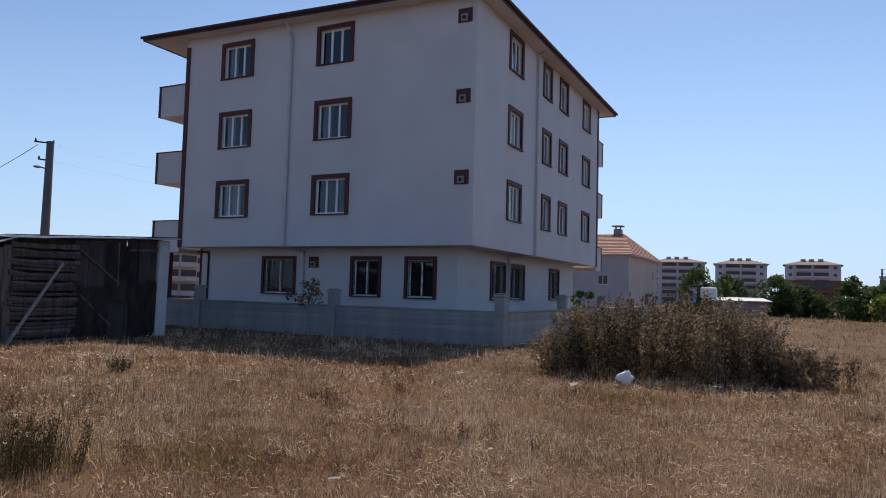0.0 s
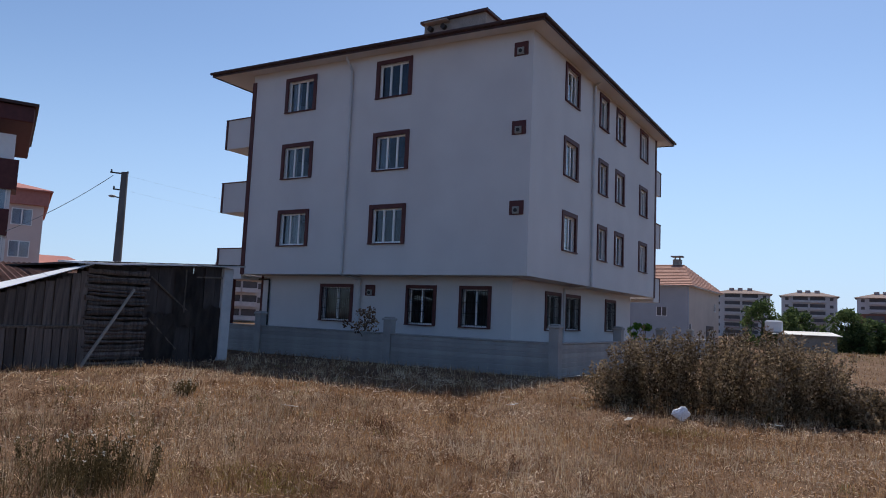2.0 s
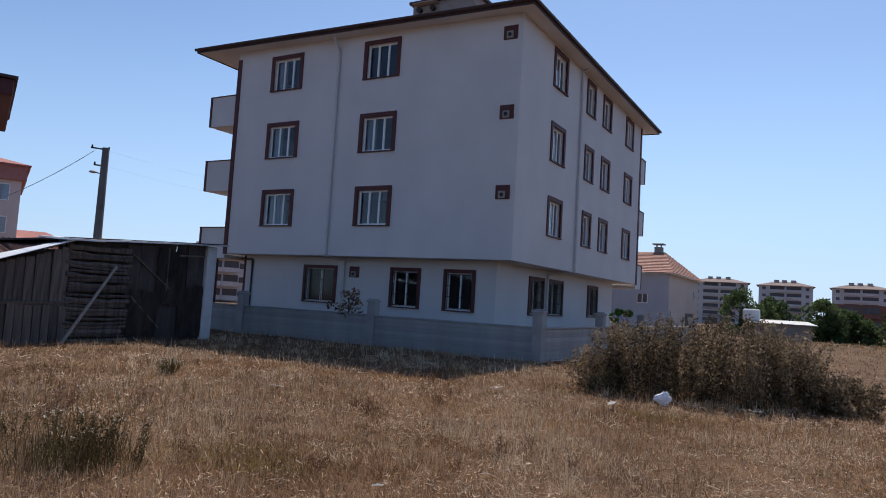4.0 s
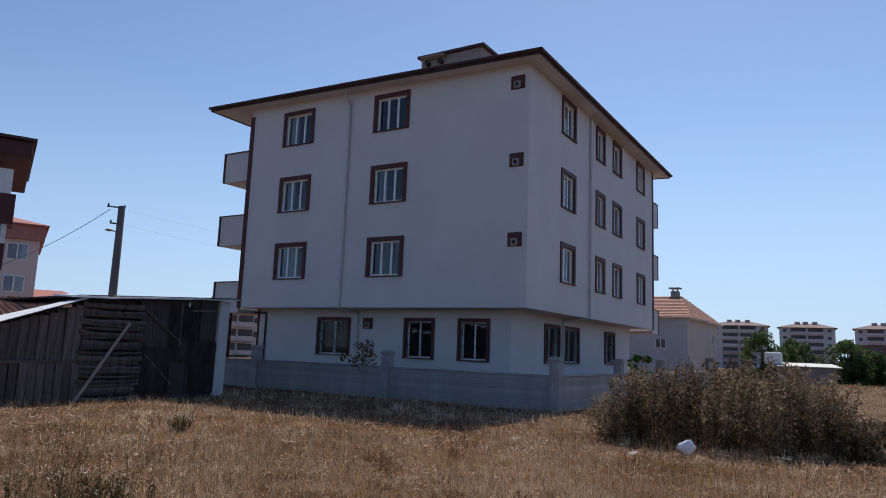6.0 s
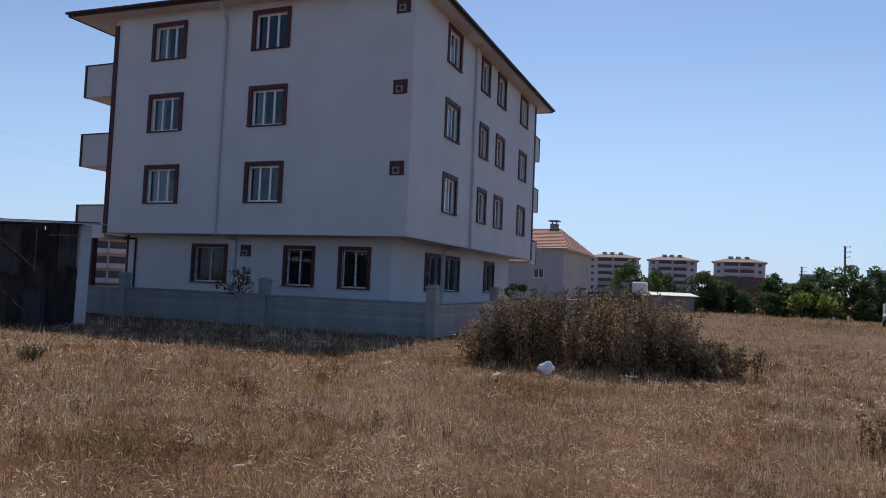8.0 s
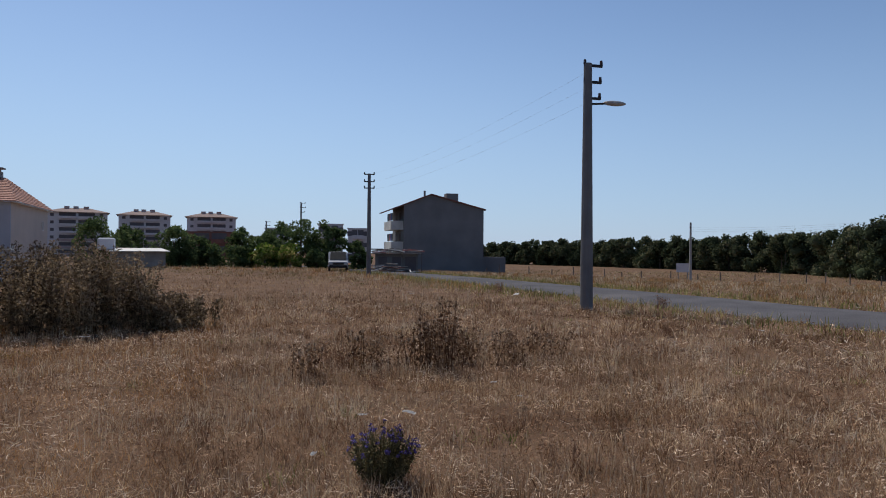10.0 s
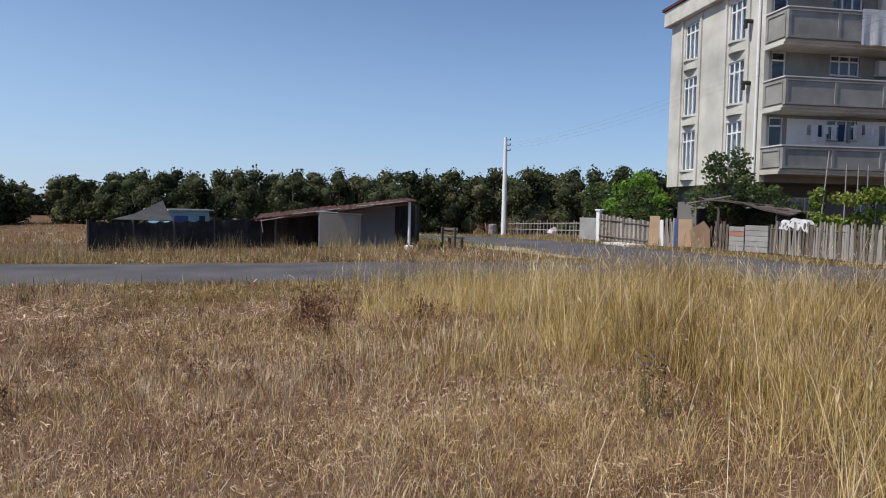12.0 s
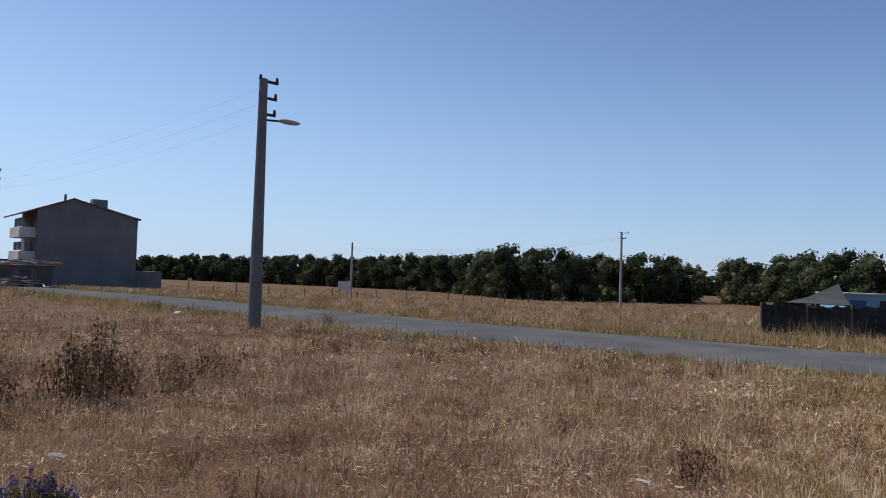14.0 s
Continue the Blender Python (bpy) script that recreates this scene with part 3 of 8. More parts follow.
# ---- the white apartment house ----
def white_apartments():
    top = thing("apartment_house", pose(1.01, 24.27, 0, 0, 0, 63.11), "white rendered four-storey apartment house with brown window surrounds", "apartment house")
    LX, LY = 17.25, 14.33          # along the narrow-window side, along the blank side
    Z0, Z1 = 3.28, 12.28
    IN = 1.05
    left = facade((0, LY), (0, -1), (1, 0))      # blank side, from its far end to the corner
    right = facade((0, 0), (1, 0), (0, 1))
    back_l = facade((LX, LY), (-1, 0), (0, -1))
    back_r = facade((LX, 0), (0, 1), (-1, 0))
    rows = (4.56, 7.56, 10.60)
    T = 0.17
    H = 1.56 - T
    colsL = ((5.29, 7.09), (10.38, 12.22))
    colsR = ((3.14, 4.77), (7.32, 8.62), (9.78, 11.23), (13.88, 15.45))
    # openings
    holesL = [(LY - b + T, LY - a - T, z, z + H) for a, b in colsL for z in rows]
    holesR = [(a + T, b - T, z, z + H) for a, b in colsR for z in rows]
    part("wall", wall(bmesh.new(), LY, Z0, Z1, holesL, 0.25, left), "white_render", top, "white rendered wall")
    part("wall", wall(bmesh.new(), LX, Z0, Z1, holesR, 0.25, right, 0.251), "white_render", top)
    part("wall", wall(bmesh.new(), LX, Z0, Z1, [], 0.25, back_l, 0.251), "white_render", top)
    part("wall", wall(bmesh.new(), LY, Z0, Z1, [], 0.25, back_r), "white_render", top)
    # floors inside and an added partition, coloured dark to keep the rooms dim
    for z in (Z0, 6.2, 9.2, 12.05):
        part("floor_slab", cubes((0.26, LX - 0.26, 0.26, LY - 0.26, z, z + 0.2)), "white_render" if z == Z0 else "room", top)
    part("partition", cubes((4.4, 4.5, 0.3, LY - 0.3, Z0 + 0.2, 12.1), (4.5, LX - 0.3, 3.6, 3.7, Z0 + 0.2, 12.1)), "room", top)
    # ground floor, set back
    g = {"l": facade((IN, LY - 0.4), (0, -1), (1, 0)), "r": facade((IN, IN), (1, 0), (0, 1)), "bl": facade((LX - IN, LY - 0.4), (-1, 0), (0, -1)), "br": facade((LX - IN, IN), (0, 1), (-1, 0))}
    gl = LY - 0.4 - IN
    gL = ((1.9, 3.3), (4.35, 5.81), (8.55, 10.4))
    gR = ((4.16, 5.86), (6.3, 8.22), (11.8, 13.5))
    gz, gh, gt = 1.38, 1.42, 0.14
    hl = [(LY - 0.4 - b + gt, LY - 0.4 - a - gt, gz, gz + gh) for a, b in gL]
    hr = [(a - IN + gt, b - IN - gt, gz, gz + gh) for a, b in gR]
    part("wall", wall(bmesh.new(), gl, 0, Z0 - 0.002, hl, 0.25, g["l"]), "white_render", top)
    part("wall", wall(bmesh.new(), LX - 2 * IN, 0, Z0 - 0.002, hr, 0.25, g["r"], 0.251), "white_render", top)
    part("wall", wall(bmesh.new(), LX - 2 * IN, 0, Z0 - 0.002, [], 0.25, g["bl"], 0.251), "white_render", top)
    part("wall", wall(bmesh.new(), gl, 0, Z0 - 0.002, [], 0.25, g["br"]), "white_render", top)
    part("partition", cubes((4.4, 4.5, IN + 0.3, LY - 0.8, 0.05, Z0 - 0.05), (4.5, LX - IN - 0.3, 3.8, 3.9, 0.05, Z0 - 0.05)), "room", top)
    # windows
    kinds = {}

    def win(w, h, curtain, grille):
        key = (round(w, 2), h, curtain, grille)
        if key not in kinds:
            kinds[key] = window_meshes(w, h, 2 if grille or w <= 1.2 else 3, T if not grille else gt, curtain=curtain, grille=grille)
        return kinds[key]

    rnd = random.Random(4)
    for a, b in colsL:
        for z in rows:
            put_window(top, win(b - a - 2 * T, H, rnd.choice((0, 0.35, 0.66)), False), left @ Matrix.Translation((LY - (a + b) / 2, 0, z)))
    for a, b in colsR:
        for z in rows:
            put_window(top, win(b - a - 2 * T, H, rnd.choice((0.35, 0.66, 0.5)), False), right @ Matrix.Translation(((a + b) / 2, 0, z)))
    for a, b in gL:
        put_window(top, win(b - a - 2 * gt, gh, 0.0, True), g["l"] @ Matrix.Translation((LY - 0.4 - (a + b) / 2, 0, gz)))
    for a, b in gR:
        put_window(top, win(b - a - 2 * gt, gh, 0.0, True), g["r"] @ Matrix.Translation(((a + b) / 2 - IN, 0, gz)))
    # flue vents in brown squares
    for x, y, z, s in ((0, 0.48, 5.46, 0.56), (0, 0.48, 8.40, 0.56), (0, 0.48, 11.36, 0.56), (IN, 7.64, 2.46, 0.5)):
        v = part("flue_vent", cubes((x - 0.03, x + 0.01, y - s / 2, y + s / 2, z, z + s * 0.92)), "brown_trim", top, "brown square round a small flue outlet")
        part("flue_cover", cubes((x - 0.10, x - 0.031, y - s * 0.22, y + s * 0.24, z + 0.03, z + s * 0.52), bevel=0.008), "concrete_grey_shaded", v)
        part("flue_hole", rods(((x - 0.13, y, z + s * 0.28), (x - 0.101, y, z + s * 0.28), 0.07), n=10), "iron", v)
    # brown corner strips, gutter pipes
    part("corner_strip", cubes((-0.04, 0.0, LY - 0.2, LY + 0.03, Z0 - 0.03, Z1), (-0.04, 0.12, LY + 0.002, LY + 0.03, Z0 - 0.03, Z1)), "brown_trim", top, "dark brown strip on the corner")
    part("corner_strip", cubes((LX - 0.2, LX + 0.03, -0.04, 0.0, Z0 - 0.03, Z1)), "brown_trim", top)
    pipe = rods(((-0.08, 8.35, Z0), (-0.08, 8.35, 11.95), 0.055), ((-0.08, 8.35, 11.95), (-0.5, 8.35, 12.42), 0.055), ((-0.08, 8.35, Z0), (IN - 0.08, 8.15, Z0 - 0.12), 0.055), ((IN - 0.08, 8.15, Z0 - 0.12), (IN - 0.08, 8.15, 0.05), 0.055))
    part("downpipe", pipe, "pipe", top, "pale grey plastic downpipe")
    pipe = rods(((6.5, -0.08, Z0), (6.5, -0.08, 12.2), 0.055), ((6.5, -0.08, 12.2), (6.5, -0.55, 12.42), 0.055), ((6.5, -0.08, Z0), (6.1, IN - 0.08, Z0 - 0.12), 0.055), ((6.1, IN - 0.08, Z0 - 0.12), (6.1, IN - 0.08, 0.05), 0.055))
    part("downpipe", pipe, "pipe", top)
    part("gas_pipe", rods(((IN - 0.05, 13.5, 0.3), (IN - 0.05, 13.5, 3.1), 0.04), ((IN - 0.05, 13.5, 3.1), (IN - 0.05, 14.2, 3.1), 0.04)), "iron", top, "black pipe on the ground floor")
    # roof: soffit, fascia, hip and stair head
    E0 = 0.65
    x0, x1, y0, y1 = -E0, LX + 1.35, -E0, LY + 2.1
    soffit = part("soffit", cubes((x0, x1, y0, y1, Z1 + 0.003, Z1 + 0.1)), "white_render", top, "white underside of the eaves")
    fascia = part("fascia", cubes((x0 - 0.04, x1 + 0.04, y0 - 0.04, y0, Z1 - 0.04, Z1 + 0.14), (x0 - 0.04, x1 + 0.04, y1, y1 + 0.04, Z1 - 0.04, Z1 + 0.14), (x0 - 0.04, x0, y0, y1, Z1 - 0.04, Z1 + 0.14), (x1, x1 + 0.04, y0, y1, Z1 - 0.04, Z1 + 0.14)), "fascia", top, "dark brown fascia board")
    gutter = part("gutter", rods(((x0 - 0.09, y0 - 0.1, Z1 + 0.11), (x0 - 0.09, y1 + 0.1, Z1 + 0.11), 0.07), ((x0 - 0.1, y0 - 0.09, Z1 + 0.11), (x1 + 0.1, y0 - 0.09, Z1 + 0.11), 0.07)), "fascia", top)
    bm = bmesh.new()
    e = [bm.verts.new(p) for p in ((x0, y0, Z1 + 0.14), (x1, y0, Z1 + 0.14), (x1, y1, Z1 + 0.14), (x0, y1, Z1 + 0.14))]
    ym = (y0 + y1) / 2
    r0, r1 = bm.verts.new((x0 + 6, ym, Z1 + 1.9)), bm.verts.new((x1 - 6, ym, Z1 + 1.9))
    for f in ((e[0], e[1], r1, r0), (e[1], e[2], r1), (e[2], e[3], r0, r1), (e[3], e[0], r0), (e[3], e[2], e[1], e[0])):
        bm.faces.new(f)
    roof = part("roof", bm, "tile", top, "low hipped red tile roof")
    # the eaves climb a little towards the far end; a wedge of wall fills up to them
    rise = 0.025
    for ob in (soffit, fascia, gutter, roof):
        for v in ob.data.vertices:
            v.co.z += rise * (v.co.y - y0)
    bm = bmesh.new()
    ends = [(x, y, z) for x in (0.0, LX) for y, z in ((0.0, Z1), (LY, Z1), (LY, Z1 + rise * (LY - y0) + 0.01), (0.0, Z1 - rise * y0 + 0.002))]
    vs = [bm.verts.new(p) for p in ends]
    for q in ((0, 1, 2, 3), (7, 6, 5, 4), (0, 4, 5, 1), (1, 5, 6, 2), (2, 6, 7, 3), (3, 7, 4, 0)):
        bm.faces.new([vs[n] for n in q])
    bmesh.ops.recalc_face_normals(bm, faces=bm.faces[:])
    part("wall_head", bm, "white_render", top)
    sh = part("stair_head", cubes((3.4, 7.0, 3.9, 7.1, 12.7, 15.12)), "concrete_grey_shaded", top, "grey roof box with flue outlets")
    part("stair_head_roof", cubes((3.25, 7.15, 3.75, 7.25, 15.12, 15.24)), "fascia", sh)
    for y in (6.7, 6.0):
        part("flue_outlet", rods(((3.2, y, 14.8), (3.4, y, 14.8), 0.12), n=12), "iron", sh)
    part("flue_board", cubes((3.0, 3.39, 5.7, 6.9, 15.0, 15.04)), "concrete_grey_shaded", sh)
    # balconies of the two far sides
    for z in (3.05, 6.18, 9.25):
        b = part("balcony", cubes((0.05, 5.2, LY + 0.03, LY + 1.7, z, z + 0.16), (0.05, 0.17, LY + 0.03, LY + 1.7, z + 0.16, z + 1.4), (0.17, 5.2, LY + 1.58, LY + 1.7, z + 0.16, z + 1.4)), "white_render", top, "white balcony with a solid parapet")
        part("balcony_trim", cubes((0.02, 0.2, LY + 1.62, LY + 1.74, z, z + 1.44), (0.0, 0.2, LY + 0.03, LY + 1.74, z + 1.4, z + 1.44)), "brown_trim", b)
        b = part("balcony", cubes((LX + 0.002, LX + 1.25, 0.05, 4.5, z, z + 0.16), (LX + 0.002, LX + 1.25, 0.05, 0.17, z + 0.16, z + 1.35), (LX + 1.13, LX + 1.25, 0.17, 4.5, z + 0.16, z + 1.35)), "white_render", top)
        part("balcony_trim", cubes((LX + 1.2, LX + 1.29, 0.02, 0.2, z, z + 1.39), (LX + 0.002, LX + 1.29, 0.0, 0.2, z + 1.35, z + 1.39)), "brown_trim", b)
    part("pillar", cubes((0.3, 0.55, LY + 0.9, LY + 1.15, 0, 3.05)), "brown_trim", top)
    part("pillar", cubes((1.2, 1.4, LY - 0.38, LY - 0.1, 0, 3.28)), "brown_trim", top)
    return top


white_apartments()


def boundary_wall():
    top = thing("boundary_wall", pose(1.83, 21.32, 0, 0, 0, 63.11), "grey concrete block garden wall with round-capped posts", "wall")
    bm = cubes((-0.16, 0.16, -0.16, 0.16, -0.1, 1.5), bevel=0.01)
    box(bm, -0.2, 0.2, -0.2, 0.2, 1.5, 1.58, bevel=0.02)
    box(bm, -0.15, 0.15, -0.15, 0.15, 1.58, 1.63, bevel=0.02)
    first = part("post", bm, "block", top)
    post_me = first.data
    H = 1.02
    runs = [("y", 0, 6.25), ("y", 6.25, 12.6), ("y", 12.6, 19.0), ("x", 0, 6.3), ("x", 6.3, 12.6), ("x", 12.6, 18.9), ("x", 18.9, 25.2)]
    made = {}
    n = 7
    for axis, a, b in runs:
        piece("post", post_me, top, Matrix.Translation((b, 0, 0)) if axis == "x" else Matrix.Translation((0, b, 0)))
        L = b - a - 0.32
        key = round(L, 2)
        if key not in made:
            bm = cubes((-L / 2, L / 2, -0.09, 0.09, 0, H / n - 0.018), bevel=0.008)
            me = bpy.data.meshes.new("block_course")
            bm.to_mesh(me)
            bm.free()
            me.materials.append(M["block"])
            core = bpy.data.meshes.new("mortar")
            bm = cubes((-L / 2, L / 2, -0.075, 0.075, -0.1, H - 0.01))
            bm.to_mesh(core)
            bm.free()
            core.materials.append(M["block"])
            cap = bpy.data.meshes.new("coping")
            bm = cubes((-L / 2, L / 2, -0.13, 0.13, H, H + 0.05), bevel=0.01)
            bm.to_mesh(cap)
            bm.free()
            cap.materials.append(M["block"])
            made[key] = (me, core, cap)
        mid = (a + b) / 2
        base = Matrix.Translation((mid, 0, 0)) if axis == "x" else Matrix.Translation((0, mid, 0)) @ pose(0, 0, 0, 0, 0, 90)
        piece("mortar", made[key][1], top, base)
        piece("coping", made[key][2], top, base)
        for i in range(n):
            piece("block_course", made[key][0], top, base @ Matrix.Translation((0, 0, i * H / n + 0.004)))


boundary_wall()


# ---- the grey concrete apartment house ----
def concrete_apartments():
    top = thing("apartment_house", pose(18.77, -31.0, 0, 0, 0, -25.74), "unpainted grey concrete apartment house with long balconies", "apartment house")
    LX, LY = 9.0, 13.85
    Z0, Z1 = 3.1, 12.55
    side = facade((LX, 0), (-1, 0), (0, -1))      # sunlit side, from its far end to the corner
    front = facade((0, 0), (0, -1), (1, 0))       # balcony side
    # side windows: tall, narrow, under each a rounded sill
    colsS = ((1.6, 2.94), (5.99, 7.39))
    rowsS = ((3.98, 6.15), (7.02, 9.12), (10.09, 12.11))
    hS = [(LX - b, LX - a, z0, z1) for a, b in colsS for z0, z1 in rowsS]
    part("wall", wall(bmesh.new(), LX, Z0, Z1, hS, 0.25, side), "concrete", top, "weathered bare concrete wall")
    doors = ((0.38, 1.11, 1.95), (3.39, 4.97, 0.95), (7.01, 8.30, 1.05), (10.90, 11.67, 1.4))
    tops = (6.12, 9.14, 12.15)
    hF = [(a, b, zt - h, zt) for a, b, h in doors for zt in tops]
    # balcony side in the darker concrete that stands for its shade
    part("wall", wall(bmesh.new(), LY, Z0, Z1, hF, 0.25, front, 0.251), "concrete_grey_shaded", top, "bare concrete wall behind balconies, its shade in the grey")
    part("wall", wall(bmesh.new(), LX, Z0, Z1, [], 0.25, facade((0, -LY), (1, 0), (0, 1))), "concrete", top)
    part("wall", wall(bmesh.new(), LY, Z0, Z1, [], 0.25, facade((LX, -LY), (0, 1), (-1, 0)), 0.251), "concrete", top)
    for z in (Z0, 6.15, 9.2, 12.3):
        part("floor_slab", cubes((0.26, LX - 0.26, -LY + 0.26, -0.26, z, z + 0.15)), "room", top)
    part("partition", cubes((0.3, LX - 0.3, -2.6, -2.5, Z0 + 0.2, 12.2), (3.0, 3.1, -LY + 0.3, -2.7, Z0 + 0.2, 12.2)), "room", top)
    # dark open ground floor: the recess's shade is put into the walls' darker render
    part("wall", wall(bmesh.new(), LX - 1.8, 0, Z0 - 0.002, [], 0.25, facade((LX - 0.3, -0.6), (-1, 0), (0, -1))), "grey_render", top)
    part("wall", wall(bmesh.new(), LY - 0.9, 0, Z0 - 0.002, [(3.2, 4.6, 1.3, 2.5), (7.0, 8.4, 1.3, 2.5), (10.6, 11.6, 1.3, 2.5)], 0.25, facade((3.0, -0.6), (0, -1), (1, 0)), 0.251), "grey_render", top)
    part("wall", cubes((LX - 0.55, LX - 0.3, -LY + 0.3, -0.9, 0, Z0 - 0.002), (3.3, LX - 0.6, -LY + 0.3, -LY + 0.5, 0, Z0 - 0.002)), "grey_render", top)
    ws_me = {}
    for a, b in colsS:
        for z0, z1 in rowsS:
            k = (round(b - a, 2), round(z1 - z0, 2))
            if k not in ws_me:
                ws_me[k] = window_meshes(b - a, z1 - z0, 3, 0.0, sill=False, curtain=1.0, deep=0.06, transom=0.75)
            put_window(top, ws_me[k], side @ Matrix.Translation((LX - (a + b) / 2, 0, z0)))
            bm = bmesh.new()
            c = LX - (a + b) / 2
            n = 12
            for zz, th, rr in ((z0 - 0.10, 0.10, 0.36), (z0 - 0.55, 0.45, 0.26)):
                ring = [(c - (b - a) / 2 - 0.05 + (b - a + 0.1) * i / n, -rr * math.sin(math.pi * i / n)) for i in range(n + 1)]
                lo = [bm.verts.new(side @ Vector((x, y + 0.001, zz))) for x, y in ring]
                hi = [bm.verts.new(side @ Vector((x, y + 0.001, zz + th))) for x, y in ring]
                for i in range(n):
                    bm.faces.new((lo[i], lo[i + 1], hi[i + 1], hi[i]))
                bm.faces.new(hi), bm.faces.new(lo[::-1])
                bm.faces.new((lo[0], hi[0], hi[-1], lo[-1]))
            bmesh.ops.recalc_face_normals(bm, faces=bm.faces[:])
            part("sill", bm, "concrete", top, "rounded concrete window sill")
    # pilasters on the sunlit side
    for s in (1.25, 3.2, 5.65, 7.65):
        part("pilaster", cubes((s - 0.08, s + 0.08, 0.001, 0.09, Z0, Z1)), "concrete", top)
    # openings of the balcony side
    for a, b, h in doors:
        me = window_meshes(b - a, h, 1 if b - a < 1 else 3, 0.0, sill=True, curtain=0.97 if b - a > 1 else 0.0, deep=0.05, transom=0.7 if b - a > 1 else 0.8)
        for zt in tops:
            put_window(top, me, front @ Matrix.Translation(((a + b) / 2, 0, zt - h)))
    me = window_meshes(1.4, 1.2, 3, 0.0, sill=False, deep=0.1)
    for s in (3.9, 7.7):
        put_window(top, me, facade((3.0, -0.6), (0, -1), (1, 0)) @ Matrix.Translation((s, 0, 1.3)))
    # balconies
    B = 1.6
    L = 9.9
    for z0, z1 in ((3.42, 4.65), (6.25, 7.67), (9.15, 10.70)):
        f = z0 + 0.22
        b = part("balcony", cubes((-B + 0.25, -0.002, -L, 0.0, z0, f), (-B + 0.14, -B + 0.25, -L, 0, z0 + 0.1, f + 0.001)), "concrete", top, "long balcony with a panelled concrete parapet")
        part("parapet", cubes((-B, -B + 0.12, -L, 0.0, f + 0.002, z1), (-B + 0.12, -0.002, -0.12, 0.0, f + 0.002, z1), (-B + 0.12, -0.002, -L, -L + 0.12, f + 0.002, z1)), "concrete_grey_shaded", b)
        part("coping", cubes((-B - 0.05, -B + 0.17, -L - 0.05, 0.05, z1, z1 + 0.06), (-B + 0.17, -0.002, -0.15, 0.05, z1, z1 + 0.06)), "far_white", b)
        ribs = cubes((-B - 0.04, -B - 0.001, -L, 0, z0 + 0.24, z0 + 0.32), (-B - 0.04, -B - 0.001, -L, 0, z1 - 0.14, z1 - 0.08))
        for i in range(5):
            y = -i * (L - 0.12) / 4
            box(ribs, -B - 0.04, -B - 0.001, y - 0.12, y, z0 + 0.321, z1 - 0.141)
        box(ribs, -B + 0.15, -0.15, 0.001, 0.04, z0 + 0.3, z0 + 0.37)
        box(ribs, -B + 0.15, -0.15, 0.001, 0.04, z1 - 0.2, z1 - 0.13)
        box(ribs, -B + 0.15, -B + 0.22, 0.001, 0.04, z0 + 0.371, z1 - 0.201)
        box(ribs, -0.22, -0.15, 0.001, 0.04, z0 + 0.371, z1 - 0.201)
        part("parapet_rib", ribs, "concrete_grey_shaded", b)
    part("painted_wall", cubes((-0.012, -0.002, -2.9, -1.3, 4.0, 6.1), (-0.012, -0.002, -6.9, -5.1, 4.0, 6.1), (-0.012, -0.002, -5.1, -2.9, 4.0, 5.1), (-0.012, -0.002, -3.38, -2.9, 5.1, 6.1), (-0.012, -0.002, -5.1, -4.98, 5.1, 6.1), (-0.012, -0.002, -8.9, -8.32, 4.0, 6.1), (-0.012, -0.002, -8.32, -6.9, 4.0, 5.0)), "pvc", top, "whitewashed wall behind the lowest balcony")
    # roof slab
    x0, x1, y0, y1 = -1.55, LX + 0.35, -LY - 0.2, 0.35
    part("roof_slab", cubes((x0, x1, y0, y1, Z1 - 0.08, Z1 + 0.85), bevel=0.03), "concrete", top, "deep concrete roof edge")
    part("roof_edge", cubes((x0 - 0.1, x1 + 0.1, y0 - 0.1, y1 + 0.1, Z1 + 0.852, Z1 + 1.0)), "brown_trim", top, "dark red roof covering edge")
    bm = bmesh.new()
    slab(bm, [(x0, y0, Z1 + 1.0), (x1, y0, Z1 + 1.0), (x1, (y0 + y1) / 2, Z1 + 2.4), (x0, (y0 + y1) / 2, Z1 + 2.4)], 0.1)
    slab(bm, [(x0, y1, Z1 + 1.0), (x1, y1, Z1 + 1.0), (x1, (y0 + y1) / 2, Z1 + 2.4), (x0, (y0 + y1) / 2, Z1 + 2.4)], 0.1)
    part("roof", bm, "fascia", top)
    # pipes and stove flues
    part("downpipe", rods(((0.35, 0.1, 0.2), (0.35, 0.1, 11.9), 0.06), ((0.35, 0.1, 11.9), (0.9, 0.42, 12.6), 0.06), ((0.9, 0.42, 12.6), (0.9, 0.42, 13.4), 0.06)), "pvc", top, "white plastic downpipe")
    for z in (7.85, 10.75):
        part("stove_flue", rods(((1.05, 0.01, z), (1.05, 0.4, z), 0.1), ((1.05, 0.34, z), (1.05, 0.34, z - 0.35), 0.08), n=10), "iron", top, "short black stove flue")
    # air conditioner casings between the windows
    for z in (8.2, 11.25):
        part("heater_casing", cubes((-0.3, -0.002, -6.35, -5.75, z, z + 0.75), bevel=0.02), "far_white", top, "pale casing on the wall")
    return top


concrete_apartments()


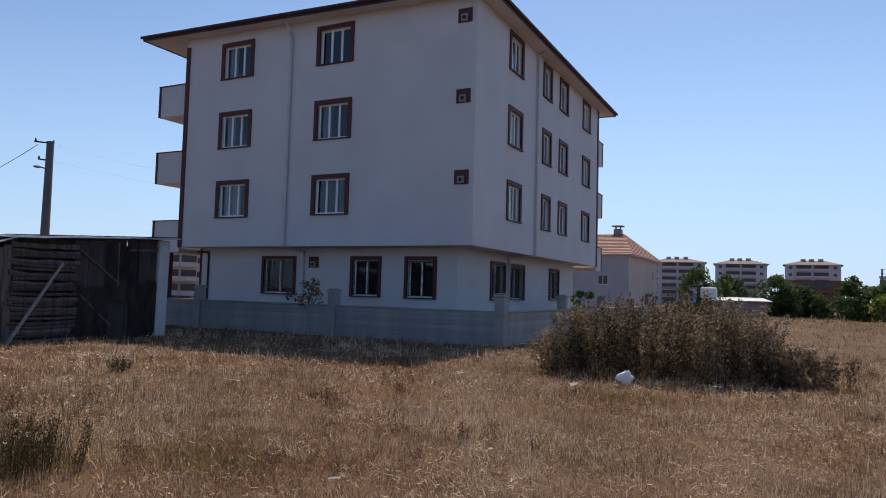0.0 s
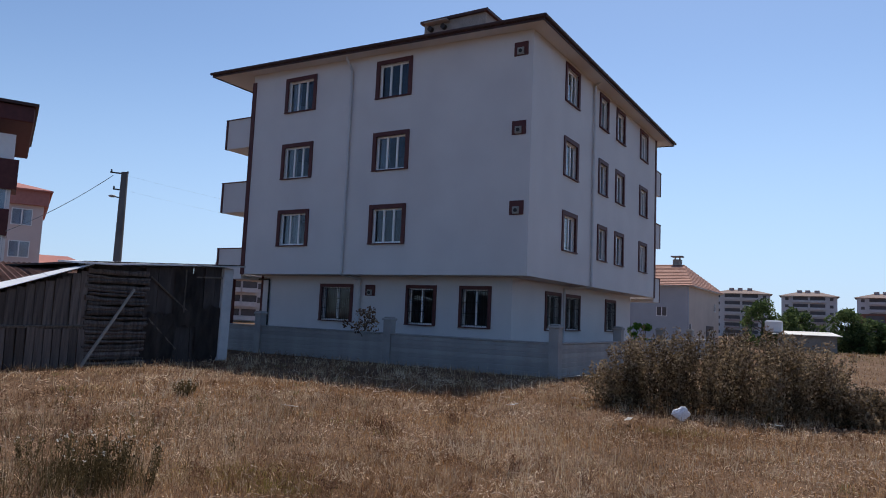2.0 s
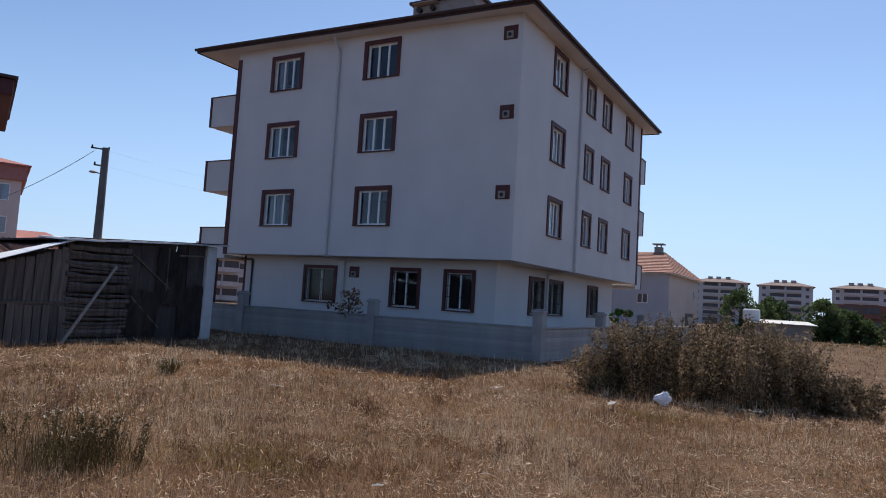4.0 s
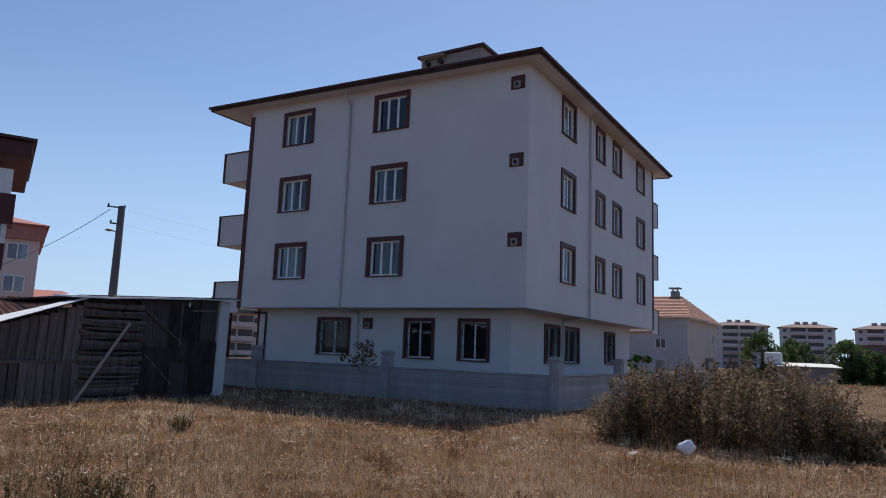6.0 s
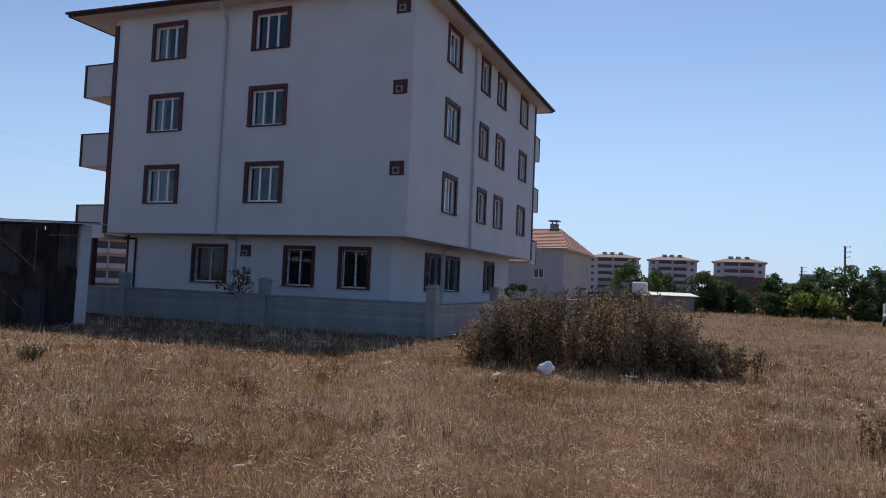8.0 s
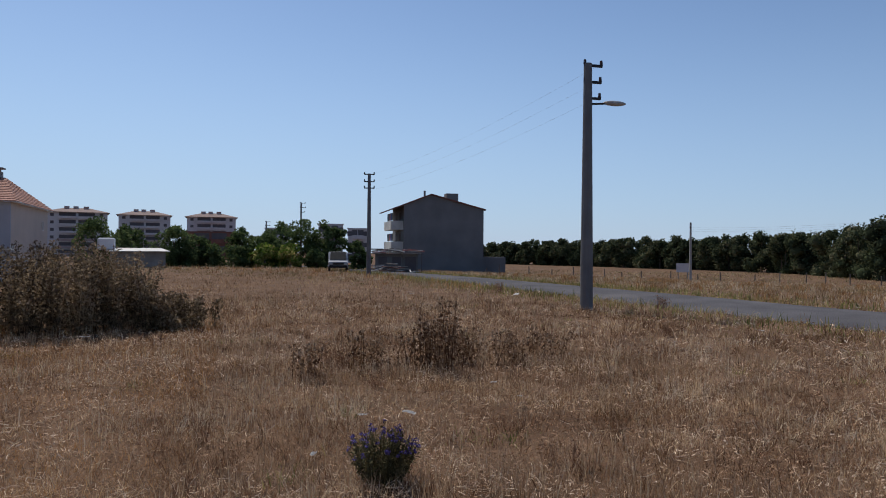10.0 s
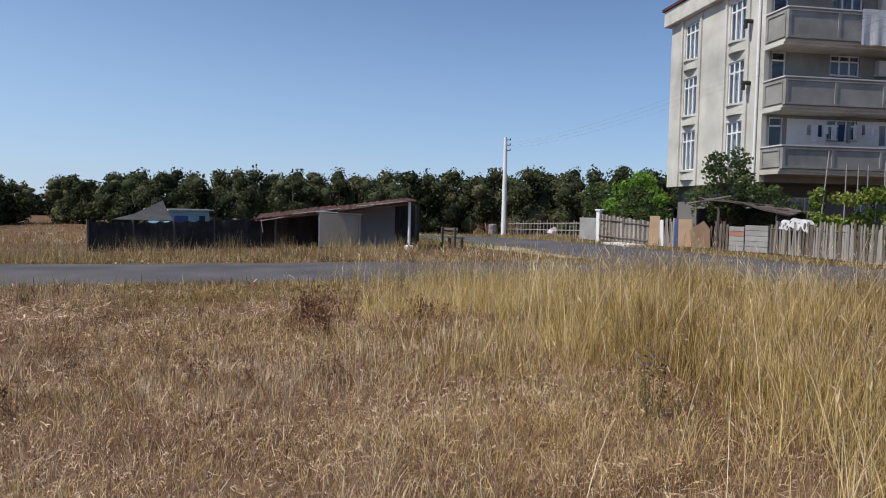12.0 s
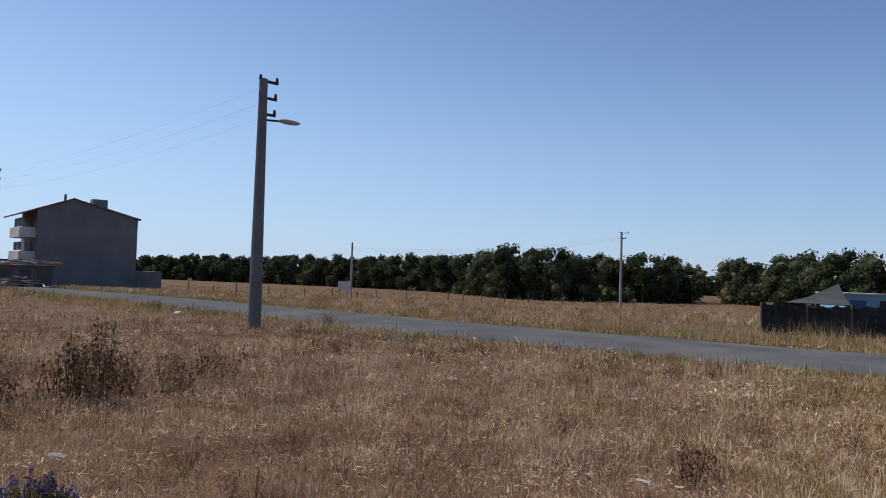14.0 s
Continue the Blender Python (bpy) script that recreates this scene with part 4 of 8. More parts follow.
# ---- poles and wires ----
def utility_pole(x, y, h, r0, r1, arms, turn, label, mat="pole", lean=(0, 0), lamp=None, steps=0):
    z = land(x, y)
    top = thing("street_lamp" if lamp else "utility_pole", pose(x, y, z, 0, 0, turn), label, "street lamp" if lamp else "utility pole")
    ts = [i / 6 for i in range(7)]
    part("shaft", tube([(lean[0] * t, lean[1] * t, h * t - (0.2 if t == 0 else 0)) for t in ts], [r0 + (r1 - r0) * t for t in ts]), mat, top)
    for dz, length in arms:
        c = Vector((lean[0], lean[1], 0)) * ((h - dz) / h)
        bm = cubes((c.x - length * (1.0 if abs(length) == 0.36 else 0.25), c.x + length, c.y - 0.03, c.y + 0.03, h - dz - 0.035, h - dz + 0.035))
        arm = part("crossarm", bm, "iron", top)
        for k in (-0.92 if abs(length) == 0.36 else -0.2, 0.92):
            part("insulator", rods(((c.x + length * k, c.y, h - dz + 0.03), (c.x + length * k, c.y, h - dz + 0.16), 0.05, 0.035)), "fascia", arm)
    if lamp:
        zl, length = lamp
        part("lamp_arm", rods(((0, 0, zl - 0.05), (length * 0.55, 0, zl), 0.03)), "iron", top)
        bm = bmesh.new()
        bmesh.ops.create_uvsphere(bm, u_segments=14, v_segments=8, radius=1.0)
        bmesh.ops.transform(bm, matrix=Matrix.Translation((length * 0.8, 0, zl + 0.02)) @ Matrix.Diagonal((0.36 if length > 0 else 0.2, 0.13, 0.075, 1)), verts=bm.verts[:])
        part("lamp_head", bm, "tin", top, "pale oval street lamp head")
    return top


lamp_turn = -32
utility_pole(17.55, 10.38, 6.95, 0.185, 0.115, ((0.05, 0.45), (0.52, 0.42), (0.98, 0.4)), lamp_turn, "tapered grey concrete pole with a street lamp at the field's edge", lamp=(5.85, 1.05))
utility_pole(-19.90, 34.50, 8.6, 0.24, 0.17, ((0.08, -0.7), (0.95, -0.5)), 35, "grey concrete pole with a lamp behind the wooden shed", lamp=(7.25, -0.62))
utility_pole(31.75, 36.5, 7.05, 0.165, 0.105, ((0.05, 0.36), (0.55, 0.36), (1.0, 0.36)), -40, "thin dark pole with three crossarms by the road")
utility_pole(79.96, 2.42, 8.45, 0.17, 0.11, ((0.1, -0.8), (0.7, -0.5)), 80, "thin pale pole standing in the dry field", "pale_wood")
utility_pole(64.6, 28.1, 5.6, 0.13, 0.09, ((0.1, 0.5), (0.5, 0.4)), 20, "short thin pole in the dry field", "pale_wood")
utility_pole(63.5, 90.0, 10.0, 0.18, 0.12, ((0.1, 0.7), (0.8, 0.7), (1.5, 0.6)), -35, "far thin pole above the trees")
utility_pole(69.85, 109.9, 8.0, 0.18, 0.12, ((0.1, 0.7), (0.8, 0.7)), -35, "far thin pole above the trees")
utility_pole(52.37, -43.82, 9.4, 0.26, 0.16, ((0.25, -0.5), (0.75, -0.5), (1.25, -0.5)), 40, "white concrete pole at the bend of the road", "pvc")
pole_near = utility_pole(9.35, -26.05, 9.9, 0.19, 0.125, ((0.6, -0.6), (1.2, -0.6)), 20, "leaning grey concrete pole with a yellow plate by the fence", "pole_sunlit", lean=(-0.25, 0.0))
part("plate", cubes((-0.32, -0.1, 0.16, 0.18, 3.95, 4.2)), "yellow", pole_near, "small yellow plate")


def wire(p, q, sag, r=0.012):
    cu = bpy.data.curves.new("cable", "CURVE")
    cu.dimensions = "3D"
    cu.bevel_depth, cu.bevel_resolution = r, 1
    sp = cu.splines.new("POLY")
    sp.points.add(16)
    for i in range(17):
        t = i / 16
        v = Vector(p).lerp(Vector(q), t)
        sp.points[i].co = (v.x, v.y, v.z - 4 * sag * t * (1 - t), 1)
    cu.materials.append(M["wire"])
    tagged(new("cable", cu), "thin sagging overhead cable between poles", "cable", "overhead cables")


for dz in (0.0, 0.45, 0.9):
    wire((17.9, 10.2, 6.95 - dz), (31.9, 36.4, 6.95 - dz * 1.2), 0.35, 0.0018)
    wire((9.0, -26.1, 9.3 - dz * 0.7), (52.0, -43.6, 7.9 - dz * 0.5), 0.9, 0.0035)
    wire((64.8, 28.1, 4.1 - dz * 0.4), (79.5, 2.4, 6.5 - dz * 0.5), 0.7, 0.005)
wire((9.0, -26.1, 9.0), (-14.0, -18.0, 10.5), 0.3, 0.012)
wire((-20.4, 34.3, 8.4), (-25.6, 33.0, 4.9), 0.25, 0.015)
for dz in (0.1, 0.9):
    wire((-19.6, 34.5, 8.5 - dz), (-2.0, 52.0, 8.0 - dz), 0.6, 0.0022)


# ---- the wooden shed by the wall ----
def plank_run(parent, p, q, z_of, n, mat, rnd, thick=0.03, gap=0.012, name="plank"):
    """Upright planks side by side from p to q, each as high as z_of says."""
    p, q = Vector((*p, 0)), Vector((*q, 0))
    d = q - p
    w = d.length / n
    ang = math.degrees(math.atan2(d.y, d.x))
    for i in range(n):
        t = (i + 0.5) / n
        h = z_of(t) + rnd.uniform(-0.03, 0.03)
        bm = cubes((-w / 2 + gap / 2, w / 2 - gap / 2, -thick / 2, thick / 2, -0.05, h))
        c = p + d * t
        part(name, bm, mat, parent, loc=pose(c.x, c.y, 0, rnd.uniform(-1, 1), rnd.uniform(-0.8, 0.8), ang + rnd.uniform(-1.5, 1.5)))


def wooden_shed():
    rnd = random.Random(11)
    top = thing("shed", pose(0, 0, 0), "dilapidated dark wooden shed of boards, slabs and rusty sheet roof", "shed")
    bend, right, far = Vector((-10.94, 17.59)), Vector((-8.85, 21.75)), Vector((-12.75, 12.4))
    d = (right - bend)
    u = d.normalized()
    nrm = Vector((u.y, -u.x))            # towards the field
    # stacked rough slabs beside the bend
    s0, s1 = bend, bend + d * 0.37
    ang = math.degrees(math.atan2(d.y, d.x))
    z = 0.0
    L = (s1 - s0).length
    while z < 2.62:
        h = rnd.uniform(0.07, 0.19)
        bm = bmesh.new()
        rows = []
        n = 9
        w0, w1 = -L / 2 - rnd.uniform(0, 0.12), L / 2 + rnd.uniform(-0.03, 0.16)
        sag, lift = rnd.uniform(-0.05, 0.02), rnd.uniform(-0.04, 0.04)
        for i in range(n + 1):
            t = i / n
            bend_z = sag * math.sin(math.pi * t) + lift * (t - 0.5) + rnd.uniform(-0.008, 0.008)
            hh = (h - 0.015) * (0.75 + 0.35 * rnd.random())
            rows.append([bm.verts.new((w0 + (w1 - w0) * t, y + rnd.uniform(-0.012, 0.012), bend_z + zz * hh)) for y, zz in ((-0.05, 0.0), (-0.085, 0.5), (-0.05, 1.0), (0.06, 1.0), (0.06, 0.0))])
        for p, q in zip(rows, rows[1:]):
            for k in range(5):
                bm.faces.new((p[k], p[(k + 1) % 5], q[(k + 1) % 5], q[k]))
        bm.faces.new(rows[0][::-1]), bm.faces.new(rows[-1])
        bmesh.ops.recalc_face_normals(bm, faces=bm.faces[:])
        m = (s0 + s1) / 2
        part("slab_board", bm, "shed_wood", top, loc=pose(m.x + rnd.uniform(-0.03, 0.03), m.y, z, rnd.uniform(-6, 6), 0, ang + rnd.uniform(-2, 2)))
        z += h
    m = (s0 + s1) / 2 - nrm * 0.2
    part("backing", cubes((-L / 2 - 0.2, L / 2 + 0.2, -0.03, 0.03, 0, 2.76)), "dark_board", top, "dark boarding behind the slabs", loc=pose(m.x, m.y, 0, 0, 0, ang))
    # tarred boards to the right end
    plank_run(top, s1, right, lambda t: 2.74 + 0.28 * t, 7, "dark_board", rnd, 0.04, 0.006, "tarred_board")
    # torn tar paper nailed over the boards, creased
    for t0, t1, z0, z1 in ((0.39, 0.60, 0.15, 1.5), (0.58, 0.80, 1.1, 2.75), (0.76, 0.97, 0.1, 1.75)):
        pa, pb = bend + d * t0 + nrm * 0.05, bend + d * t1 + nrm * 0.05
        bm = bmesh.new()
        grid = [[bm.verts.new((pa.x + (pb.x - pa.x) * i / 7 + nrm.x * q, pa.y + (pb.y - pa.y) * i / 7 + nrm.y * q, z0 + (z1 - z0) * j / 7 + (rnd.uniform(-0.12, 0.05) if j in (0, 7) else 0))) for j in range(8) for q in (rnd.uniform(0.0, 0.05),)] for i in range(8)]
        for i in range(7):
            for j in range(7):
                bm.faces.new((grid[i][j], grid[i + 1][j], grid[i + 1][j + 1], grid[i][j + 1]))
        bmesh.ops.solidify(bm, geom=bm.faces[:], thickness=0.006)
        part("tar_paper", bm, "dark_board", top, "creased torn tar paper")
    for a, b, za, zb in ((0.40, 0.72, 2.5, 1.45), (0.40, 0.62, 1.3, 0.4), (0.66, 0.66, 2.8, 1.5), (0.74, 0.96, 2.6, 2.65)):
        pa, pb = bend + d * a + nrm * 0.06, bend + d * b + nrm * 0.06
        part("brace", rods(((pa.x, pa.y, za), (pb.x, pb.y, zb), 0.03), n=5), "old_wood", top)
    # pale end post wrapped in sheet
    e = right
    part("end_post", cubes((-0.2, 0.2, -0.13, 0.13, 0, 2.98), bevel=0.03), "pipe", top, "post wrapped in pale sheet", loc=pose(e.x, e.y, 0, 0, 0.8, ang))
    # prop leaning on the wall
    part("prop", rods(((-10.72, 17.2, 0.0), (-10.05, 18.35, 2.1), 0.05, 0.04), n=6), "pale_wood", top, "slanting pale prop")
    # upright planks of the low part
    plank_run(top, far, bend, lambda t: 0.90 + 1.65 * t, 22, "shed_wood", rnd, 0.03, 0.02)
    fo, bo = far + (bend - far) * 0.25 + Vector((0.06, -0.02)), bend + Vector((0.06, -0.02))
    plank_run(top, fo, bo, lambda t: 1.02 + 0.2 * math.sin(t * 5.0) * 0.3, 17, "shed_wood", rnd, 0.025, 0.03)
    part("rail", rods(((far.x + 0.06, far.y - 0.02, 1.0), (bend.x + 0.06, bend.y - 0.02, 1.05), 0.04), n=5), "old_wood", top)
    # roofs
    bm = bmesh.new()
    out = nrm * 0.18
    back = -nrm * 4.0
    a, b = bend - u * 0.25 + out, right + u * 0.45 + out
    slab(bm, [(a.x, a.y, 2.78), (b.x, b.y, 3.12), (b.x + back.x, b.y + back.y, 3.0), (a.x + back.x, a.y + back.y, 2.7)], 0.05)
    part("roof", bm, "dark_board", top, "dark flat roof edge")
    for k in range(6):
        t0, t1 = k / 6 - 0.01, (k + 1) / 6 + 0.015
        o1, o2 = nrm * (0.08 + rnd.uniform(0, 0.09)), -nrm * 1.2
        p, q = a.lerp(b, t0), a.lerp(b, t1)
        zp, zq = 2.80 + 0.34 * t0 + rnd.uniform(0, 0.012), 2.80 + 0.34 * t1 + rnd.uniform(0, 0.012)
        bm = bmesh.new()
        slab(bm, [(p.x + o1.x, p.y + o1.y, zp - 0.045 - rnd.uniform(0, 0.04)), (q.x + o1.x, q.y + o1.y, zq - 0.045 - rnd.uniform(0, 0.04)), (q.x + o2.x, q.y + o2.y, zq), (p.x + o2.x, p.y + o2.y, zp)], 0.05 - 0.003 * k)
        part("edge_sheet", bm, "sunlit_tin" if k < 4 else "tin", top, "tin sheet along the roof edge, mostly brightened as sunlit")
    # corrugated sheets, each with its own ripples
    e0, e1 = Vector((-12.62, 12.6, 0.98)), Vector((-10.72, 17.45, 2.68))
    b0, b1 = Vector((-17.2, 17.2, 2.75)), Vector((-14.2, 21.4, 2.86))
    ns = 7
    for k in range(ns):
        bm = bmesh.new()
        cols = []
        m = 11
        for i in range(m):
            t = (k + i / (m - 1) * 1.04) / ns
            lo, hi = e0.lerp(e1, t), b0.lerp(b1, t)
            lift = 0.022 * math.cos(i * math.pi) + (0.012 if k % 2 else 0)
            cols.append([bm.verts.new(lo.lerp(hi, w) + Vector((0, 0, lift))) for w in (rnd.uniform(-0.01, 0.015), 0.5, 1.0)])
        for p, q in zip(cols, cols[1:]):
            for j in range(2):
                bm.faces.new((p[j], q[j], q[j + 1], p[j + 1]))
        bmesh.ops.solidify(bm, geom=bm.faces[:], thickness=0.008)
        part("roof_sheet", bm, "tin" if k == ns - 1 else "rust", top, "pale tin sheet" if k == ns - 1 else "rusty corrugated sheet")
    for k in range(4):
        p, q = e0.lerp(e1, k / 4), e0.lerp(e1, (k + 1.06) / 4)
        p2, q2 = p.lerp(b0.lerp(b1, k / 4), 0.13), q.lerp(b0.lerp(b1, (k + 1.06) / 4), 0.13)
        bm = bmesh.new()
        slab(bm, [tuple(v + Vector((0.04, -0.03, 0.045 + 0.006 * (k % 2)))) for v in (p, q)] + [tuple(v + Vector((0, 0, 0.06 + 0.006 * (k % 2)))) for v in (q2, p2)], 0.015)
        part("eave_sheet", bm, "sunlit_tin", top, "pale tin sheet along the sloping eave")
    part("back_wall", cubes((-0.05, 0.05, -4.5, 4.5, 0, 2.6)), "old_wood", top, loc=pose(-14.6, 19.6, 0, 0, 0, ang - 90))
    return top


wooden_shed()


# ---- tarpaulin shed and hut across the road ----
def stall():
    rnd = random.Random(5)
    top = thing("stall", pose(0, 0, 0), "low ramshackle stall with rusty sloping roof and grey sheet panels", "shed")
    part("post", rods(((23.3, -14.58, -0.1), (23.3, -14.58, 1.8), 0.055)), "pvc", top, "white post")
    part("footing", cubes((23.16, 23.44, -14.72, -14.44, -0.05, 0.14), bevel=0.03), "pvc", top)
    for x, y, h in ((26.75, -9.7, 1.12), (26.4, -10.4, 1.15), (25.35, -16.2, 1.7), (28.8, -12.2, 1.3)):
        part("post", rods(((x, y, -0.2), (x, y, h), 0.045), n=6), "old_wood", top)

    def sheet(name, p, q, z0, z1, mat, label="", thick=0.03, ripple=0.0, sagz=0.0):
        p, q = Vector((*p, 0)), Vector((*q, 0))
        d = q - p
        nn = Vector((d.y, -d.x, 0)).normalized()
        bm = bmesh.new()
        n = 22
        cols = []
        for i in range(n + 1):
            t = i / n
            c = p + d * t
            off = nn * ripple * (math.sin(i * 1.3) + 0.6 * math.sin(i * 2.9 + 1))
            zt = z1[0] + (z1[1] - z1[0]) * t - sagz * abs(math.sin(i * 0.9))
            cols.append([bm.verts.new((c.x + off.x * w, c.y + off.y * w, z0 + (zt - z0) * w)) for w in (0, 0.5, 1)])
        for a, b in zip(cols, cols[1:]):
            for j in range(2):
                bm.faces.new((a[j], b[j], b[j + 1], a[j + 1]))
        bmesh.ops.solidify(bm, geom=bm.faces[:], thickness=thick)
        part(name, bm, mat, top, label)

    sheet("panel", (24.66, -11.45), (24.58, -13.06), 0.05, (1.34, 1.26), "tan_panel", "tan-grey sheet panel", 0.03, 0.0)
    sheet("panel", (25.6, -13.2), (24.9, -14.9), 0.0, (1.45, 1.66), "panel_shaded_grey", "grey back panel, its shade in the colour", 0.03, 0.003)
    sheet("tarp", (26.6, -9.9), (26.0, -13.0), -0.1, (1.1, 1.35), "dark_board", "dark boarded side", 0.04, 0.02)
    sheet("tarp", (25.2, -14.2), (25.7, -16.6), -0.1, (1.72, 1.75), "dark_board", "", 0.04, 0.01)
    part("panel_frame", rods(((24.62, -11.42, 0.03), (24.62, -11.42, 1.36), 0.025), ((24.54, -13.1, 0.03), (24.54, -13.1, 1.29), 0.025), ((24.62, -11.3, 1.38), (24.5, -13.2, 1.29), 0.03), n=6), "tin", top)
    # roof sheets
    f0, f1 = Vector((26.35, -9.6, 1.07)), Vector((23.15, -14.75, 1.83))
    b0, b1 = Vector((29.6, -11.0, 1.22)), Vector((26.8, -16.6, 1.98))
    for k in range(6):
        bm = bmesh.new()
        cols = []
        for i in range(9):
            t = (k + i / 8 * 1.05) / 6
            lo, hi = f0.lerp(f1, t), b0.lerp(b1, t)
            lift = 0.015 * math.cos(i * math.pi) + 0.02 * (k % 3)
            cols.append([bm.verts.new(lo.lerp(hi, w) + Vector((0, 0, lift))) for w in (-0.02 - 0.03 * (k % 2), 1)])
        for a, b in zip(cols, cols[1:]):
            bm.faces.new((a[0], b[0], b[1], a[1]))
        bmesh.ops.solidify(bm, geom=bm.faces[:], thickness=0.03)
        part("roof_sheet", bm, "rust", top, "rusty roof sheet")
    part("edge_beam", rods((tuple(f0 + Vector((0.1, 0, -0.08))), tuple(f1 + Vector((0.1, 0.05, -0.08))), 0.04), n=6), "rust", top)
    for t0, t1, dz in ((0.02, 0.30, -0.10), (0.22, 0.52, 0.02), (0.50, 0.72, -0.03), (0.62, 0.93, 0.06)):
        p, q = f0.lerp(f1, t0) + Vector((-0.08, 0, dz)), f0.lerp(f1, t1) + Vector((-0.08, 0, dz * 0.4 + 0.03))
        part("batten", rods((tuple(p), tuple(q), 0.022), n=6), "pale_wood", top, "pale batten along the roof edge")
    part("batten", rods(((26.2, -9.75, 1.05), (26.15, -9.8, 0.55), 0.02), n=6), "pale_wood", top)
    # tarpaulin-covered fence running on from the stall
    low = thing("tarp_fence", pose(0, 0, 0), "low fence hung with torn black tarpaulin beside the road", "fence")
    pts = [(25.75, -3.75), (26.1, -5.2), (26.35, -6.6), (26.55, -8.1), (26.62, -9.9)]
    for (a, b), zz in zip(zip(pts, pts[1:]), ((1.0, 0.95), (0.93, 1.0), (0.98, 1.04), (1.04, 1.12))):
        p, q = Vector((*a, 0)), Vector((*b, 0))
        bm = bmesh.new()
        cols = []
        for i in range(15):
            c = p.lerp(q, i / 14)
            o = 0.05 * math.sin(i * 1.9 + a[1]) + rnd.uniform(-0.02, 0.02)
            zt = zz[0] + (zz[1] - zz[0]) * i / 14 - 0.08 * abs(math.sin(i * 0.7))
            cols.append([bm.verts.new((c.x + o * w, c.y, -0.2 + (zt + 0.2) * w)) for w in (0, 0.4, 0.75, 1)])
        for c0, c1 in zip(cols, cols[1:]):
            for j in range(3):
                bm.faces.new((c0[j], c1[j], c1[j + 1], c0[j + 1]))
        bmesh.ops.solidify(bm, geom=bm.faces[:], thickness=0.012)
        part("tarp", bm, "dark_tarp", low)
    for x, y in pts:
        part("post", rods(((x, y, -0.3), (x, y, 1.0), 0.04), n=6), "old_wood", low)
    # tent-like canvas
    tent = thing("canvas_shelter", pose(0, 0, 0), "grey canvas shelter with one raised peak behind the tarpaulin fence", "tent")
    bm = bmesh.new()
    peak = (29.9, -7.05, 1.70)
    ring = [(27.1, -4.7, 1.0), (27.6, -6.9, 0.95), (30.1, -7.5, 0.9), (31.0, -6.9, 0.95), (29.6, -5.3, 0.97)]
    for a, b in zip(ring, ring[1:] + ring[:1]):
        mid = [(Vector(a) * 0.6 + Vector(peak) * 0.4) - Vector((0, 0, 0.1)), (Vector(b) * 0.6 + Vector(peak) * 0.4) - Vector((0, 0, 0.1))]
        vs = [bm.verts.new(v) for v in (a, b, mid[1], mid[0], peak)]
        bm.faces.new(vs[:4]), bm.faces.new((vs[3], vs[2], vs[4]))
    bmesh.ops.remove_doubles(bm, verts=bm.verts[:], dist=0.001)
    bmesh.ops.solidify(bm, geom=bm.faces[:], thickness=0.02)
    part("canvas", bm, "grey_tarp", tent)
    part("tent_pole", rods(((29.9, -7.05, -0.4), (29.9, -7.05, 1.7), 0.03), n=6), "old_wood", tent)
    hut = thing("hut", pose(36.4, -9.2, -0.3, 0, 0, 14), "small faded blue hut with a flat roof", "hut")
    part("wall", cubes((-0.75, 1.4, -1.35, 0.75, 0, 1.55)), "blue_wall", hut)
    part("roof", cubes((-0.95, 1.6, -1.5, 0.9, 1.55, 1.62)), "tin", hut)
    part("window", cubes((-0.78, -0.751, -0.2, 0.5, 0.7, 1.3)), "blue_cloth", hut, "dark blue shutter")
    part("window", cubes((-0.78, -0.751, -1.1, -0.8, 1.0, 1.3)), "iron", hut)


stall()


def bench():
    top = thing("bench", pose(23.1, -16.5, 0, 0, 0, -6), "weathered wooden garden bench beside the road", "bench")
    for x in (-0.5, 0.5):
        part("leg", cubes((x - 0.04, x + 0.04, -0.2, -0.12, 0, 0.42)), "old_wood", top)
        part("leg", cubes((x - 0.04, x + 0.04, 0.14, 0.22, 0, 0.85)), "old_wood", top)
    for y in (-0.18, -0.05, 0.08):
        part("seat_slat", cubes((-0.62, 0.62, y - 0.055, y + 0.055, 0.42, 0.46), bevel=0.008), "old_wood", top)
    for z in (0.56, 0.72):
        part("back_slat", cubes((-0.62, 0.62, 0.10, 0.138, z, z + 0.1), bevel=0.008), "old_wood", top)


bench()


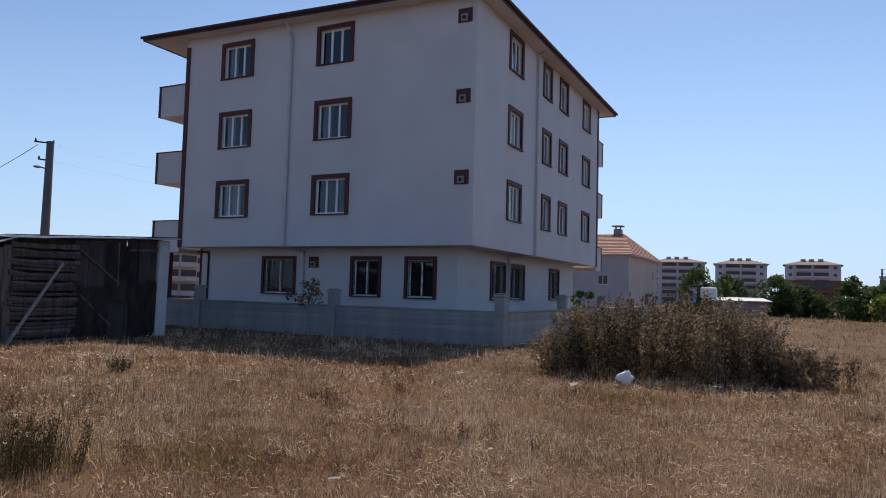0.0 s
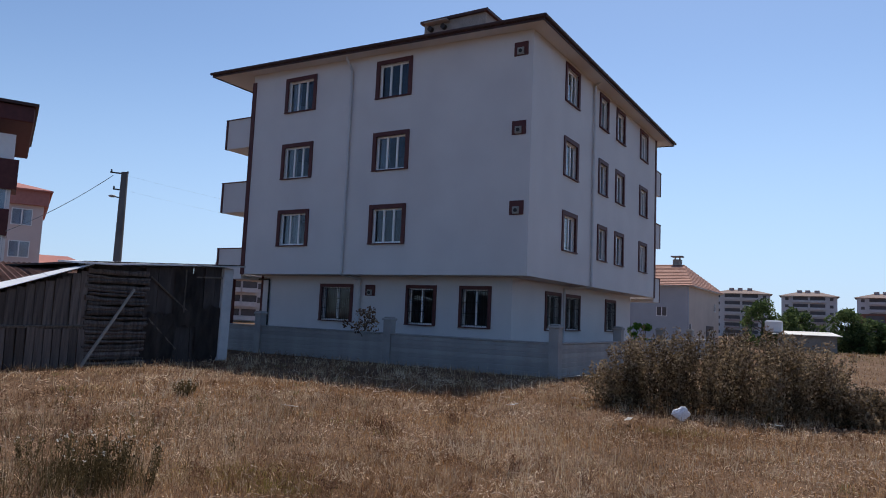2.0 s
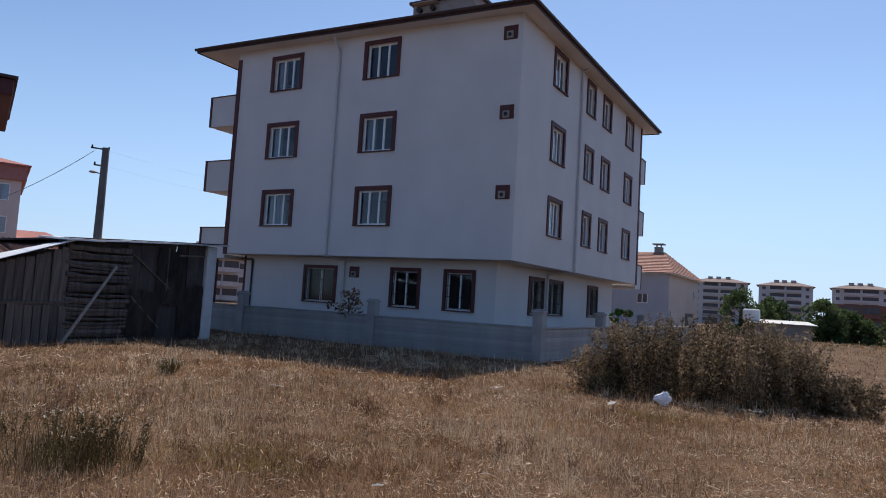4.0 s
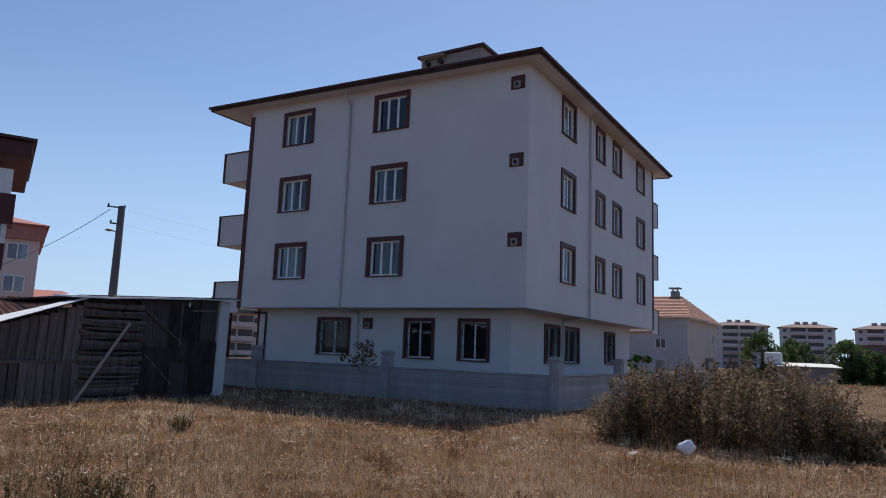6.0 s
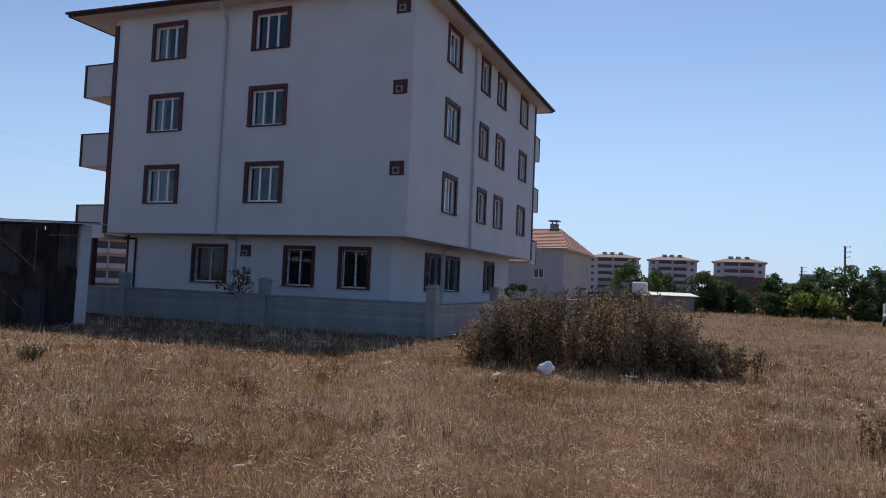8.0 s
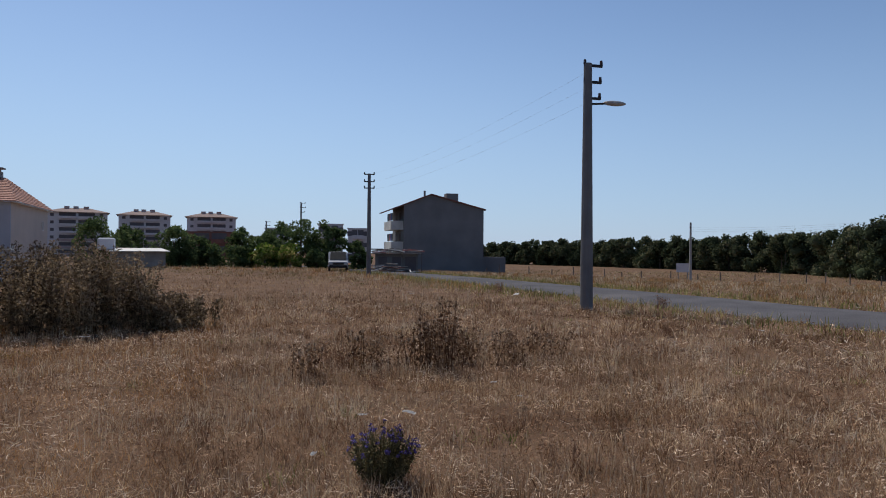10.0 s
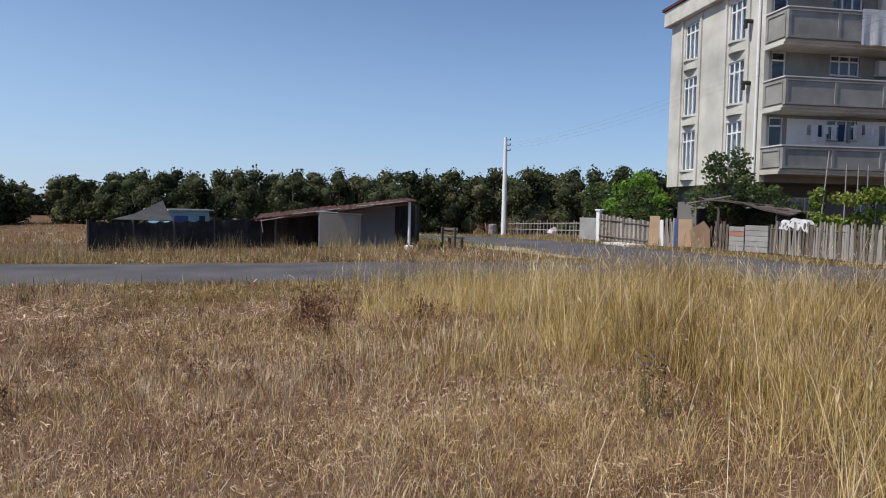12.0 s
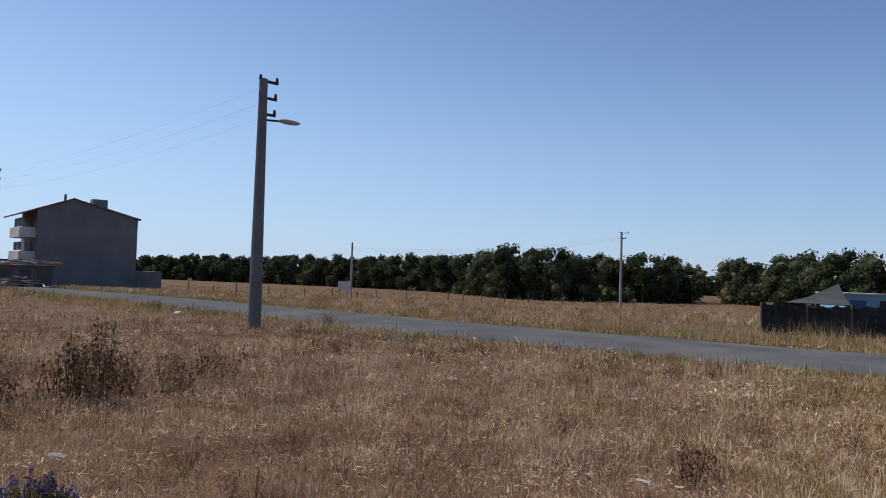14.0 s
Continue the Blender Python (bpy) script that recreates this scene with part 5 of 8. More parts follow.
# ---- garden fences in front of the concrete house ----
def garden_fence():
    rnd = random.Random(21)

    def run(p, q):
        p, q = Vector((*p, 0)), Vector((*q, 0))
        d = q - p
        return p, d, math.degrees(math.atan2(d.y, d.x))

    # pickets
    fence = thing("picket_fence", pose(0, 0, 0), "uneven grey weathered picket fence along the garden", "fence")
    for p, q, n in (((16.06, -27.37), (12.82, -25.92), 30), ((12.82, -25.92), (10.04, -24.31), 24)):
        p0, d, a = run(p, q)
        for i in range(n):
            c = p0 + d * ((i + 0.5) / n)
            h = 1.28 + rnd.uniform(-0.14, 0.09)
            w = rnd.uniform(0.045, 0.065)
            bm = cubes((-w, w, -0.012, 0.012, 0.02, h))
            for v in bm.verts:
                if v.co.z > 1:
                    v.co.x *= rnd.uniform(0.5, 1.0)
            part("picket", bm, rnd.choice(("pale_wood", "pale_wood", "old_wood")), fence, loc=pose(c.x, c.y, 0, rnd.uniform(-2, 2), rnd.uniform(-3, 4), a + rnd.uniform(-4, 4)))
        for z in (0.35, 1.0):
            part("rail", rods((tuple(p0 + Vector((0.03, -0.05, z))), tuple(p0 + d + Vector((0.03, -0.05, z))), 0.035), n=5), "old_wood", fence)
    # open rail fence further on
    rail = thing("rail_fence", pose(0, 0, 0), "dark open wooden rail fence beside the pole", "fence")
    p0, d, a = run((9.9, -24.6), (2.2, -28.2))
    for i in range(9):
        c = p0 + d * (i / 8)
        part("post", rods(((c.x, c.y, -0.1), (c.x + rnd.uniform(-0.04, 0.04), c.y, 1.3 + rnd.uniform(-0.08, 0.1)), 0.05), n=6), "old_wood", rail)
    for z in (0.45, 0.85, 1.2):
        part("rail", rods((tuple(p0 + Vector((0, 0.05, z))), tuple(p0 + d + Vector((0, 0.05, z + rnd.uniform(-0.05, 0.05)))), 0.035), n=5), "old_wood", rail)
    for i in range(22):
        c = p0 + d * ((i + 0.5) / 22)
        part("slat", cubes((-0.02, 0.02, -0.01, 0.01, 0.0, rnd.uniform(0.8, 1.25))), "old_wood", rail, loc=pose(c.x, c.y + 0.08, 0, 0, rnd.uniform(-6, 6), a))
    # mended stretch: plywood, boards, low block wall
    mend = thing("patched_fence", pose(0, 0, 0), "patched fence of plywood sheets, boards and concrete blocks", "fence")
    p0, d, a = run((21.53, -26.65), (18.62, -27.54))
    for t0, t1, h, mat, tilt in ((0.0, 0.16, 1.42, "plywood", 2), (0.18, 0.24, 1.25, "pvc", -2), (0.40, 0.45, 1.35, "blue_cloth", 0), (0.46, 0.66, 1.3, "plywood", -1)):
        c = p0 + d * ((t0 + t1) / 2)
        w = d.length * (t1 - t0)
        bm = cubes((-w / 2, w / 2, -0.012, 0.012, 0.05, h), bevel=0.004)
        part("board", bm, mat, mend, loc=pose(c.x, c.y + (0.12 if tilt == 9 else 0), 0, -6 if tilt == 9 else 0, tilt, a))
    c = p0 + d * 0.82
    bm = bmesh.new()
    outline = [bm.verts.new((x, 0.0, z)) for x, z in ((-0.48, 0.06), (-0.40, 0.9), (-0.12, 1.26), (0.52, 0.82), (0.30, 0.02))]
    bm.faces.new(outline)
    bmesh.ops.solidify(bm, geom=bm.faces[:], thickness=0.018)
    part("board", bm, "plywood", mend, "cut plywood sheet leaning on the fence", loc=pose(c.x + 0.05, c.y + 0.18, 0, 7, 0, a + 180))
    for i in range(6):
        q = p0 + d * (0.68 + 0.3 * i / 5)
        part("picket", cubes((-0.04, 0.04, -0.012, 0.012, 0, 1.1 + rnd.uniform(-0.1, 0.12))), "old_wood", mend, loc=pose(q.x, q.y, 0, 0, rnd.uniform(-3, 3), a))
    for i in range(7):
        c = p0 + d * (0.25 + 0.15 * i / 7)
        part("picket", cubes((-0.04, 0.04, -0.012, 0.012, 0, 1.25 + rnd.uniform(-0.1, 0.12))), "pale_wood", mend, loc=pose(c.x, c.y, 0, 0, rnd.uniform(-3, 3), a))
    p0, d, a = run((18.62, -27.54), (16.06, -27.37))
    for i in range(4):
        c = p0 + d * (i * 0.065 + 0.02)
        part("board", cubes((-0.06, 0.06, -0.015, 0.015, 0, 1.25 - 0.12 * (i % 2))), "old_wood", mend, loc=pose(c.x, c.y, 0, 0, rnd.uniform(-4, 4), a))
    for t0, t1, h in ((0.28, 0.56, 1.05), (0.58, 0.99, 1.12)):
        n = 5
        for k in range(n):
            c = p0 + d * ((t0 + t1) / 2)
            w = d.length * (t1 - t0)
            part("block_course", cubes((-w / 2, w / 2, -0.08, 0.08, k * h / n + 0.006, (k + 1) * h / n - 0.006), bevel=0.01), "tile" if (t0 < 0.4 and k == 3) else "block", mend, loc=pose(c.x, c.y, 0, 0, 0, a))
    # sheet gate and post
    gate = thing("yard_gate", pose(0, 0, 0), "sun-bleached grey board yard gate with a white post", "gate")
    p0, d, a = run((26.25, -28.54), (21.53, -26.65))
    n = 24
    out = Vector((d.y, -d.x, 0)).normalized()
    for i in range(n):
        c = p0 + d * ((i + 0.5) / n)
        w = d.length / n
        hh = 1.44 - 0.013 * i + rnd.uniform(-0.05, 0.04)
        bm = cubes((-w / 2 + 0.006, w / 2 - 0.006, -0.012, 0.012, 0.06 + rnd.uniform(0, 0.05), hh))
        for v in bm.verts:
            if v.co.z > 1:
                v.co.z += rnd.uniform(-0.03, 0.03)
        part("gate_board", bm, "pale_wood" if i % 2 else "old_wood", gate, loc=pose(c.x, c.y, 0, rnd.uniform(-1, 1), rnd.uniform(-1.2, 1.2), a + rnd.uniform(-2, 2)))
    for t0, t1, z0, z1 in ((0.0, 0.5, 0.3, 0.26), (0.0, 0.5, 1.15, 1.1), (0.52, 1.0, 0.28, 0.25), (0.52, 1.0, 1.05, 0.98), (0.02, 0.3, 1.1, 0.25)):
        q0, q1 = p0 + d * t0 + out * 0.04, p0 + d * t1 + out * 0.04
        part("gate_rail", rods((tuple(q0 + Vector((0, 0, z0))), tuple(q1 + Vector((0, 0, z1))), 0.03), n=5), "old_wood", gate)
    part("gate_post", cubes((26.28, 26.52, -28.77, -28.53, -0.1, 1.62), (26.22, 26.58, -28.83, -28.47, 1.62, 1.70), bevel=0.015), "pvc", gate)
    bm = bmesh.new()
    e0, e1 = p0 + d * 0.5 + out * 0.12, p0 + d * 0.98 + out * 0.12
    slab(bm, [(e0.x, e0.y, 0.075), (e1.x, e1.y, 0.075), (e1.x + out.x * 0.8, e1.y + out.y * 0.8, 0.065), (e0.x + out.x * 1.0, e0.y + out.y * 1.0, 0.065)], 0.1)
    tagged(link_mesh("pavement", bm, "pvc"), "whitish concrete apron before the yard gate", "pavement", kind="structure")
    part("side_wall", cubes((-2.2, -0.1, -0.1, 0.1, 0, 1.22), bevel=0.02), "block", gate, loc=pose(26.5, -28.7, 0, 0, 0, a))
    # lean-to behind the boards
    lean = thing("lean_to", pose(0, 0, 0), "dark lean-to shelter with rough slab roof in the garden", "shed")
    for x, y, h in ((18.75, -27.9, 1.85), (16.4, -28.6, 1.5), (19.4, -29.8, 1.9), (17.2, -30.3, 1.6)):
        part("post", rods(((x, y, 0), (x, y, h), 0.06), n=6), "old_wood", lean)
    for i in range(9):
        t = i / 8
        bm = bmesh.new()
        rows = []
        for k in range(7):
            w = k / 6
            x, y, z = 19.5 - 3.7 * w, -27.75 - 0.75 * w - 2.1 * t, 2.12 - 0.55 * w ** 1.6 + 0.08 * math.sin(5 * w + i) + 0.03 * t + rnd.uniform(-0.02, 0.02)
            rows.append([bm.verts.new((x + ox, y + oy + rnd.uniform(-0.02, 0.02), z + oz)) for ox, oy, oz in ((0, 0.15, 0), (0, -0.15, 0.02), (0, -0.15, 0.08), (0, 0.15, 0.06))])
        for p, q in zip(rows, rows[1:]):
            for k in range(4):
                bm.faces.new((p[k], p[(k + 1) % 4], q[(k + 1) % 4], q[k]))
        bm.faces.new(rows[0][::-1]), bm.faces.new(rows[-1])
        bmesh.ops.recalc_face_normals(bm, faces=bm.faces[:])
        part("roof_slab_board", bm, "shed_wood", lean)
    part("roof_beam", rods(((20.1, -27.6, 2.02), (18.2, -27.95, 2.35), 0.05), ((19.6, -27.6, 2.3), (18.7, -28.6, 1.9), 0.04), n=6), "old_wood", lean)
    # dark boards added behind and beside to give the shaded inside of the lean-to
    part("back_shade_board", cubes((-1.9, 1.9, -0.03, 0.03, 0, 1.85)), "dark_board", lean, loc=pose(18.0, -29.7, 0, 0, 0, 168))
    part("side_shade_board", cubes((-0.9, 0.9, -0.03, 0.03, 0, 1.6)), "dark_board", lean, loc=pose(16.2, -29.2, 0, 0, 0, 80))
    part("side_shade_board", cubes((-0.9, 0.9, -0.03, 0.03, 0, 1.8)), "dark_board", lean, loc=pose(19.8, -28.9, 0, 0, 0, 80))
    # cloth on the pickets
    bm = bmesh.new()
    cols = []
    for i in range(17):
        t = i / 16
        x, y = 15.5 - 1.5 * t, -27.25 + 0.68 * t
        sag = 0.06 * math.sin(i * 1.1) + 0.12 * math.sin(t * math.pi)
        cols.append([bm.verts.new((x + dx, y + dy, 1.30 + sag - dz)) for dx, dy, dz in ((0.06, 0.14, 0.3 + 0.05 * (i % 3)), (0.02, 0.06, 0.0), (-0.1, -0.25, 0.05))])
    for c0, c1 in zip(cols, cols[1:]):
        for j in range(2):
            bm.faces.new((c0[j], c1[j], c1[j + 1], c0[j + 1]))
    bmesh.ops.solidify(bm, geom=bm.faces[:], thickness=0.01)
    tagged(link_mesh("cloth", bm, "cloth"), "crumpled white cloth hung over the picket fence", "cloth")
    # far low rail fence by the bend
    far = thing("far_fence", pose(0, 0, 0), "low pale rail fence by the bend of the road", "fence")
    p0, d, a = run((45.5, -38.6), (28.9, -30.7))
    for i in range(26):
        c = p0 + d * ((i + rnd.uniform(-0.3, 0.3)) / 25)
        zz = land(c.x, c.y)
        part("post", rods(((c.x, c.y, zz - 0.1), (c.x, c.y, zz + 1.15 + rnd.uniform(-0.12, 0.1)), 0.035), n=5), "pale_wood", far)
    for z in (0.55, 1.0):
        part("rail", rods((tuple(p0 + Vector((0, 0, land(p0.x, p0.y) + z))), tuple(p0 + d + Vector((0, 0, land(28.9, -30.7) + z))), 0.035), n=5), "pale_wood", far)
    part("white_heap", rods(((35.4, -33.7, 0.1), (34.4, -33.1, 0.3), 0.2), ((34.9, -33.2, 0.1), (34.2, -32.9, 0.1), 0.16), n=7), "far_white", far, "white sacks against the fence")
    box_ = thing("meter_box", on_land(51.4, -41.6), "small grey metal cabinet at the foot of the pole", "cabinet")
    part("casing", cubes((-0.35, 0.35, -0.25, 0.25, 0, 1.0), bevel=0.03), "tin", box_)


garden_fence()


def laundry():
    m = pose(18.77, -31.0, 0, 0, 0, -25.74)
    rnd = random.Random(3)

    def sheet(s0, s1, x, z0, z1, label, mat="cloth"):
        bm = bmesh.new()
        cols = []
        n = 16
        for i in range(n + 1):
            t = i / n
            y = -(s0 + (s1 - s0) * t)
            o = 0.045 * math.sin(i * 1.15 + s0) + 0.03 * math.sin(i * 0.45 + s0 * 2)
            cols.append([bm.verts.new((x + o * w, y, z1 + (z0 - z1) * w)) for w in (0, 0.5, 1)])
        for a, b in zip(cols, cols[1:]):
            for j in range(2):
                bm.faces.new((a[j], b[j], b[j + 1], a[j + 1]))
        bmesh.ops.solidify(bm, geom=bm.faces[:], thickness=0.008)
        ob = link_mesh("laundry", bm, mat)
        ob.matrix_basis = m
        tagged(ob, label, "laundry", "washing on the balconies")

    sheet(3.5, 5.35, -1.78, 9.22, 10.79, "large white sheet hung over the top balcony")
    sheet(5.45, 7.3, -1.79, 9.25, 10.79, "large white sheet hung over the top balcony")
    sheet(7.35, 9.0, -1.78, 9.3, 10.79, "large white sheet hung over the top balcony")
    s0 = 1.7
    while s0 < 6.2:
        w = rnd.uniform(0.14, 0.34)
        sheet(s0, s0 + w, -0.9 + rnd.uniform(-0.06, 0.06), 5.72 - rnd.uniform(0.25, 0.85), 5.76 - 0.05 * math.sin(s0), "small washing on a line on the lowest balcony", rnd.choice(("cloth", "cloth", "cloth", "cloth", "scrap", "blue_grey_shaded", "blue_cloth")))
        s0 += w + rnd.uniform(0.03, 0.16)


laundry()


# ---- houses and blocks farther off ----
def window_hole(parent, m, w, h, mat="far_dark"):
    bm = cubes((-w / 2, w / 2, -0.02, 0.05, 0, h))
    ob = part("window", bm, mat, parent, loc=m)
    part("window_frame", cubes((-w / 2 - 0.04, w / 2 + 0.04, -0.06, -0.021, -0.05, 0.0), (-0.03, 0.03, -0.05, -0.021, 0.0, h), (-w / 2 - 0.04, -w / 2, -0.05, -0.021, 0, h), (w / 2, w / 2 + 0.04, -0.05, -0.021, 0, h)), "pvc", ob)


def hip_house():
    top = thing("house", pose(15.5, 57.75, land(15.5, 57.75), 0, 0, 63.11), "two-storey house with pale walls and a red tiled hip roof", "house")
    LX, LY, H = 14.0, 16.0, 5.05
    part("wall", wall(bmesh.new(), LY, 0, H, [], 0.3, facade((0, LY), (0, -1), (1, 0))), "blue_grey_shaded", top, "blue-grey plaster wall, darkened as the shaded side")
    part("wall", wall(bmesh.new(), LX, 0, H, [], 0.3, facade((0, 0), (1, 0), (0, 1)), 0.301), "tan_wall", top, "tan plaster wall")
    part("wall", cubes((LX - 0.3, LX, 0.3, LY, 0, H), (0.3, LX - 0.3, LY - 0.3, LY, 0, H)), "tan_wall", top)
    left, right = facade((0, LY), (0, -1), (1, 0)), facade((0, 0), (1, 0), (0, 1))
    for x, z, w, h in ((13.9, 2.6, 0.8, 0.7), (10.5, 3.4, 1.3, 1.2)):
        window_hole(top, left @ Matrix.Translation((x, -0.001, z)), w, h)
    for x, z, w, h in ((0.6, 1.2, 1.0, 0.8), (11.5, 3.3, 0.6, 0.7)):
        window_hole(top, right @ Matrix.Translation((x, -0.001, z)), w, h)
    # flat dark panel on the wall, coloured as the unlit garage opening
    part("garage_shade", cubes((7.5, 10.8, -0.05, -0.002, 0, 1.9)), "far_dark", top, "dark panel for the shade in the garage opening")
    o = 0.45
    x0, x1, y0, y1 = -o, LX + o, -o, LY + o
    zr = H + 2.35
    n = 14
    ends = ((7.0, 1.9), (7.0, 1.9), (7.0, LY - 4.0), (7.0, LY - 4.0))
    bm = bmesh.new()

    def ring(t, lift):
        return [(px + (ex - px) * t, py + (ey - py) * t, H + (zr - H) * t + lift) for (px, py), (ex, ey) in zip(((x0, y0), (x1, y0), (x1, y1), (x0, y1)), ends)]

    under = ring(0, 0.0)
    apex = ring(1, -0.02)
    vs = [bm.verts.new(p) for p in (*under, apex[0], apex[2])]
    for f in ((0, 1, 4), (1, 2, 5, 4), (2, 3, 5), (3, 0, 4, 5)):
        bm.faces.new([vs[q] for q in f])
    roof = part("roof", bm, "tile", top, "red clay tile roof in courses")
    for k in range(n):
        lo, hi = ring(k / n, 0.10), ring(min(1, (k + 1) / n + 0.01), 0.04)
        for i in range(4):
            j = (i + 1) % 4
            bm = bmesh.new()
            vs = [bm.verts.new(p) for p in (lo[i], lo[j], hi[j], hi[i])]
            if (Vector(hi[i]) - Vector(hi[j])).length < 0.02:
                bm.faces.new((vs[0], vs[1], vs[2]))
            else:
                bm.faces.new(vs)
            l2 = [bm.verts.new((p[0], p[1], p[2] - 0.08)) for p in (lo[i], lo[j])]
            bm.faces.new((vs[0], l2[0], l2[1], vs[1]))
            part("tile_course", bm, "tile", roof)
    part("eave", cubes((x0, x1, y0, y1, H + 0.0, H + 0.06)), "pvc", top)
    ch = part("chimney", cubes((6.65, 7.35, 2.1, 2.8, zr - 0.6, zr + 0.5), bevel=0.03), "concrete_grey_shaded", top)
    part("chimney_cap", cubes((6.5, 7.5, 1.95, 2.95, zr + 0.72, zr + 0.82), (6.68, 6.8, 2.13, 2.25, zr + 0.5, zr + 0.72), (7.2, 7.32, 2.65, 2.77, zr + 0.5, zr + 0.72)), "concrete_grey_shaded", ch)


hip_house()


def gable_house():
    z = -1.1
    top = thing("house", pose(61.97, 65.02, z, 0, 0, -33.0), "three-storey house with a bare grey gable wall and red roof", "house")
    W, D, H = 10.7, 9.0, 8.4
    bm = bmesh.new()
    pts = [(0, 0, 0), (W, 0, 0), (W, 0, H), (W * 0.33, 0, H + 1.75), (0, 0, H + 0.35)]
    f = [bm.verts.new(p) for p in pts]
    b = [bm.verts.new((p[0], D, p[2])) for p in pts]
    bm.faces.new(f), bm.faces.new(b[::-1])
    for i in range(5):
        j = (i + 1) % 5
        bm.faces.new((f[j], f[i], b[i], b[j]))
    bmesh.ops.recalc_face_normals(bm, faces=bm.faces[:])
    part("wall", bm, "grey_render", top, "bare grey cement gable wall")
    bm = bmesh.new()
    slab(bm, [(-1.9, -0.3, H - 0.22), (W * 0.33, -0.3, H + 1.92), (W * 0.33, D + 0.3, H + 1.92), (-1.9, D + 0.3, H - 0.22)], 0.16)
    slab(bm, [(W + 0.3, -0.3, H + 0.02), (W * 0.33, -0.3, H + 1.92), (W * 0.33, D + 0.3, H + 1.92), (W + 0.3, D + 0.3, H + 0.02)], 0.16)
    part("roof", bm, "old_tile", top, "dull red tile roof")
    part("chimney", cubes((W * 0.53, W * 0.68, 0.3, 1.6, H + 0.8, H + 2.05)), "grey_render", top)
    part("chimney", rods(((W * 0.31, 3, H + 1.5), (W * 0.31, 3, H + 2.55), 0.14)), "grey_render", top)
    for zz in (2.9, 5.6):
        bal = part("balcony", cubes((-1.6, -0.002, 0.6, 6.6, zz, zz + 0.18), (-1.6, -1.48, 0.6, 6.6, zz + 0.18, zz + 1.15), (-1.48, -0.002, 0.6, 0.72, zz + 0.18, zz + 1.15)), "concrete", top, "balcony hung with washing")
        for k in range(5):
            part("washing", cubes((-1.36, -1.32, 1.0 + k * 0.9, 1.7 + k * 0.9, zz + 1.25, zz + 2.2)), ("iron", "blue_cloth", "far_red", "iron", "far_dark")[k], bal)
        for y in (2.5, 5.5):
            part("window", cubes((-0.03, -0.002, y, y + 1.1, zz + 0.9, zz + 2.3)), "far_dark", top)
    part("wing", cubes((W + 0.002, W + 3.6, 1.5, 7.0, 0, 2.1)), "grey_render", top, "low grey annex")
    # junk in front
    rnd = random.Random(8)
    for i in range(44):
        x, y = 42.0 + rnd.gauss(0, 1.7), 46.0 + rnd.gauss(0, 0.8)
        bm = cubes((-rnd.uniform(0.5, 1.3), rnd.uniform(0.5, 1.3), -0.06, 0.06, 0, 0.06))
        ob = link_mesh("scrap_board", bm, rnd.choice(("pale_wood", "old_wood", "tin", "rust")))
        ob.matrix_basis = pose(x, y, land(x, y) + 0.05 + 0.75 * rnd.random() * math.exp(-((x - 42.0) / 1.9) ** 2), rnd.uniform(-8, 8), rnd.uniform(-7, 7), rnd.uniform(0, 180))
        tagged(ob, "loose weathered board on a scrap heap by the road", "board", "scrap heap")
    shack = thing("shack", pose(44.7, 47.7, land(44.7, 47.7) - 0.05, 0, 0, -43), "low shack of patched boards with a loaded flat roof", "shed")
    part("wall", cubes((-2.0, 2.0, 0.0, 2.5, 0, 1.75)), "grey_render", shack)
    # openings are flat panels with the inside's darkness in their colour
    for x0, x1, z0 in ((-1.7, -0.9, 0.8), (-0.4, 0.4, 0.75), (0.8, 1.85, 0.1)):
        part("opening", cubes((x0, x1, -0.05, -0.002, z0, 1.5)), "far_dark", shack)
    part("roof", cubes((-2.3, 2.5, -0.6, 2.8, 1.752, 1.83)), "old_wood", shack)
    for x in (0.6, 2.35):
        part("post", rods(((x, -0.5, -0.1), (x, -0.5, 1.75), 0.04), n=6), "old_wood", shack)
    for i in range(22):
        part("roof_load", cubes((-rnd.uniform(0.3, 0.9), rnd.uniform(0.3, 0.9), -0.09, 0.09, 0, 0.09)), rnd.choice(("pale_wood", "tin", "scrap", "old_wood", "far_red")), shack, loc=pose(rnd.uniform(-2.0, 2.1), rnd.uniform(-0.5, 1.6), 1.84 + 0.016 * i, rnd.uniform(-6, 6), rnd.uniform(-7, 7), rnd.uniform(-50, 50)))


gable_house()


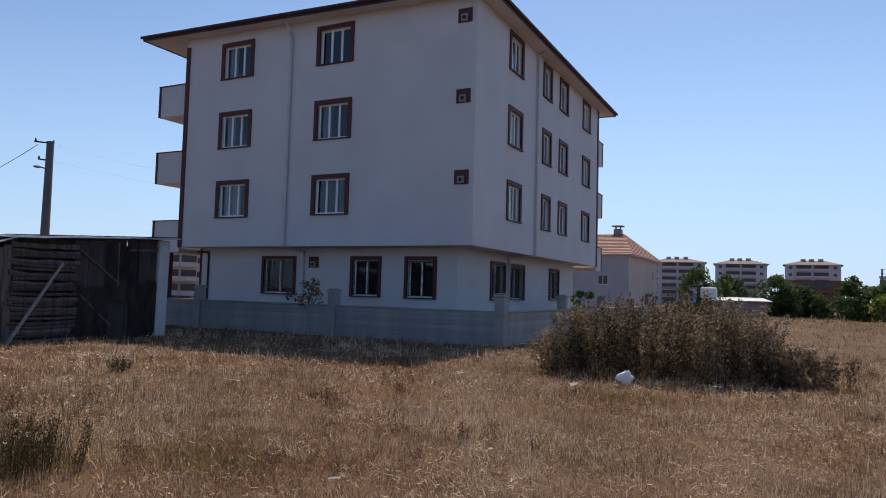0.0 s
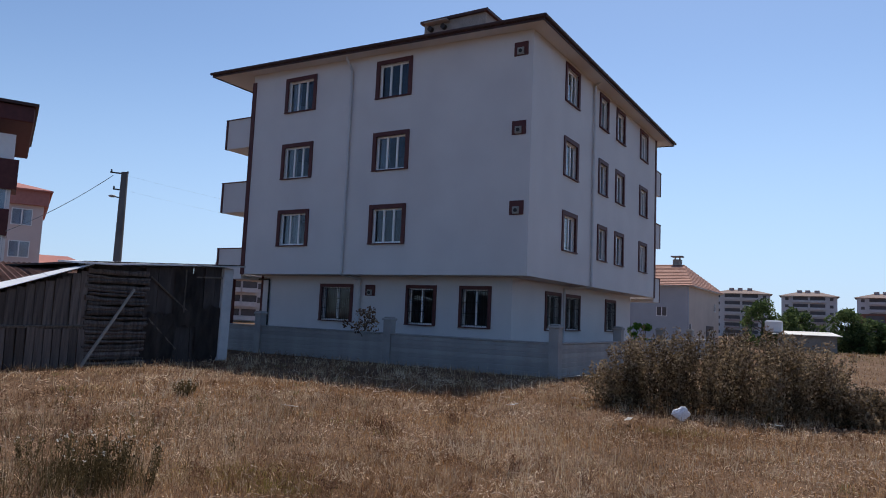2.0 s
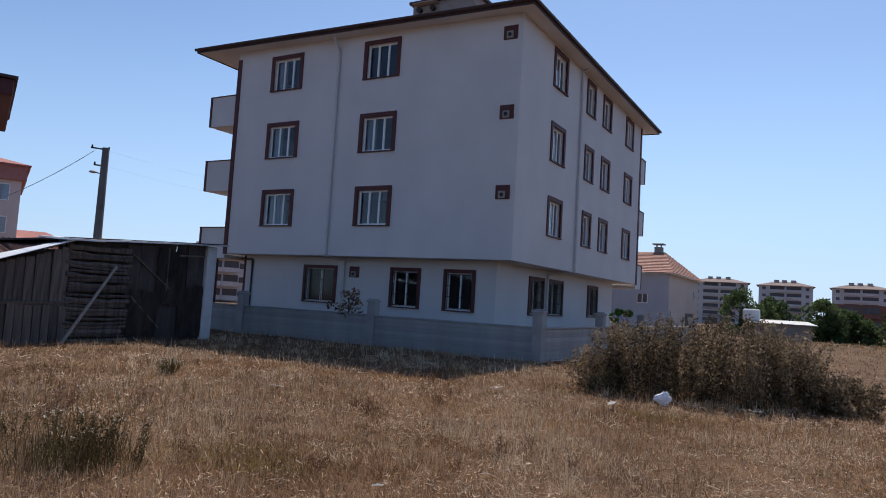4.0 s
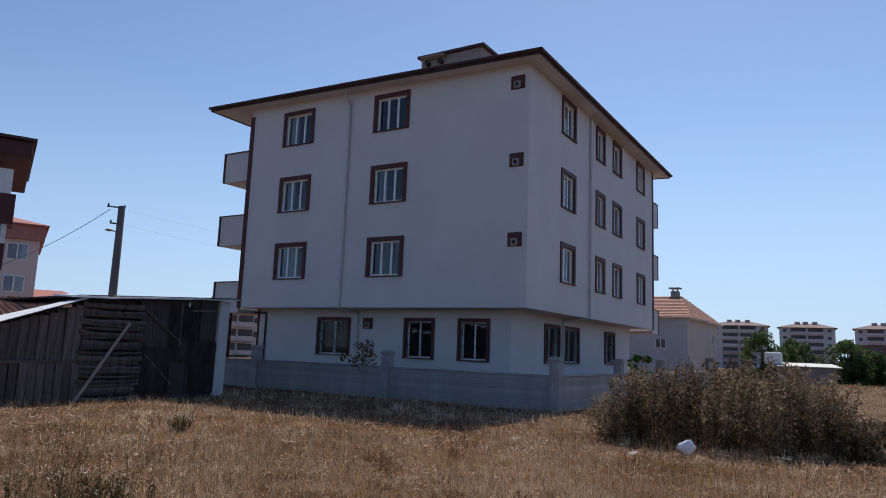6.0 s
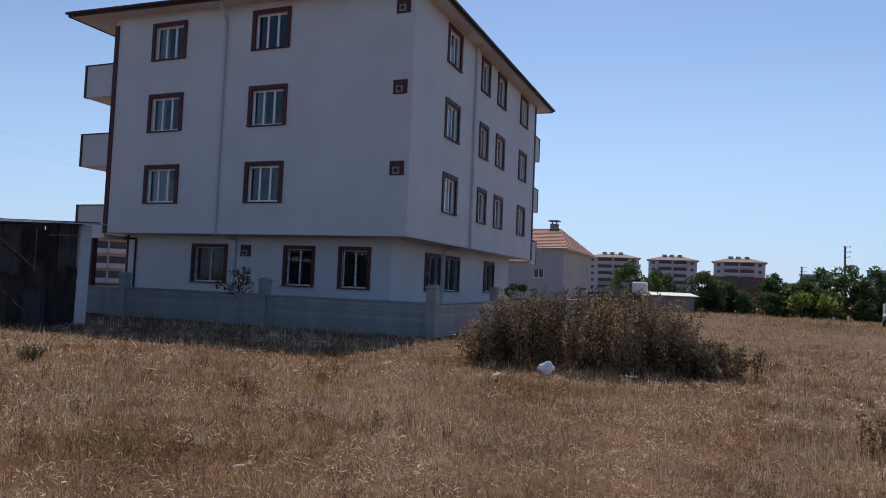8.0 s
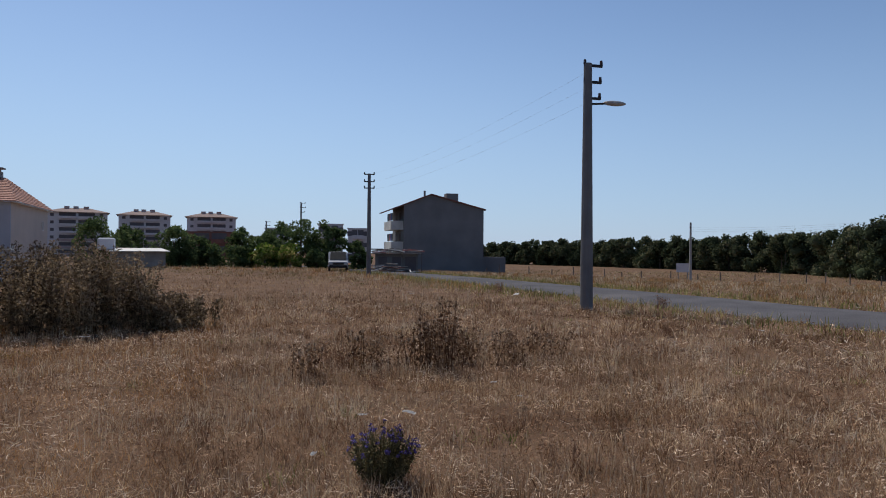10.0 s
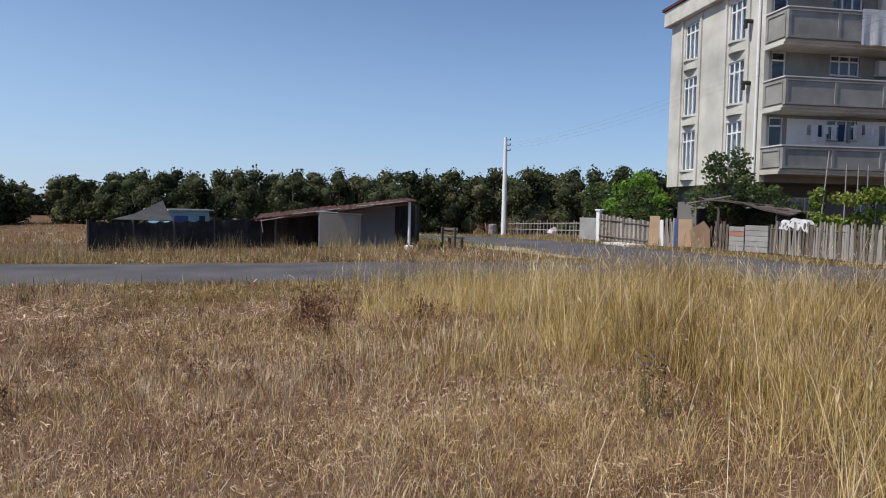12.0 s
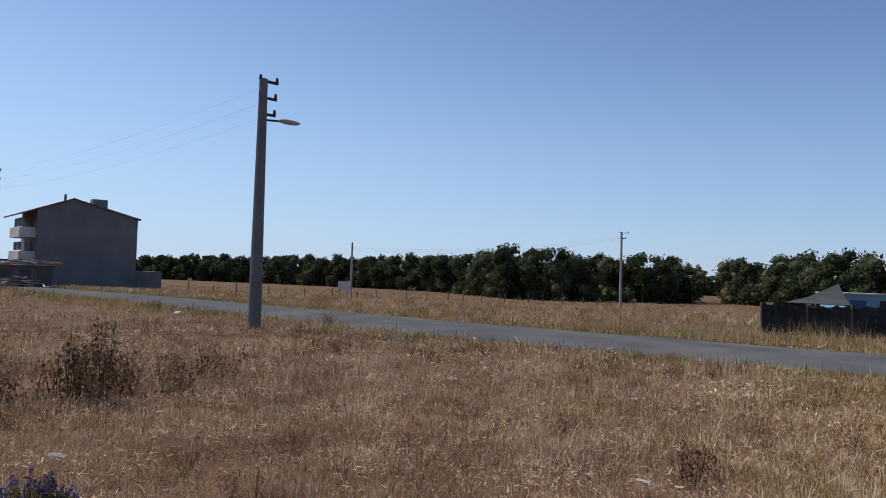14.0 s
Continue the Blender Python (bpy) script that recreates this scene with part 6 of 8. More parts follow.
def far_block(x, y, w, h, rz, label, group="far apartment blocks", floors=6, base=-1.0, mat="far_white"):
    top = thing("apartment_block", pose(x, y, base, 0, 0, rz), label, "apartment block", group)
    d = 16.0
    part("wall", cubes((-w / 2, w / 2, 0, d, 0, h)), mat, top)
    fh = h / floors
    town = group != "far apartment blocks"
    for k in range(floors):
        z = k * fh
        for side in (-1, 1):
            # flat dark panel painted as the shade behind each balcony
            part("recess_shade", cubes((side * w * 0.155 - w * 0.135, side * w * 0.155 + w * 0.135, -0.06, -0.002, z + fh * 0.46, z + fh * 0.93)), "far_dark", top)
            part("balcony", cubes((side * w * 0.155 - w * 0.145, side * w * 0.155 + w * 0.145, -1.1, -0.061, z + fh * 0.12, z + fh * 0.44)), "far_band" if (k < 3 and not town) else mat, top)
            part("window", cubes((side * w * 0.40 - 0.6, side * w * 0.40 + 0.6, -0.05, -0.002, z + fh * 0.40, z + fh * 0.80)), "far_dark", top)
            part("side_window", cubes((side * (w / 2 + 0.025) - 0.02, side * (w / 2 + 0.025) + 0.02, d * 0.3, d * 0.42, z + fh * 0.4, z + fh * 0.8)), "far_dark", top)
    bm = bmesh.new()
    o = 0.9 if not town else 0.4
    e = [bm.verts.new(p) for p in ((-w / 2 - o, -1.3, h), (w / 2 + o, -1.3, h), (w / 2 + o, d + 1, h), (-w / 2 - o, d + 1, h))]
    r = [bm.verts.new(p) for p in ((-w * 0.2, d * 0.4, h + 1.9), (w * 0.2, d * 0.4, h + 1.9))]
    for f in ((e[0], e[1], r[1], r[0]), (e[1], e[2], r[1]), (e[2], e[3], r[0], r[1]), (e[3], e[0], r[0]), tuple(e[::-1])):
        bm.faces.new(f)
    if town:
        bm = cubes((-w / 2 - 0.15, w / 2 + 0.15, -0.15, d + 0.15, h, h + 0.25))
    part("roof", bm, "far_roof" if not town else mat, top)
    if not town:
        for x in (-0.17, -0.02, 0.15):
            part("chimney", cubes((w * x - 0.9, w * x + 0.9, d * 0.3, d * 0.4, h + 1.2, h + 2.5)), "far_band", top)
    return top


far_block(96.5, 284, 21, 17.0, -19, "pale far apartment block with rows of dark balconies")
far_block(119, 276, 19, 16.6, -23, "pale far apartment block with red balcony bands")
far_block(141.5, 264.5, 19, 16.4, -28, "pale far apartment block with red balcony bands")
far_block(88, 134, 5.5, 7.6, -33, "small pale town house among far trees", "town houses", 3, -1.0)
far_block(97.5, 127, 5.5, 8.7, -37, "small pale town house among far trees", "town houses", 3, -1.0)
far_block(102.5, 123.5, 4.5, 7.8, -40, "small white town house with dark windows", "town houses", 3, -1.0)
far_block(-32.2, 85, 6.5, 7.0, 20, "white house seen past the end of the wall", "town houses", 4, 0.0, "far_white")
far_block(128, 240, 20, 9.5, -28, "low dark red building in front of the far blocks", "town houses", 2, -1.0, "old_tile")


def brown_block():
    top = thing("apartment_house", pose(-25.2, 33.4, 0, 0, 0, 37), "apartment house with dark brown balcony bands and glazed bays", "apartment house")
    part("wall", cubes((-9.0, -0.9, 0.6, 9, 0, 10.6)), "pink_wall", top)
    part("bay", cubes((-6.0, -0.12, 0.02, 0.6, 0.8, 10.2)), "pvc", top)
    for z0, z1, x in ((7.3, 8.85, 0.12), (4.9, 6.25, -0.1), (2.0, 3.4, -0.1)):
        part("band", cubes((-6.2, x, -0.25, 2.0, z0, z1)), "brown_trim", top, "dark brown balcony front")
    for z0, z1 in ((6.27, 7.28), (3.42, 4.88)):
        g = part("glazing", cubes((-5.9, -0.25, -0.05, 0.018, z0, z1)), "glass", top)
        for x in (-5.9, -4.0, -2.2, -0.3):
            part("mullion", cubes((x - 0.04, x + 0.04, -0.1, -0.051, z0, z1)), "pvc", g)
    part("eave", cubes((-10, 0.6, -0.9, 10, 10.75, 11.6), bevel=0.05), "brown_trim", top, "deep dark brown eaves")
    part("roof", cubes((-10.2, 0.75, -1.1, 10.2, 11.6, 11.75)), "fascia", top)
    far = thing("apartment_house", pose(-40.05, 57.2, 0, 0, 0, 36), "pale pink apartment house with a red top band", "apartment house")
    part("wall", cubes((-12, 0, 0, 12, 0, 9.85)), "pink_wall", far)
    part("band", cubes((-12.3, 0.35, -0.4, 12.3, 9.85, 11.2)), "far_red", far, "red top storey band")
    bm = bmesh.new()
    slab(bm, [(-12.6, -0.7, 11.2), (0.6, -0.7, 11.2), (-2.5, 6, 12.6), (-12.6, 6, 12.6)], 0.12)
    slab(bm, [(0.6, -0.7, 11.2), (0.6, 12.6, 11.2), (-2.5, 6, 12.6)], 0.12)
    part("roof", bm, "far_red", far)
    for z in (5.3, 8.1, 2.5):
        for x in (-1.6, -5.0):
            w = part("window", cubes((x - 0.75, x + 0.75, -0.05, -0.002, z, z + 1.35)), "glass", far)
            part("window_frame", cubes((x - 0.8, x + 0.8, -0.09, -0.051, z - 0.05, z + 0.02), (x - 0.8, x + 0.8, -0.09, -0.051, z + 1.32, z + 1.4), (x - 0.05, x + 0.05, -0.09, -0.051, z + 0.02, z + 1.32), (x - 0.8, x - 0.72, -0.09, -0.051, z + 0.02, z + 1.32), (x + 0.72, x + 0.8, -0.09, -0.051, z + 0.02, z + 1.32)), "pvc", w)
            part("curtain", cubes((x - 0.7, x + 0.7, -0.0015, -0.0005, z, z + 1.35)), "curtain", w)
    low = thing("house", pose(-44, 66.5, 0, 0, 0, 34), "low house with a red roof behind the shed", "house")
    part("wall", cubes((-5, 3, 0, 8, 0, 4.9)), "pink_wall", low)
    bm = bmesh.new()
    slab(bm, [(-5.5, -0.5, 4.9), (3.6, -0.5, 4.9), (0.5, 4, 6.4), (-5.5, 4, 6.4)], 0.15)
    part("roof", bm, "far_red", low)


brown_block()


def tin_hut():
    top = thing("hut", pose(27.6, 64.4, land(27.6, 64.4), 0, 0, -22), "low grey hut with a pale tin roof", "hut")
    part("wall", cubes((-2.3, 2.4, 0, 4, 0, 1.5)), "concrete_grey_shaded", top)
    bm = bmesh.new()
    slab(bm, [(-2.8, -0.4, 1.5), (2.8, -0.4, 1.5), (2.2, 4.2, 1.8), (-2.2, 4.2, 1.8)], 0.06)
    part("roof", bm, "tin", top)
    tank = thing("water_tank", pose(25.6, 66.5, land(25.6, 66.5), 0, 0, -20), "white plastic water tank on a stand by the hut", "water tank")
    part("tank", cubes((-0.75, 0.75, -0.5, 0.5, 1.6, 2.7), bevel=0.12), "pvc", tank)
    part("stand", cubes((-0.7, -0.6, -0.45, -0.35, 0, 1.6), (0.6, 0.7, -0.45, -0.35, 0, 1.6), (-0.7, -0.6, 0.35, 0.45, 0, 1.6), (0.6, 0.7, 0.35, 0.45, 0, 1.6)), "iron", tank)


tin_hut()


def van():
    top = thing("car", on_land(39.6, 50.0, -127, 0.0), "silver-white car parked at the roadside", "car")
    bm = bmesh.new()
    prof = [(-2.1, 0.35), (2.1, 0.35), (2.15, 0.85), (1.6, 1.02), (0.95, 1.72), (-1.9, 1.76), (-2.1, 1.0)]
    a = [bm.verts.new((x, -0.85, z)) for x, z in prof]
    b = [bm.verts.new((x, 0.85, z)) for x, z in prof]
    bm.faces.new(a), bm.faces.new(b[::-1])
    for i in range(len(prof)):
        j = (i + 1) % len(prof)
        bm.faces.new((a[j], a[i], b[i], b[j]))
    bmesh.ops.recalc_face_normals(bm, faces=bm.faces[:])
    bmesh.ops.bevel(bm, geom=bm.edges[:], offset=0.06, segments=2, affect="EDGES")
    part("body", bm, "car_paint", top)
    part("windscreen", slab(bmesh.new(), [(1.66, -0.72, 1.07), (1.66, 0.72, 1.07), (1.03, 0.66, 1.74), (1.03, -0.66, 1.74)], 0.03), "tyre", top, "dark windscreen")
    part("grille", cubes((2.13, 2.2, -0.5, 0.5, 0.62, 0.8), bevel=0.01), "iron", top)
    for s in (-1, 1):
        part("side_window", cubes((-1.4, 0.4, s * 0.87 - 0.01, s * 0.87 + 0.01, 1.05, 1.58)), "iron", top)
        part("headlight", cubes((2.12, 2.2, s * 0.6 - 0.15, s * 0.6 + 0.15, 0.58, 0.72), bevel=0.02), "tin", top)
        for x in (-1.35, 1.35):
            w = part("wheel", rods(((x, s * 0.7, 0.32), (x, s * 0.88, 0.32), 0.32), n=16), "tyre", top)
            part("rim", rods(((x, s * 0.86, 0.32), (x, s * 0.9, 0.32), 0.19), n=12), "tin", w)
    part("bumper", cubes((2.1, 2.24, -0.8, 0.8, 0.35, 0.58), bevel=0.04), "tyre", top)


van()


def field_fence():
    rnd = random.Random(2)
    top = thing("field_fence", pose(0, 0, 0), "row of thin wooden posts across the dry field", "fence")
    p, q = Vector((62.0, 52.0)), Vector((96.0, 1.0))
    for i in range(24):
        c = p.lerp(q, (i + rnd.uniform(-0.25, 0.25)) / 23)
        z = land(c.x, c.y)
        part("post", rods(((c.x, c.y, z - 0.1), (c.x + rnd.uniform(-0.1, 0.1), c.y, z + 1.0 + rnd.uniform(-0.3, 0.3)), 0.07, 0.06), n=6), "old_wood", top)
    sign = thing("sign_board", on_land(76.0, 34.0, -65), "small pale board on two posts in the field", "sign")
    part("board", cubes((-0.7, 0.7, -0.03, 0.03, 0.9, 1.9)), "far_white", sign)
    for x in (-0.5, 0.5):
        part("post", cubes((x - 0.05, x + 0.05, 0.031, 0.1, -0.1, 1.9)), "pale_wood", sign)


field_fence()


# ---- vegetation ----
RNG = np.random.default_rng(7)


def leaf_quads(centres, size, flat=0.0):
    """Small quads of random turn at the given centres."""
    n = len(centres)
    a = RNG.normal(size=(n, 3))
    a /= np.linalg.norm(a, axis=1)[:, None] + 1e-9
    b = np.cross(a, RNG.normal(size=(n, 3)))
    b /= np.linalg.norm(b, axis=1)[:, None] + 1e-9
    s = size * RNG.uniform(0.6, 1.4, (n, 1))
    a, b = a * s, b * s * 0.62
    v = np.stack([centres - a, centres - b * 0.9, centres + a, centres + b * 0.9], axis=1)
    return v.reshape(-1, 3), np.arange(n * 4).reshape(-1, 4)


def clump_points(clumps, per):
    """Points in uneven clumps (x, y, z, r): denser towards the shell."""
    out = []
    for x, y, z, r in clumps:
        d = RNG.normal(size=(per, 3))
        d /= np.linalg.norm(d, axis=1)[:, None]
        rr = r * RNG.uniform(0.35, 1.0, (per, 1)) ** 0.6
        out.append(np.array([x, y, z]) + d * rr * np.array([1, 1, 0.85]))
    return np.concatenate(out)


def tree(x, y, h, w, mat, label, name="tree", low=0.25, clumps=26, per=60, leaf=0.12, seed=0, category="tree", group=""):
    rnd = random.Random(seed + 50)
    top = thing(name, on_land(x, y), label, category, group)
    bm = bmesh.new()
    th = h * 0.55
    rod(bm, (0, 0, -0.1), (0.05 * h * 0.3, 0, th), 0.028 * h, 0.015 * h, n=8)
    cs = []
    for i in range(clumps):
        t = rnd.uniform(low, 1.0)
        spread = w * 0.5 * math.sin(math.pi * (0.18 + 0.74 * (t - low) / (1.0 - low))) ** 0.7
        a = rnd.uniform(0, 6.283)
        r = spread * rnd.uniform(0.35, 1.0)
        cs.append((r * math.cos(a), r * math.sin(a), h * t * 0.94, w * rnd.uniform(0.11, 0.19)))
        if i % 3 == 0:
            rod(bm, (0.01 * h, 0, min(th, h * t * 0.6)), cs[-1][:3], 0.010 * h, 0.004 * h, n=5)
    part("trunk", bm, "bark", top)
    v, f = leaf_quads(clump_points(cs, per), leaf)
    ob = new("crown", mesh_from("crown", v, f, mat))
    ob.parent = top
    return top


# the oak wood beyond the field
def wood():
    left = ((-46, 215, 0.75), (-50, 205, 0.8), (-56, 185, 1.1), (-62, 165, 1.15), (-68, 148, 1.42), (-75, 126, 1.75), (-79.4, 104, 2.5), (-84, 104, 2.2), (-89, 106, 2.05), (-92, 110, 1.85), (-94.3, 114, 1.2))
    right = ((-95.6, 122, 1.15), (-96.3, 118, 1.9), (-102, 100, 2.3), (-106, 86, 2.7), (-110, 80, 3.0), (-115, 79, 2.95), (-118, 80, 2.7), (-124, 77, 3.1), (-130, 76, 3.2), (-135, 74, 3.65), (-141, 73, 3.4), (-150, 72, 3.6), (-162, 70, 3.7), (-175, 75, 3.3))
    rnd = random.Random(31)
    rg = np.random.default_rng(31)
    trunks = bmesh.new()
    # a coarse globe, from which every crown's dark inside is shaped
    nu, nv = 8, 6
    th = np.linspace(0.02, np.pi - 0.02, nv)
    ph = np.linspace(0, 2 * np.pi, nu, endpoint=False)
    globe = np.array([(math.sin(t) * math.cos(p), math.sin(t) * math.sin(p), math.cos(t)) for t in th for p in ph])
    quads = np.array([(i * nu + j, (i + 1) * nu + j, (i + 1) * nu + (j + 1) % nu, i * nu + (j + 1) % nu) for i in range(nv - 1) for j in range(nu)])
    insides, inside_faces, leaves, sizes = [], [], [], []
    count = 0

    def swell(way, lobes, reach):
        """How far the uneven crown bulges in each direction."""
        k = np.clip(way @ lobes.T, 0, 1) ** 9
        return 0.66 + (k * reach).max(axis=1)

    back = ((-92.8, 185, 0.62), (-95.0, 185, 0.5), (-97.0, 185, 0.62))
    for line in (left, right, back):
        az = np.array([p[0] for p in line])[::-1]
        ds = np.array([p[1] for p in line])[::-1]
        el = np.array([p[2] for p in line])[::-1]
        a = line[0][0]
        while a > line[-1][0]:
            for row in range(4):
                aa = a + rnd.uniform(-0.6, 0.6)
                if -95.9 < aa < -94.0 and line is not back:
                    continue          # the lane between the two woods
                d = float(np.interp(aa, az, ds)) + row * 4.0 + rnd.uniform(-1.6, 1.6)
                ztop = 1.57 + float(np.interp(aa, az, ds)) * math.tan(radians(float(np.interp(aa, az, el))))
                x, y = 0.3 - d * math.sin(radians(aa)), d * math.cos(radians(aa))
                g = land(x, y)
                h = (ztop - g) * (rnd.uniform(0.90, 1.14) + 0.02 * row)
                heads = [(rnd.uniform(-0.3, 0.3), rnd.uniform(-0.3, 0.3), zz, rnd.uniform(0.18, 0.28)) for zz in (0.08, 0.16, 0.22, 0.34, 0.42, 0.52, 0.6, 0.7)] + [(rnd.uniform(-0.08, 0.08), rnd.uniform(-0.08, 0.08), 0.82, 0.18)]
                for hx, hy, hz, hr in heads if row < 2 else heads[row::2]:
                    lobes = rg.normal(size=(9, 3))
                    lobes /= np.linalg.norm(lobes, axis=1)[:, None]
                    reach = rg.uniform(0.1, 0.5, 9)
                    mid = np.array((x + hx * h, y + hy * h, g + h * hz))
                    half = np.array((hr, hr, hr * rnd.uniform(0.75, 1.05))) * h
                    insides.append(mid + globe * (swell(globe, lobes, reach) * 0.66)[:, None] * half)
                    inside_faces.append(quads + count * len(globe))
                    count += 1
                    n = (205, 90, 50, 40)[row]
                    way = rg.normal(size=(n, 3))
                    way[:, 2] += 0.15
                    way /= np.linalg.norm(way, axis=1)[:, None]
                    leaves.append(mid + way * (swell(way, lobes, reach) * rg.uniform(0.70, 1.12, n))[:, None] * half)
                    sizes.append(np.full((n, 1), 0.06 + 0.0013 * d))
                if row == 0:
                    rod(trunks, (x, y, g - 0.2), (x + rnd.uniform(-0.3, 0.3), y, g + h * 0.7), 0.14, 0.06, n=5)
            a -= math.degrees(2.6 / float(np.interp(a, az, ds)))
    v, f = leaf_quads(np.concatenate(leaves), np.concatenate(sizes))
    top = thing("wood", pose(0, 0, 0), "dense dark green oak wood along the far edge of the field", "woodland", kind="stuff")
    for name, me in (("crown", mesh_from("crown", v, f, "forest_leaf")), ("inner_foliage", mesh_from("inner_foliage", np.concatenate(insides), np.concatenate(inside_faces), "forest_leaf"))):
        ob = tagged(new(name, me), kind="stuff")
        ob.parent = top
    tagged(part("trunk", trunks, "bark", top), kind="stuff")


wood()

# garden trees of the concrete house and of the far gardens
tree(27.7, -33.2, 3.9, 3.6, "bright_leaf", "bright green walnut tree behind the gate", low=0.2, clumps=34, per=90, leaf=0.11, seed=1)
tree(30.8, -33.6, 3.5, 3.2, "tree_leaf", "dark green garden tree behind the gate", low=0.15, clumps=26, per=80, leaf=0.10, seed=2)
tree(25.2, -30.6, 3.0, 2.6, "tree_leaf", "dark green garden tree over the sheet gate", low=0.2, clumps=22, per=80, leaf=0.09, seed=12)
tree(19.4, -29.3, 4.5, 3.2, "tree_leaf", "dark fruit tree against the concrete house", low=0.3, clumps=40, per=90, leaf=0.09, seed=3)
tree(17.3, -29.6, 2.9, 2.2, "tree_leaf", "dark fruit tree beside the lean-to", low=0.3, clumps=20, per=60, leaf=0.08, seed=4)
far_trees = ((27.0, 73.3, 4.8, 4.4), (28.9, 72.6, 4.3, 4.2), (33.9, 70.4, 4.0, 4.4), (35.6, 69.6, 3.2, 3.9), (40.0, 67.2, 4.2, 3.4), (42.2, 65.8, 3.6, 3.9), (45.2, 63.9, 5.6, 4.2), (46.9, 62.6, 5.0, 3.9), (48.2, 61.6, 4.5, 3.4), (50.2, 60.0, 2.8, 2.6), (44.0, 66.5, 5.0, 4.2), (31.0, 74.5, 3.8, 4.4))
for i, (x, y, h, w) in enumerate(far_trees):
    tree(x, y, h - land(x, y), w, "tree_leaf", "green garden tree at the far edge of the field", low=0.06, clumps=36, per=90, leaf=0.14, seed=20 + i, group="trees at the field's edge")
for i, (x, y, h, w) in enumerate(((36.8, 68.4, 2.2, 3.4), (39.0, 66.0, 2.0, 3.6), (41.0, 64.4, 2.1, 3.4), (43.0, 62.6, 2.2, 3.2), (34.4, 69.0, 1.8, 3.0), (45.0, 60.6, 1.9, 2.2))):
    tree(x, y, h - land(x, y), w, "vine_leaf" if i in (2, 3) else "tree_leaf", "dense green hedge of vines at the field's edge", name="hedge", low=0.03, clumps=34, per=90, leaf=0.14, seed=40 + i, category="hedge", group="hedge at the field's edge")
tree(3.6 + 3.2, 30.6 + 2.0, 1.9, 1.4, "bright_leaf", "young green shrub inside the garden wall", name="shrub", low=0.15, clumps=14, per=50, leaf=0.07, seed=60, category="shrub")
tree(-4.75, 24.7, 1.95, 1.5, "dark_thistle", "thin grey shrub behind the garden wall", name="shrub", low=0.45, clumps=16, per=22, leaf=0.06, seed=61, category="shrub")


def vine_row():
    rnd = random.Random(17)
    vine = thing("vine", pose(0, 0, 0), "yellowing green vines on thin poles in the garden", "vine")
    cs = []
    for i in range(120):
        t = rnd.random()
        x, y = 14.6 - 6.2 * t, -27.7 - 1.9 * t + rnd.uniform(-0.5, 0.5)
        cs.append((x, y, rnd.uniform(0.3, 2.6 if t < 0.12 or 0.18 < t < 0.42 else 1.6), rnd.uniform(0.22, 0.42)))
    v, f = leaf_quads(clump_points(cs, 60), 0.085)
    ob = new("foliage", mesh_from("foliage", v, f, "vine_leaf"))
    ob.parent = vine
    for x, y, h, dx in ((14.35, -27.75, 4.05, -0.3), (13.55, -28.1, 3.55, 0), (13.2, -28.3, 3.5, 0), (12.9, -28.4, 3.5, 0), (12.35, -28.6, 3.6, 0.05), (12.0, -28.7, 3.7, 0.15)):
        part("pole", rods(((x, y, 0), (x + dx, y, h), 0.03, 0.022), n=5), "pale_wood", vine)
    corn = thing("maize_row", pose(0, 0, 0), "row of drying maize plants in the garden", "maize", kind="stuff")
    vs, fs = [], []
    for i in range(70):
        x, y = rnd.uniform(2.0, 10.0), rnd.uniform(-31.5, -28.6)
        h = rnd.uniform(1.3, 2.0)
        for k in range(9):
            z = h * (k + 1) / 10
            a = rnd.uniform(0, 6.283)
            c, s = math.cos(a), math.sin(a)
            L = rnd.uniform(0.3, 0.55)
            b = len(vs)
            vs += [(x - s * 0.03, y + c * 0.03, z), (x + s * 0.03, y - c * 0.03, z), (x + c * L * 0.6 + s * 0.03, y + s * L * 0.6 - c * 0.03, z + 0.2), (x + c * L * 0.6 - s * 0.03, y + s * L * 0.6 + c * 0.03, z + 0.2)]
            fs.append((b, b + 1, b + 2, b + 3))
            b = len(vs)
            vs += [(x + c * L * 0.6 - s * 0.03, y + s * L * 0.6 + c * 0.03, z + 0.2), (x + c * L * 0.6 + s * 0.03, y + s * L * 0.6 - c * 0.03, z + 0.2), (x + c * L, y + s * L, z + 0.02), (x + c * L, y + s * L, z + 0.0)]
            fs.append((b, b + 1, b + 2, b + 3))
    ob = new("foliage", mesh_from("foliage", vs, fs, "vine_leaf"))
    ob.parent = corn
    tagged(ob, kind="stuff")


vine_row()


# ---- thistles and weeds ----
def thistle_parts(stems, rng, leaf=0.05, per=26):
    """Stems (x, y, height, lean x, lean y) as thin rods with withered leaves and heads along them."""
    bm = bmesh.new()
    pts = []
    for x, y, h, lx, ly in stems:
        rod(bm, (x, y, -0.03), (x + lx, y + ly, h), 0.007, 0.003, n=4)
        for _ in range(per):
            t = rng.uniform(0.08, 1.0)
            r = rng.uniform(0.01, 0.19) * (1.15 - 0.6 * t)
            a = rng.uniform(0, 6.283)
            pts.append((x + lx * t + r * math.cos(a), y + ly * t + r * math.sin(a), h * t + rng.uniform(-0.03, 0.03)))
    v, f = leaf_quads(np.array(pts), leaf)
    return bm, v, f


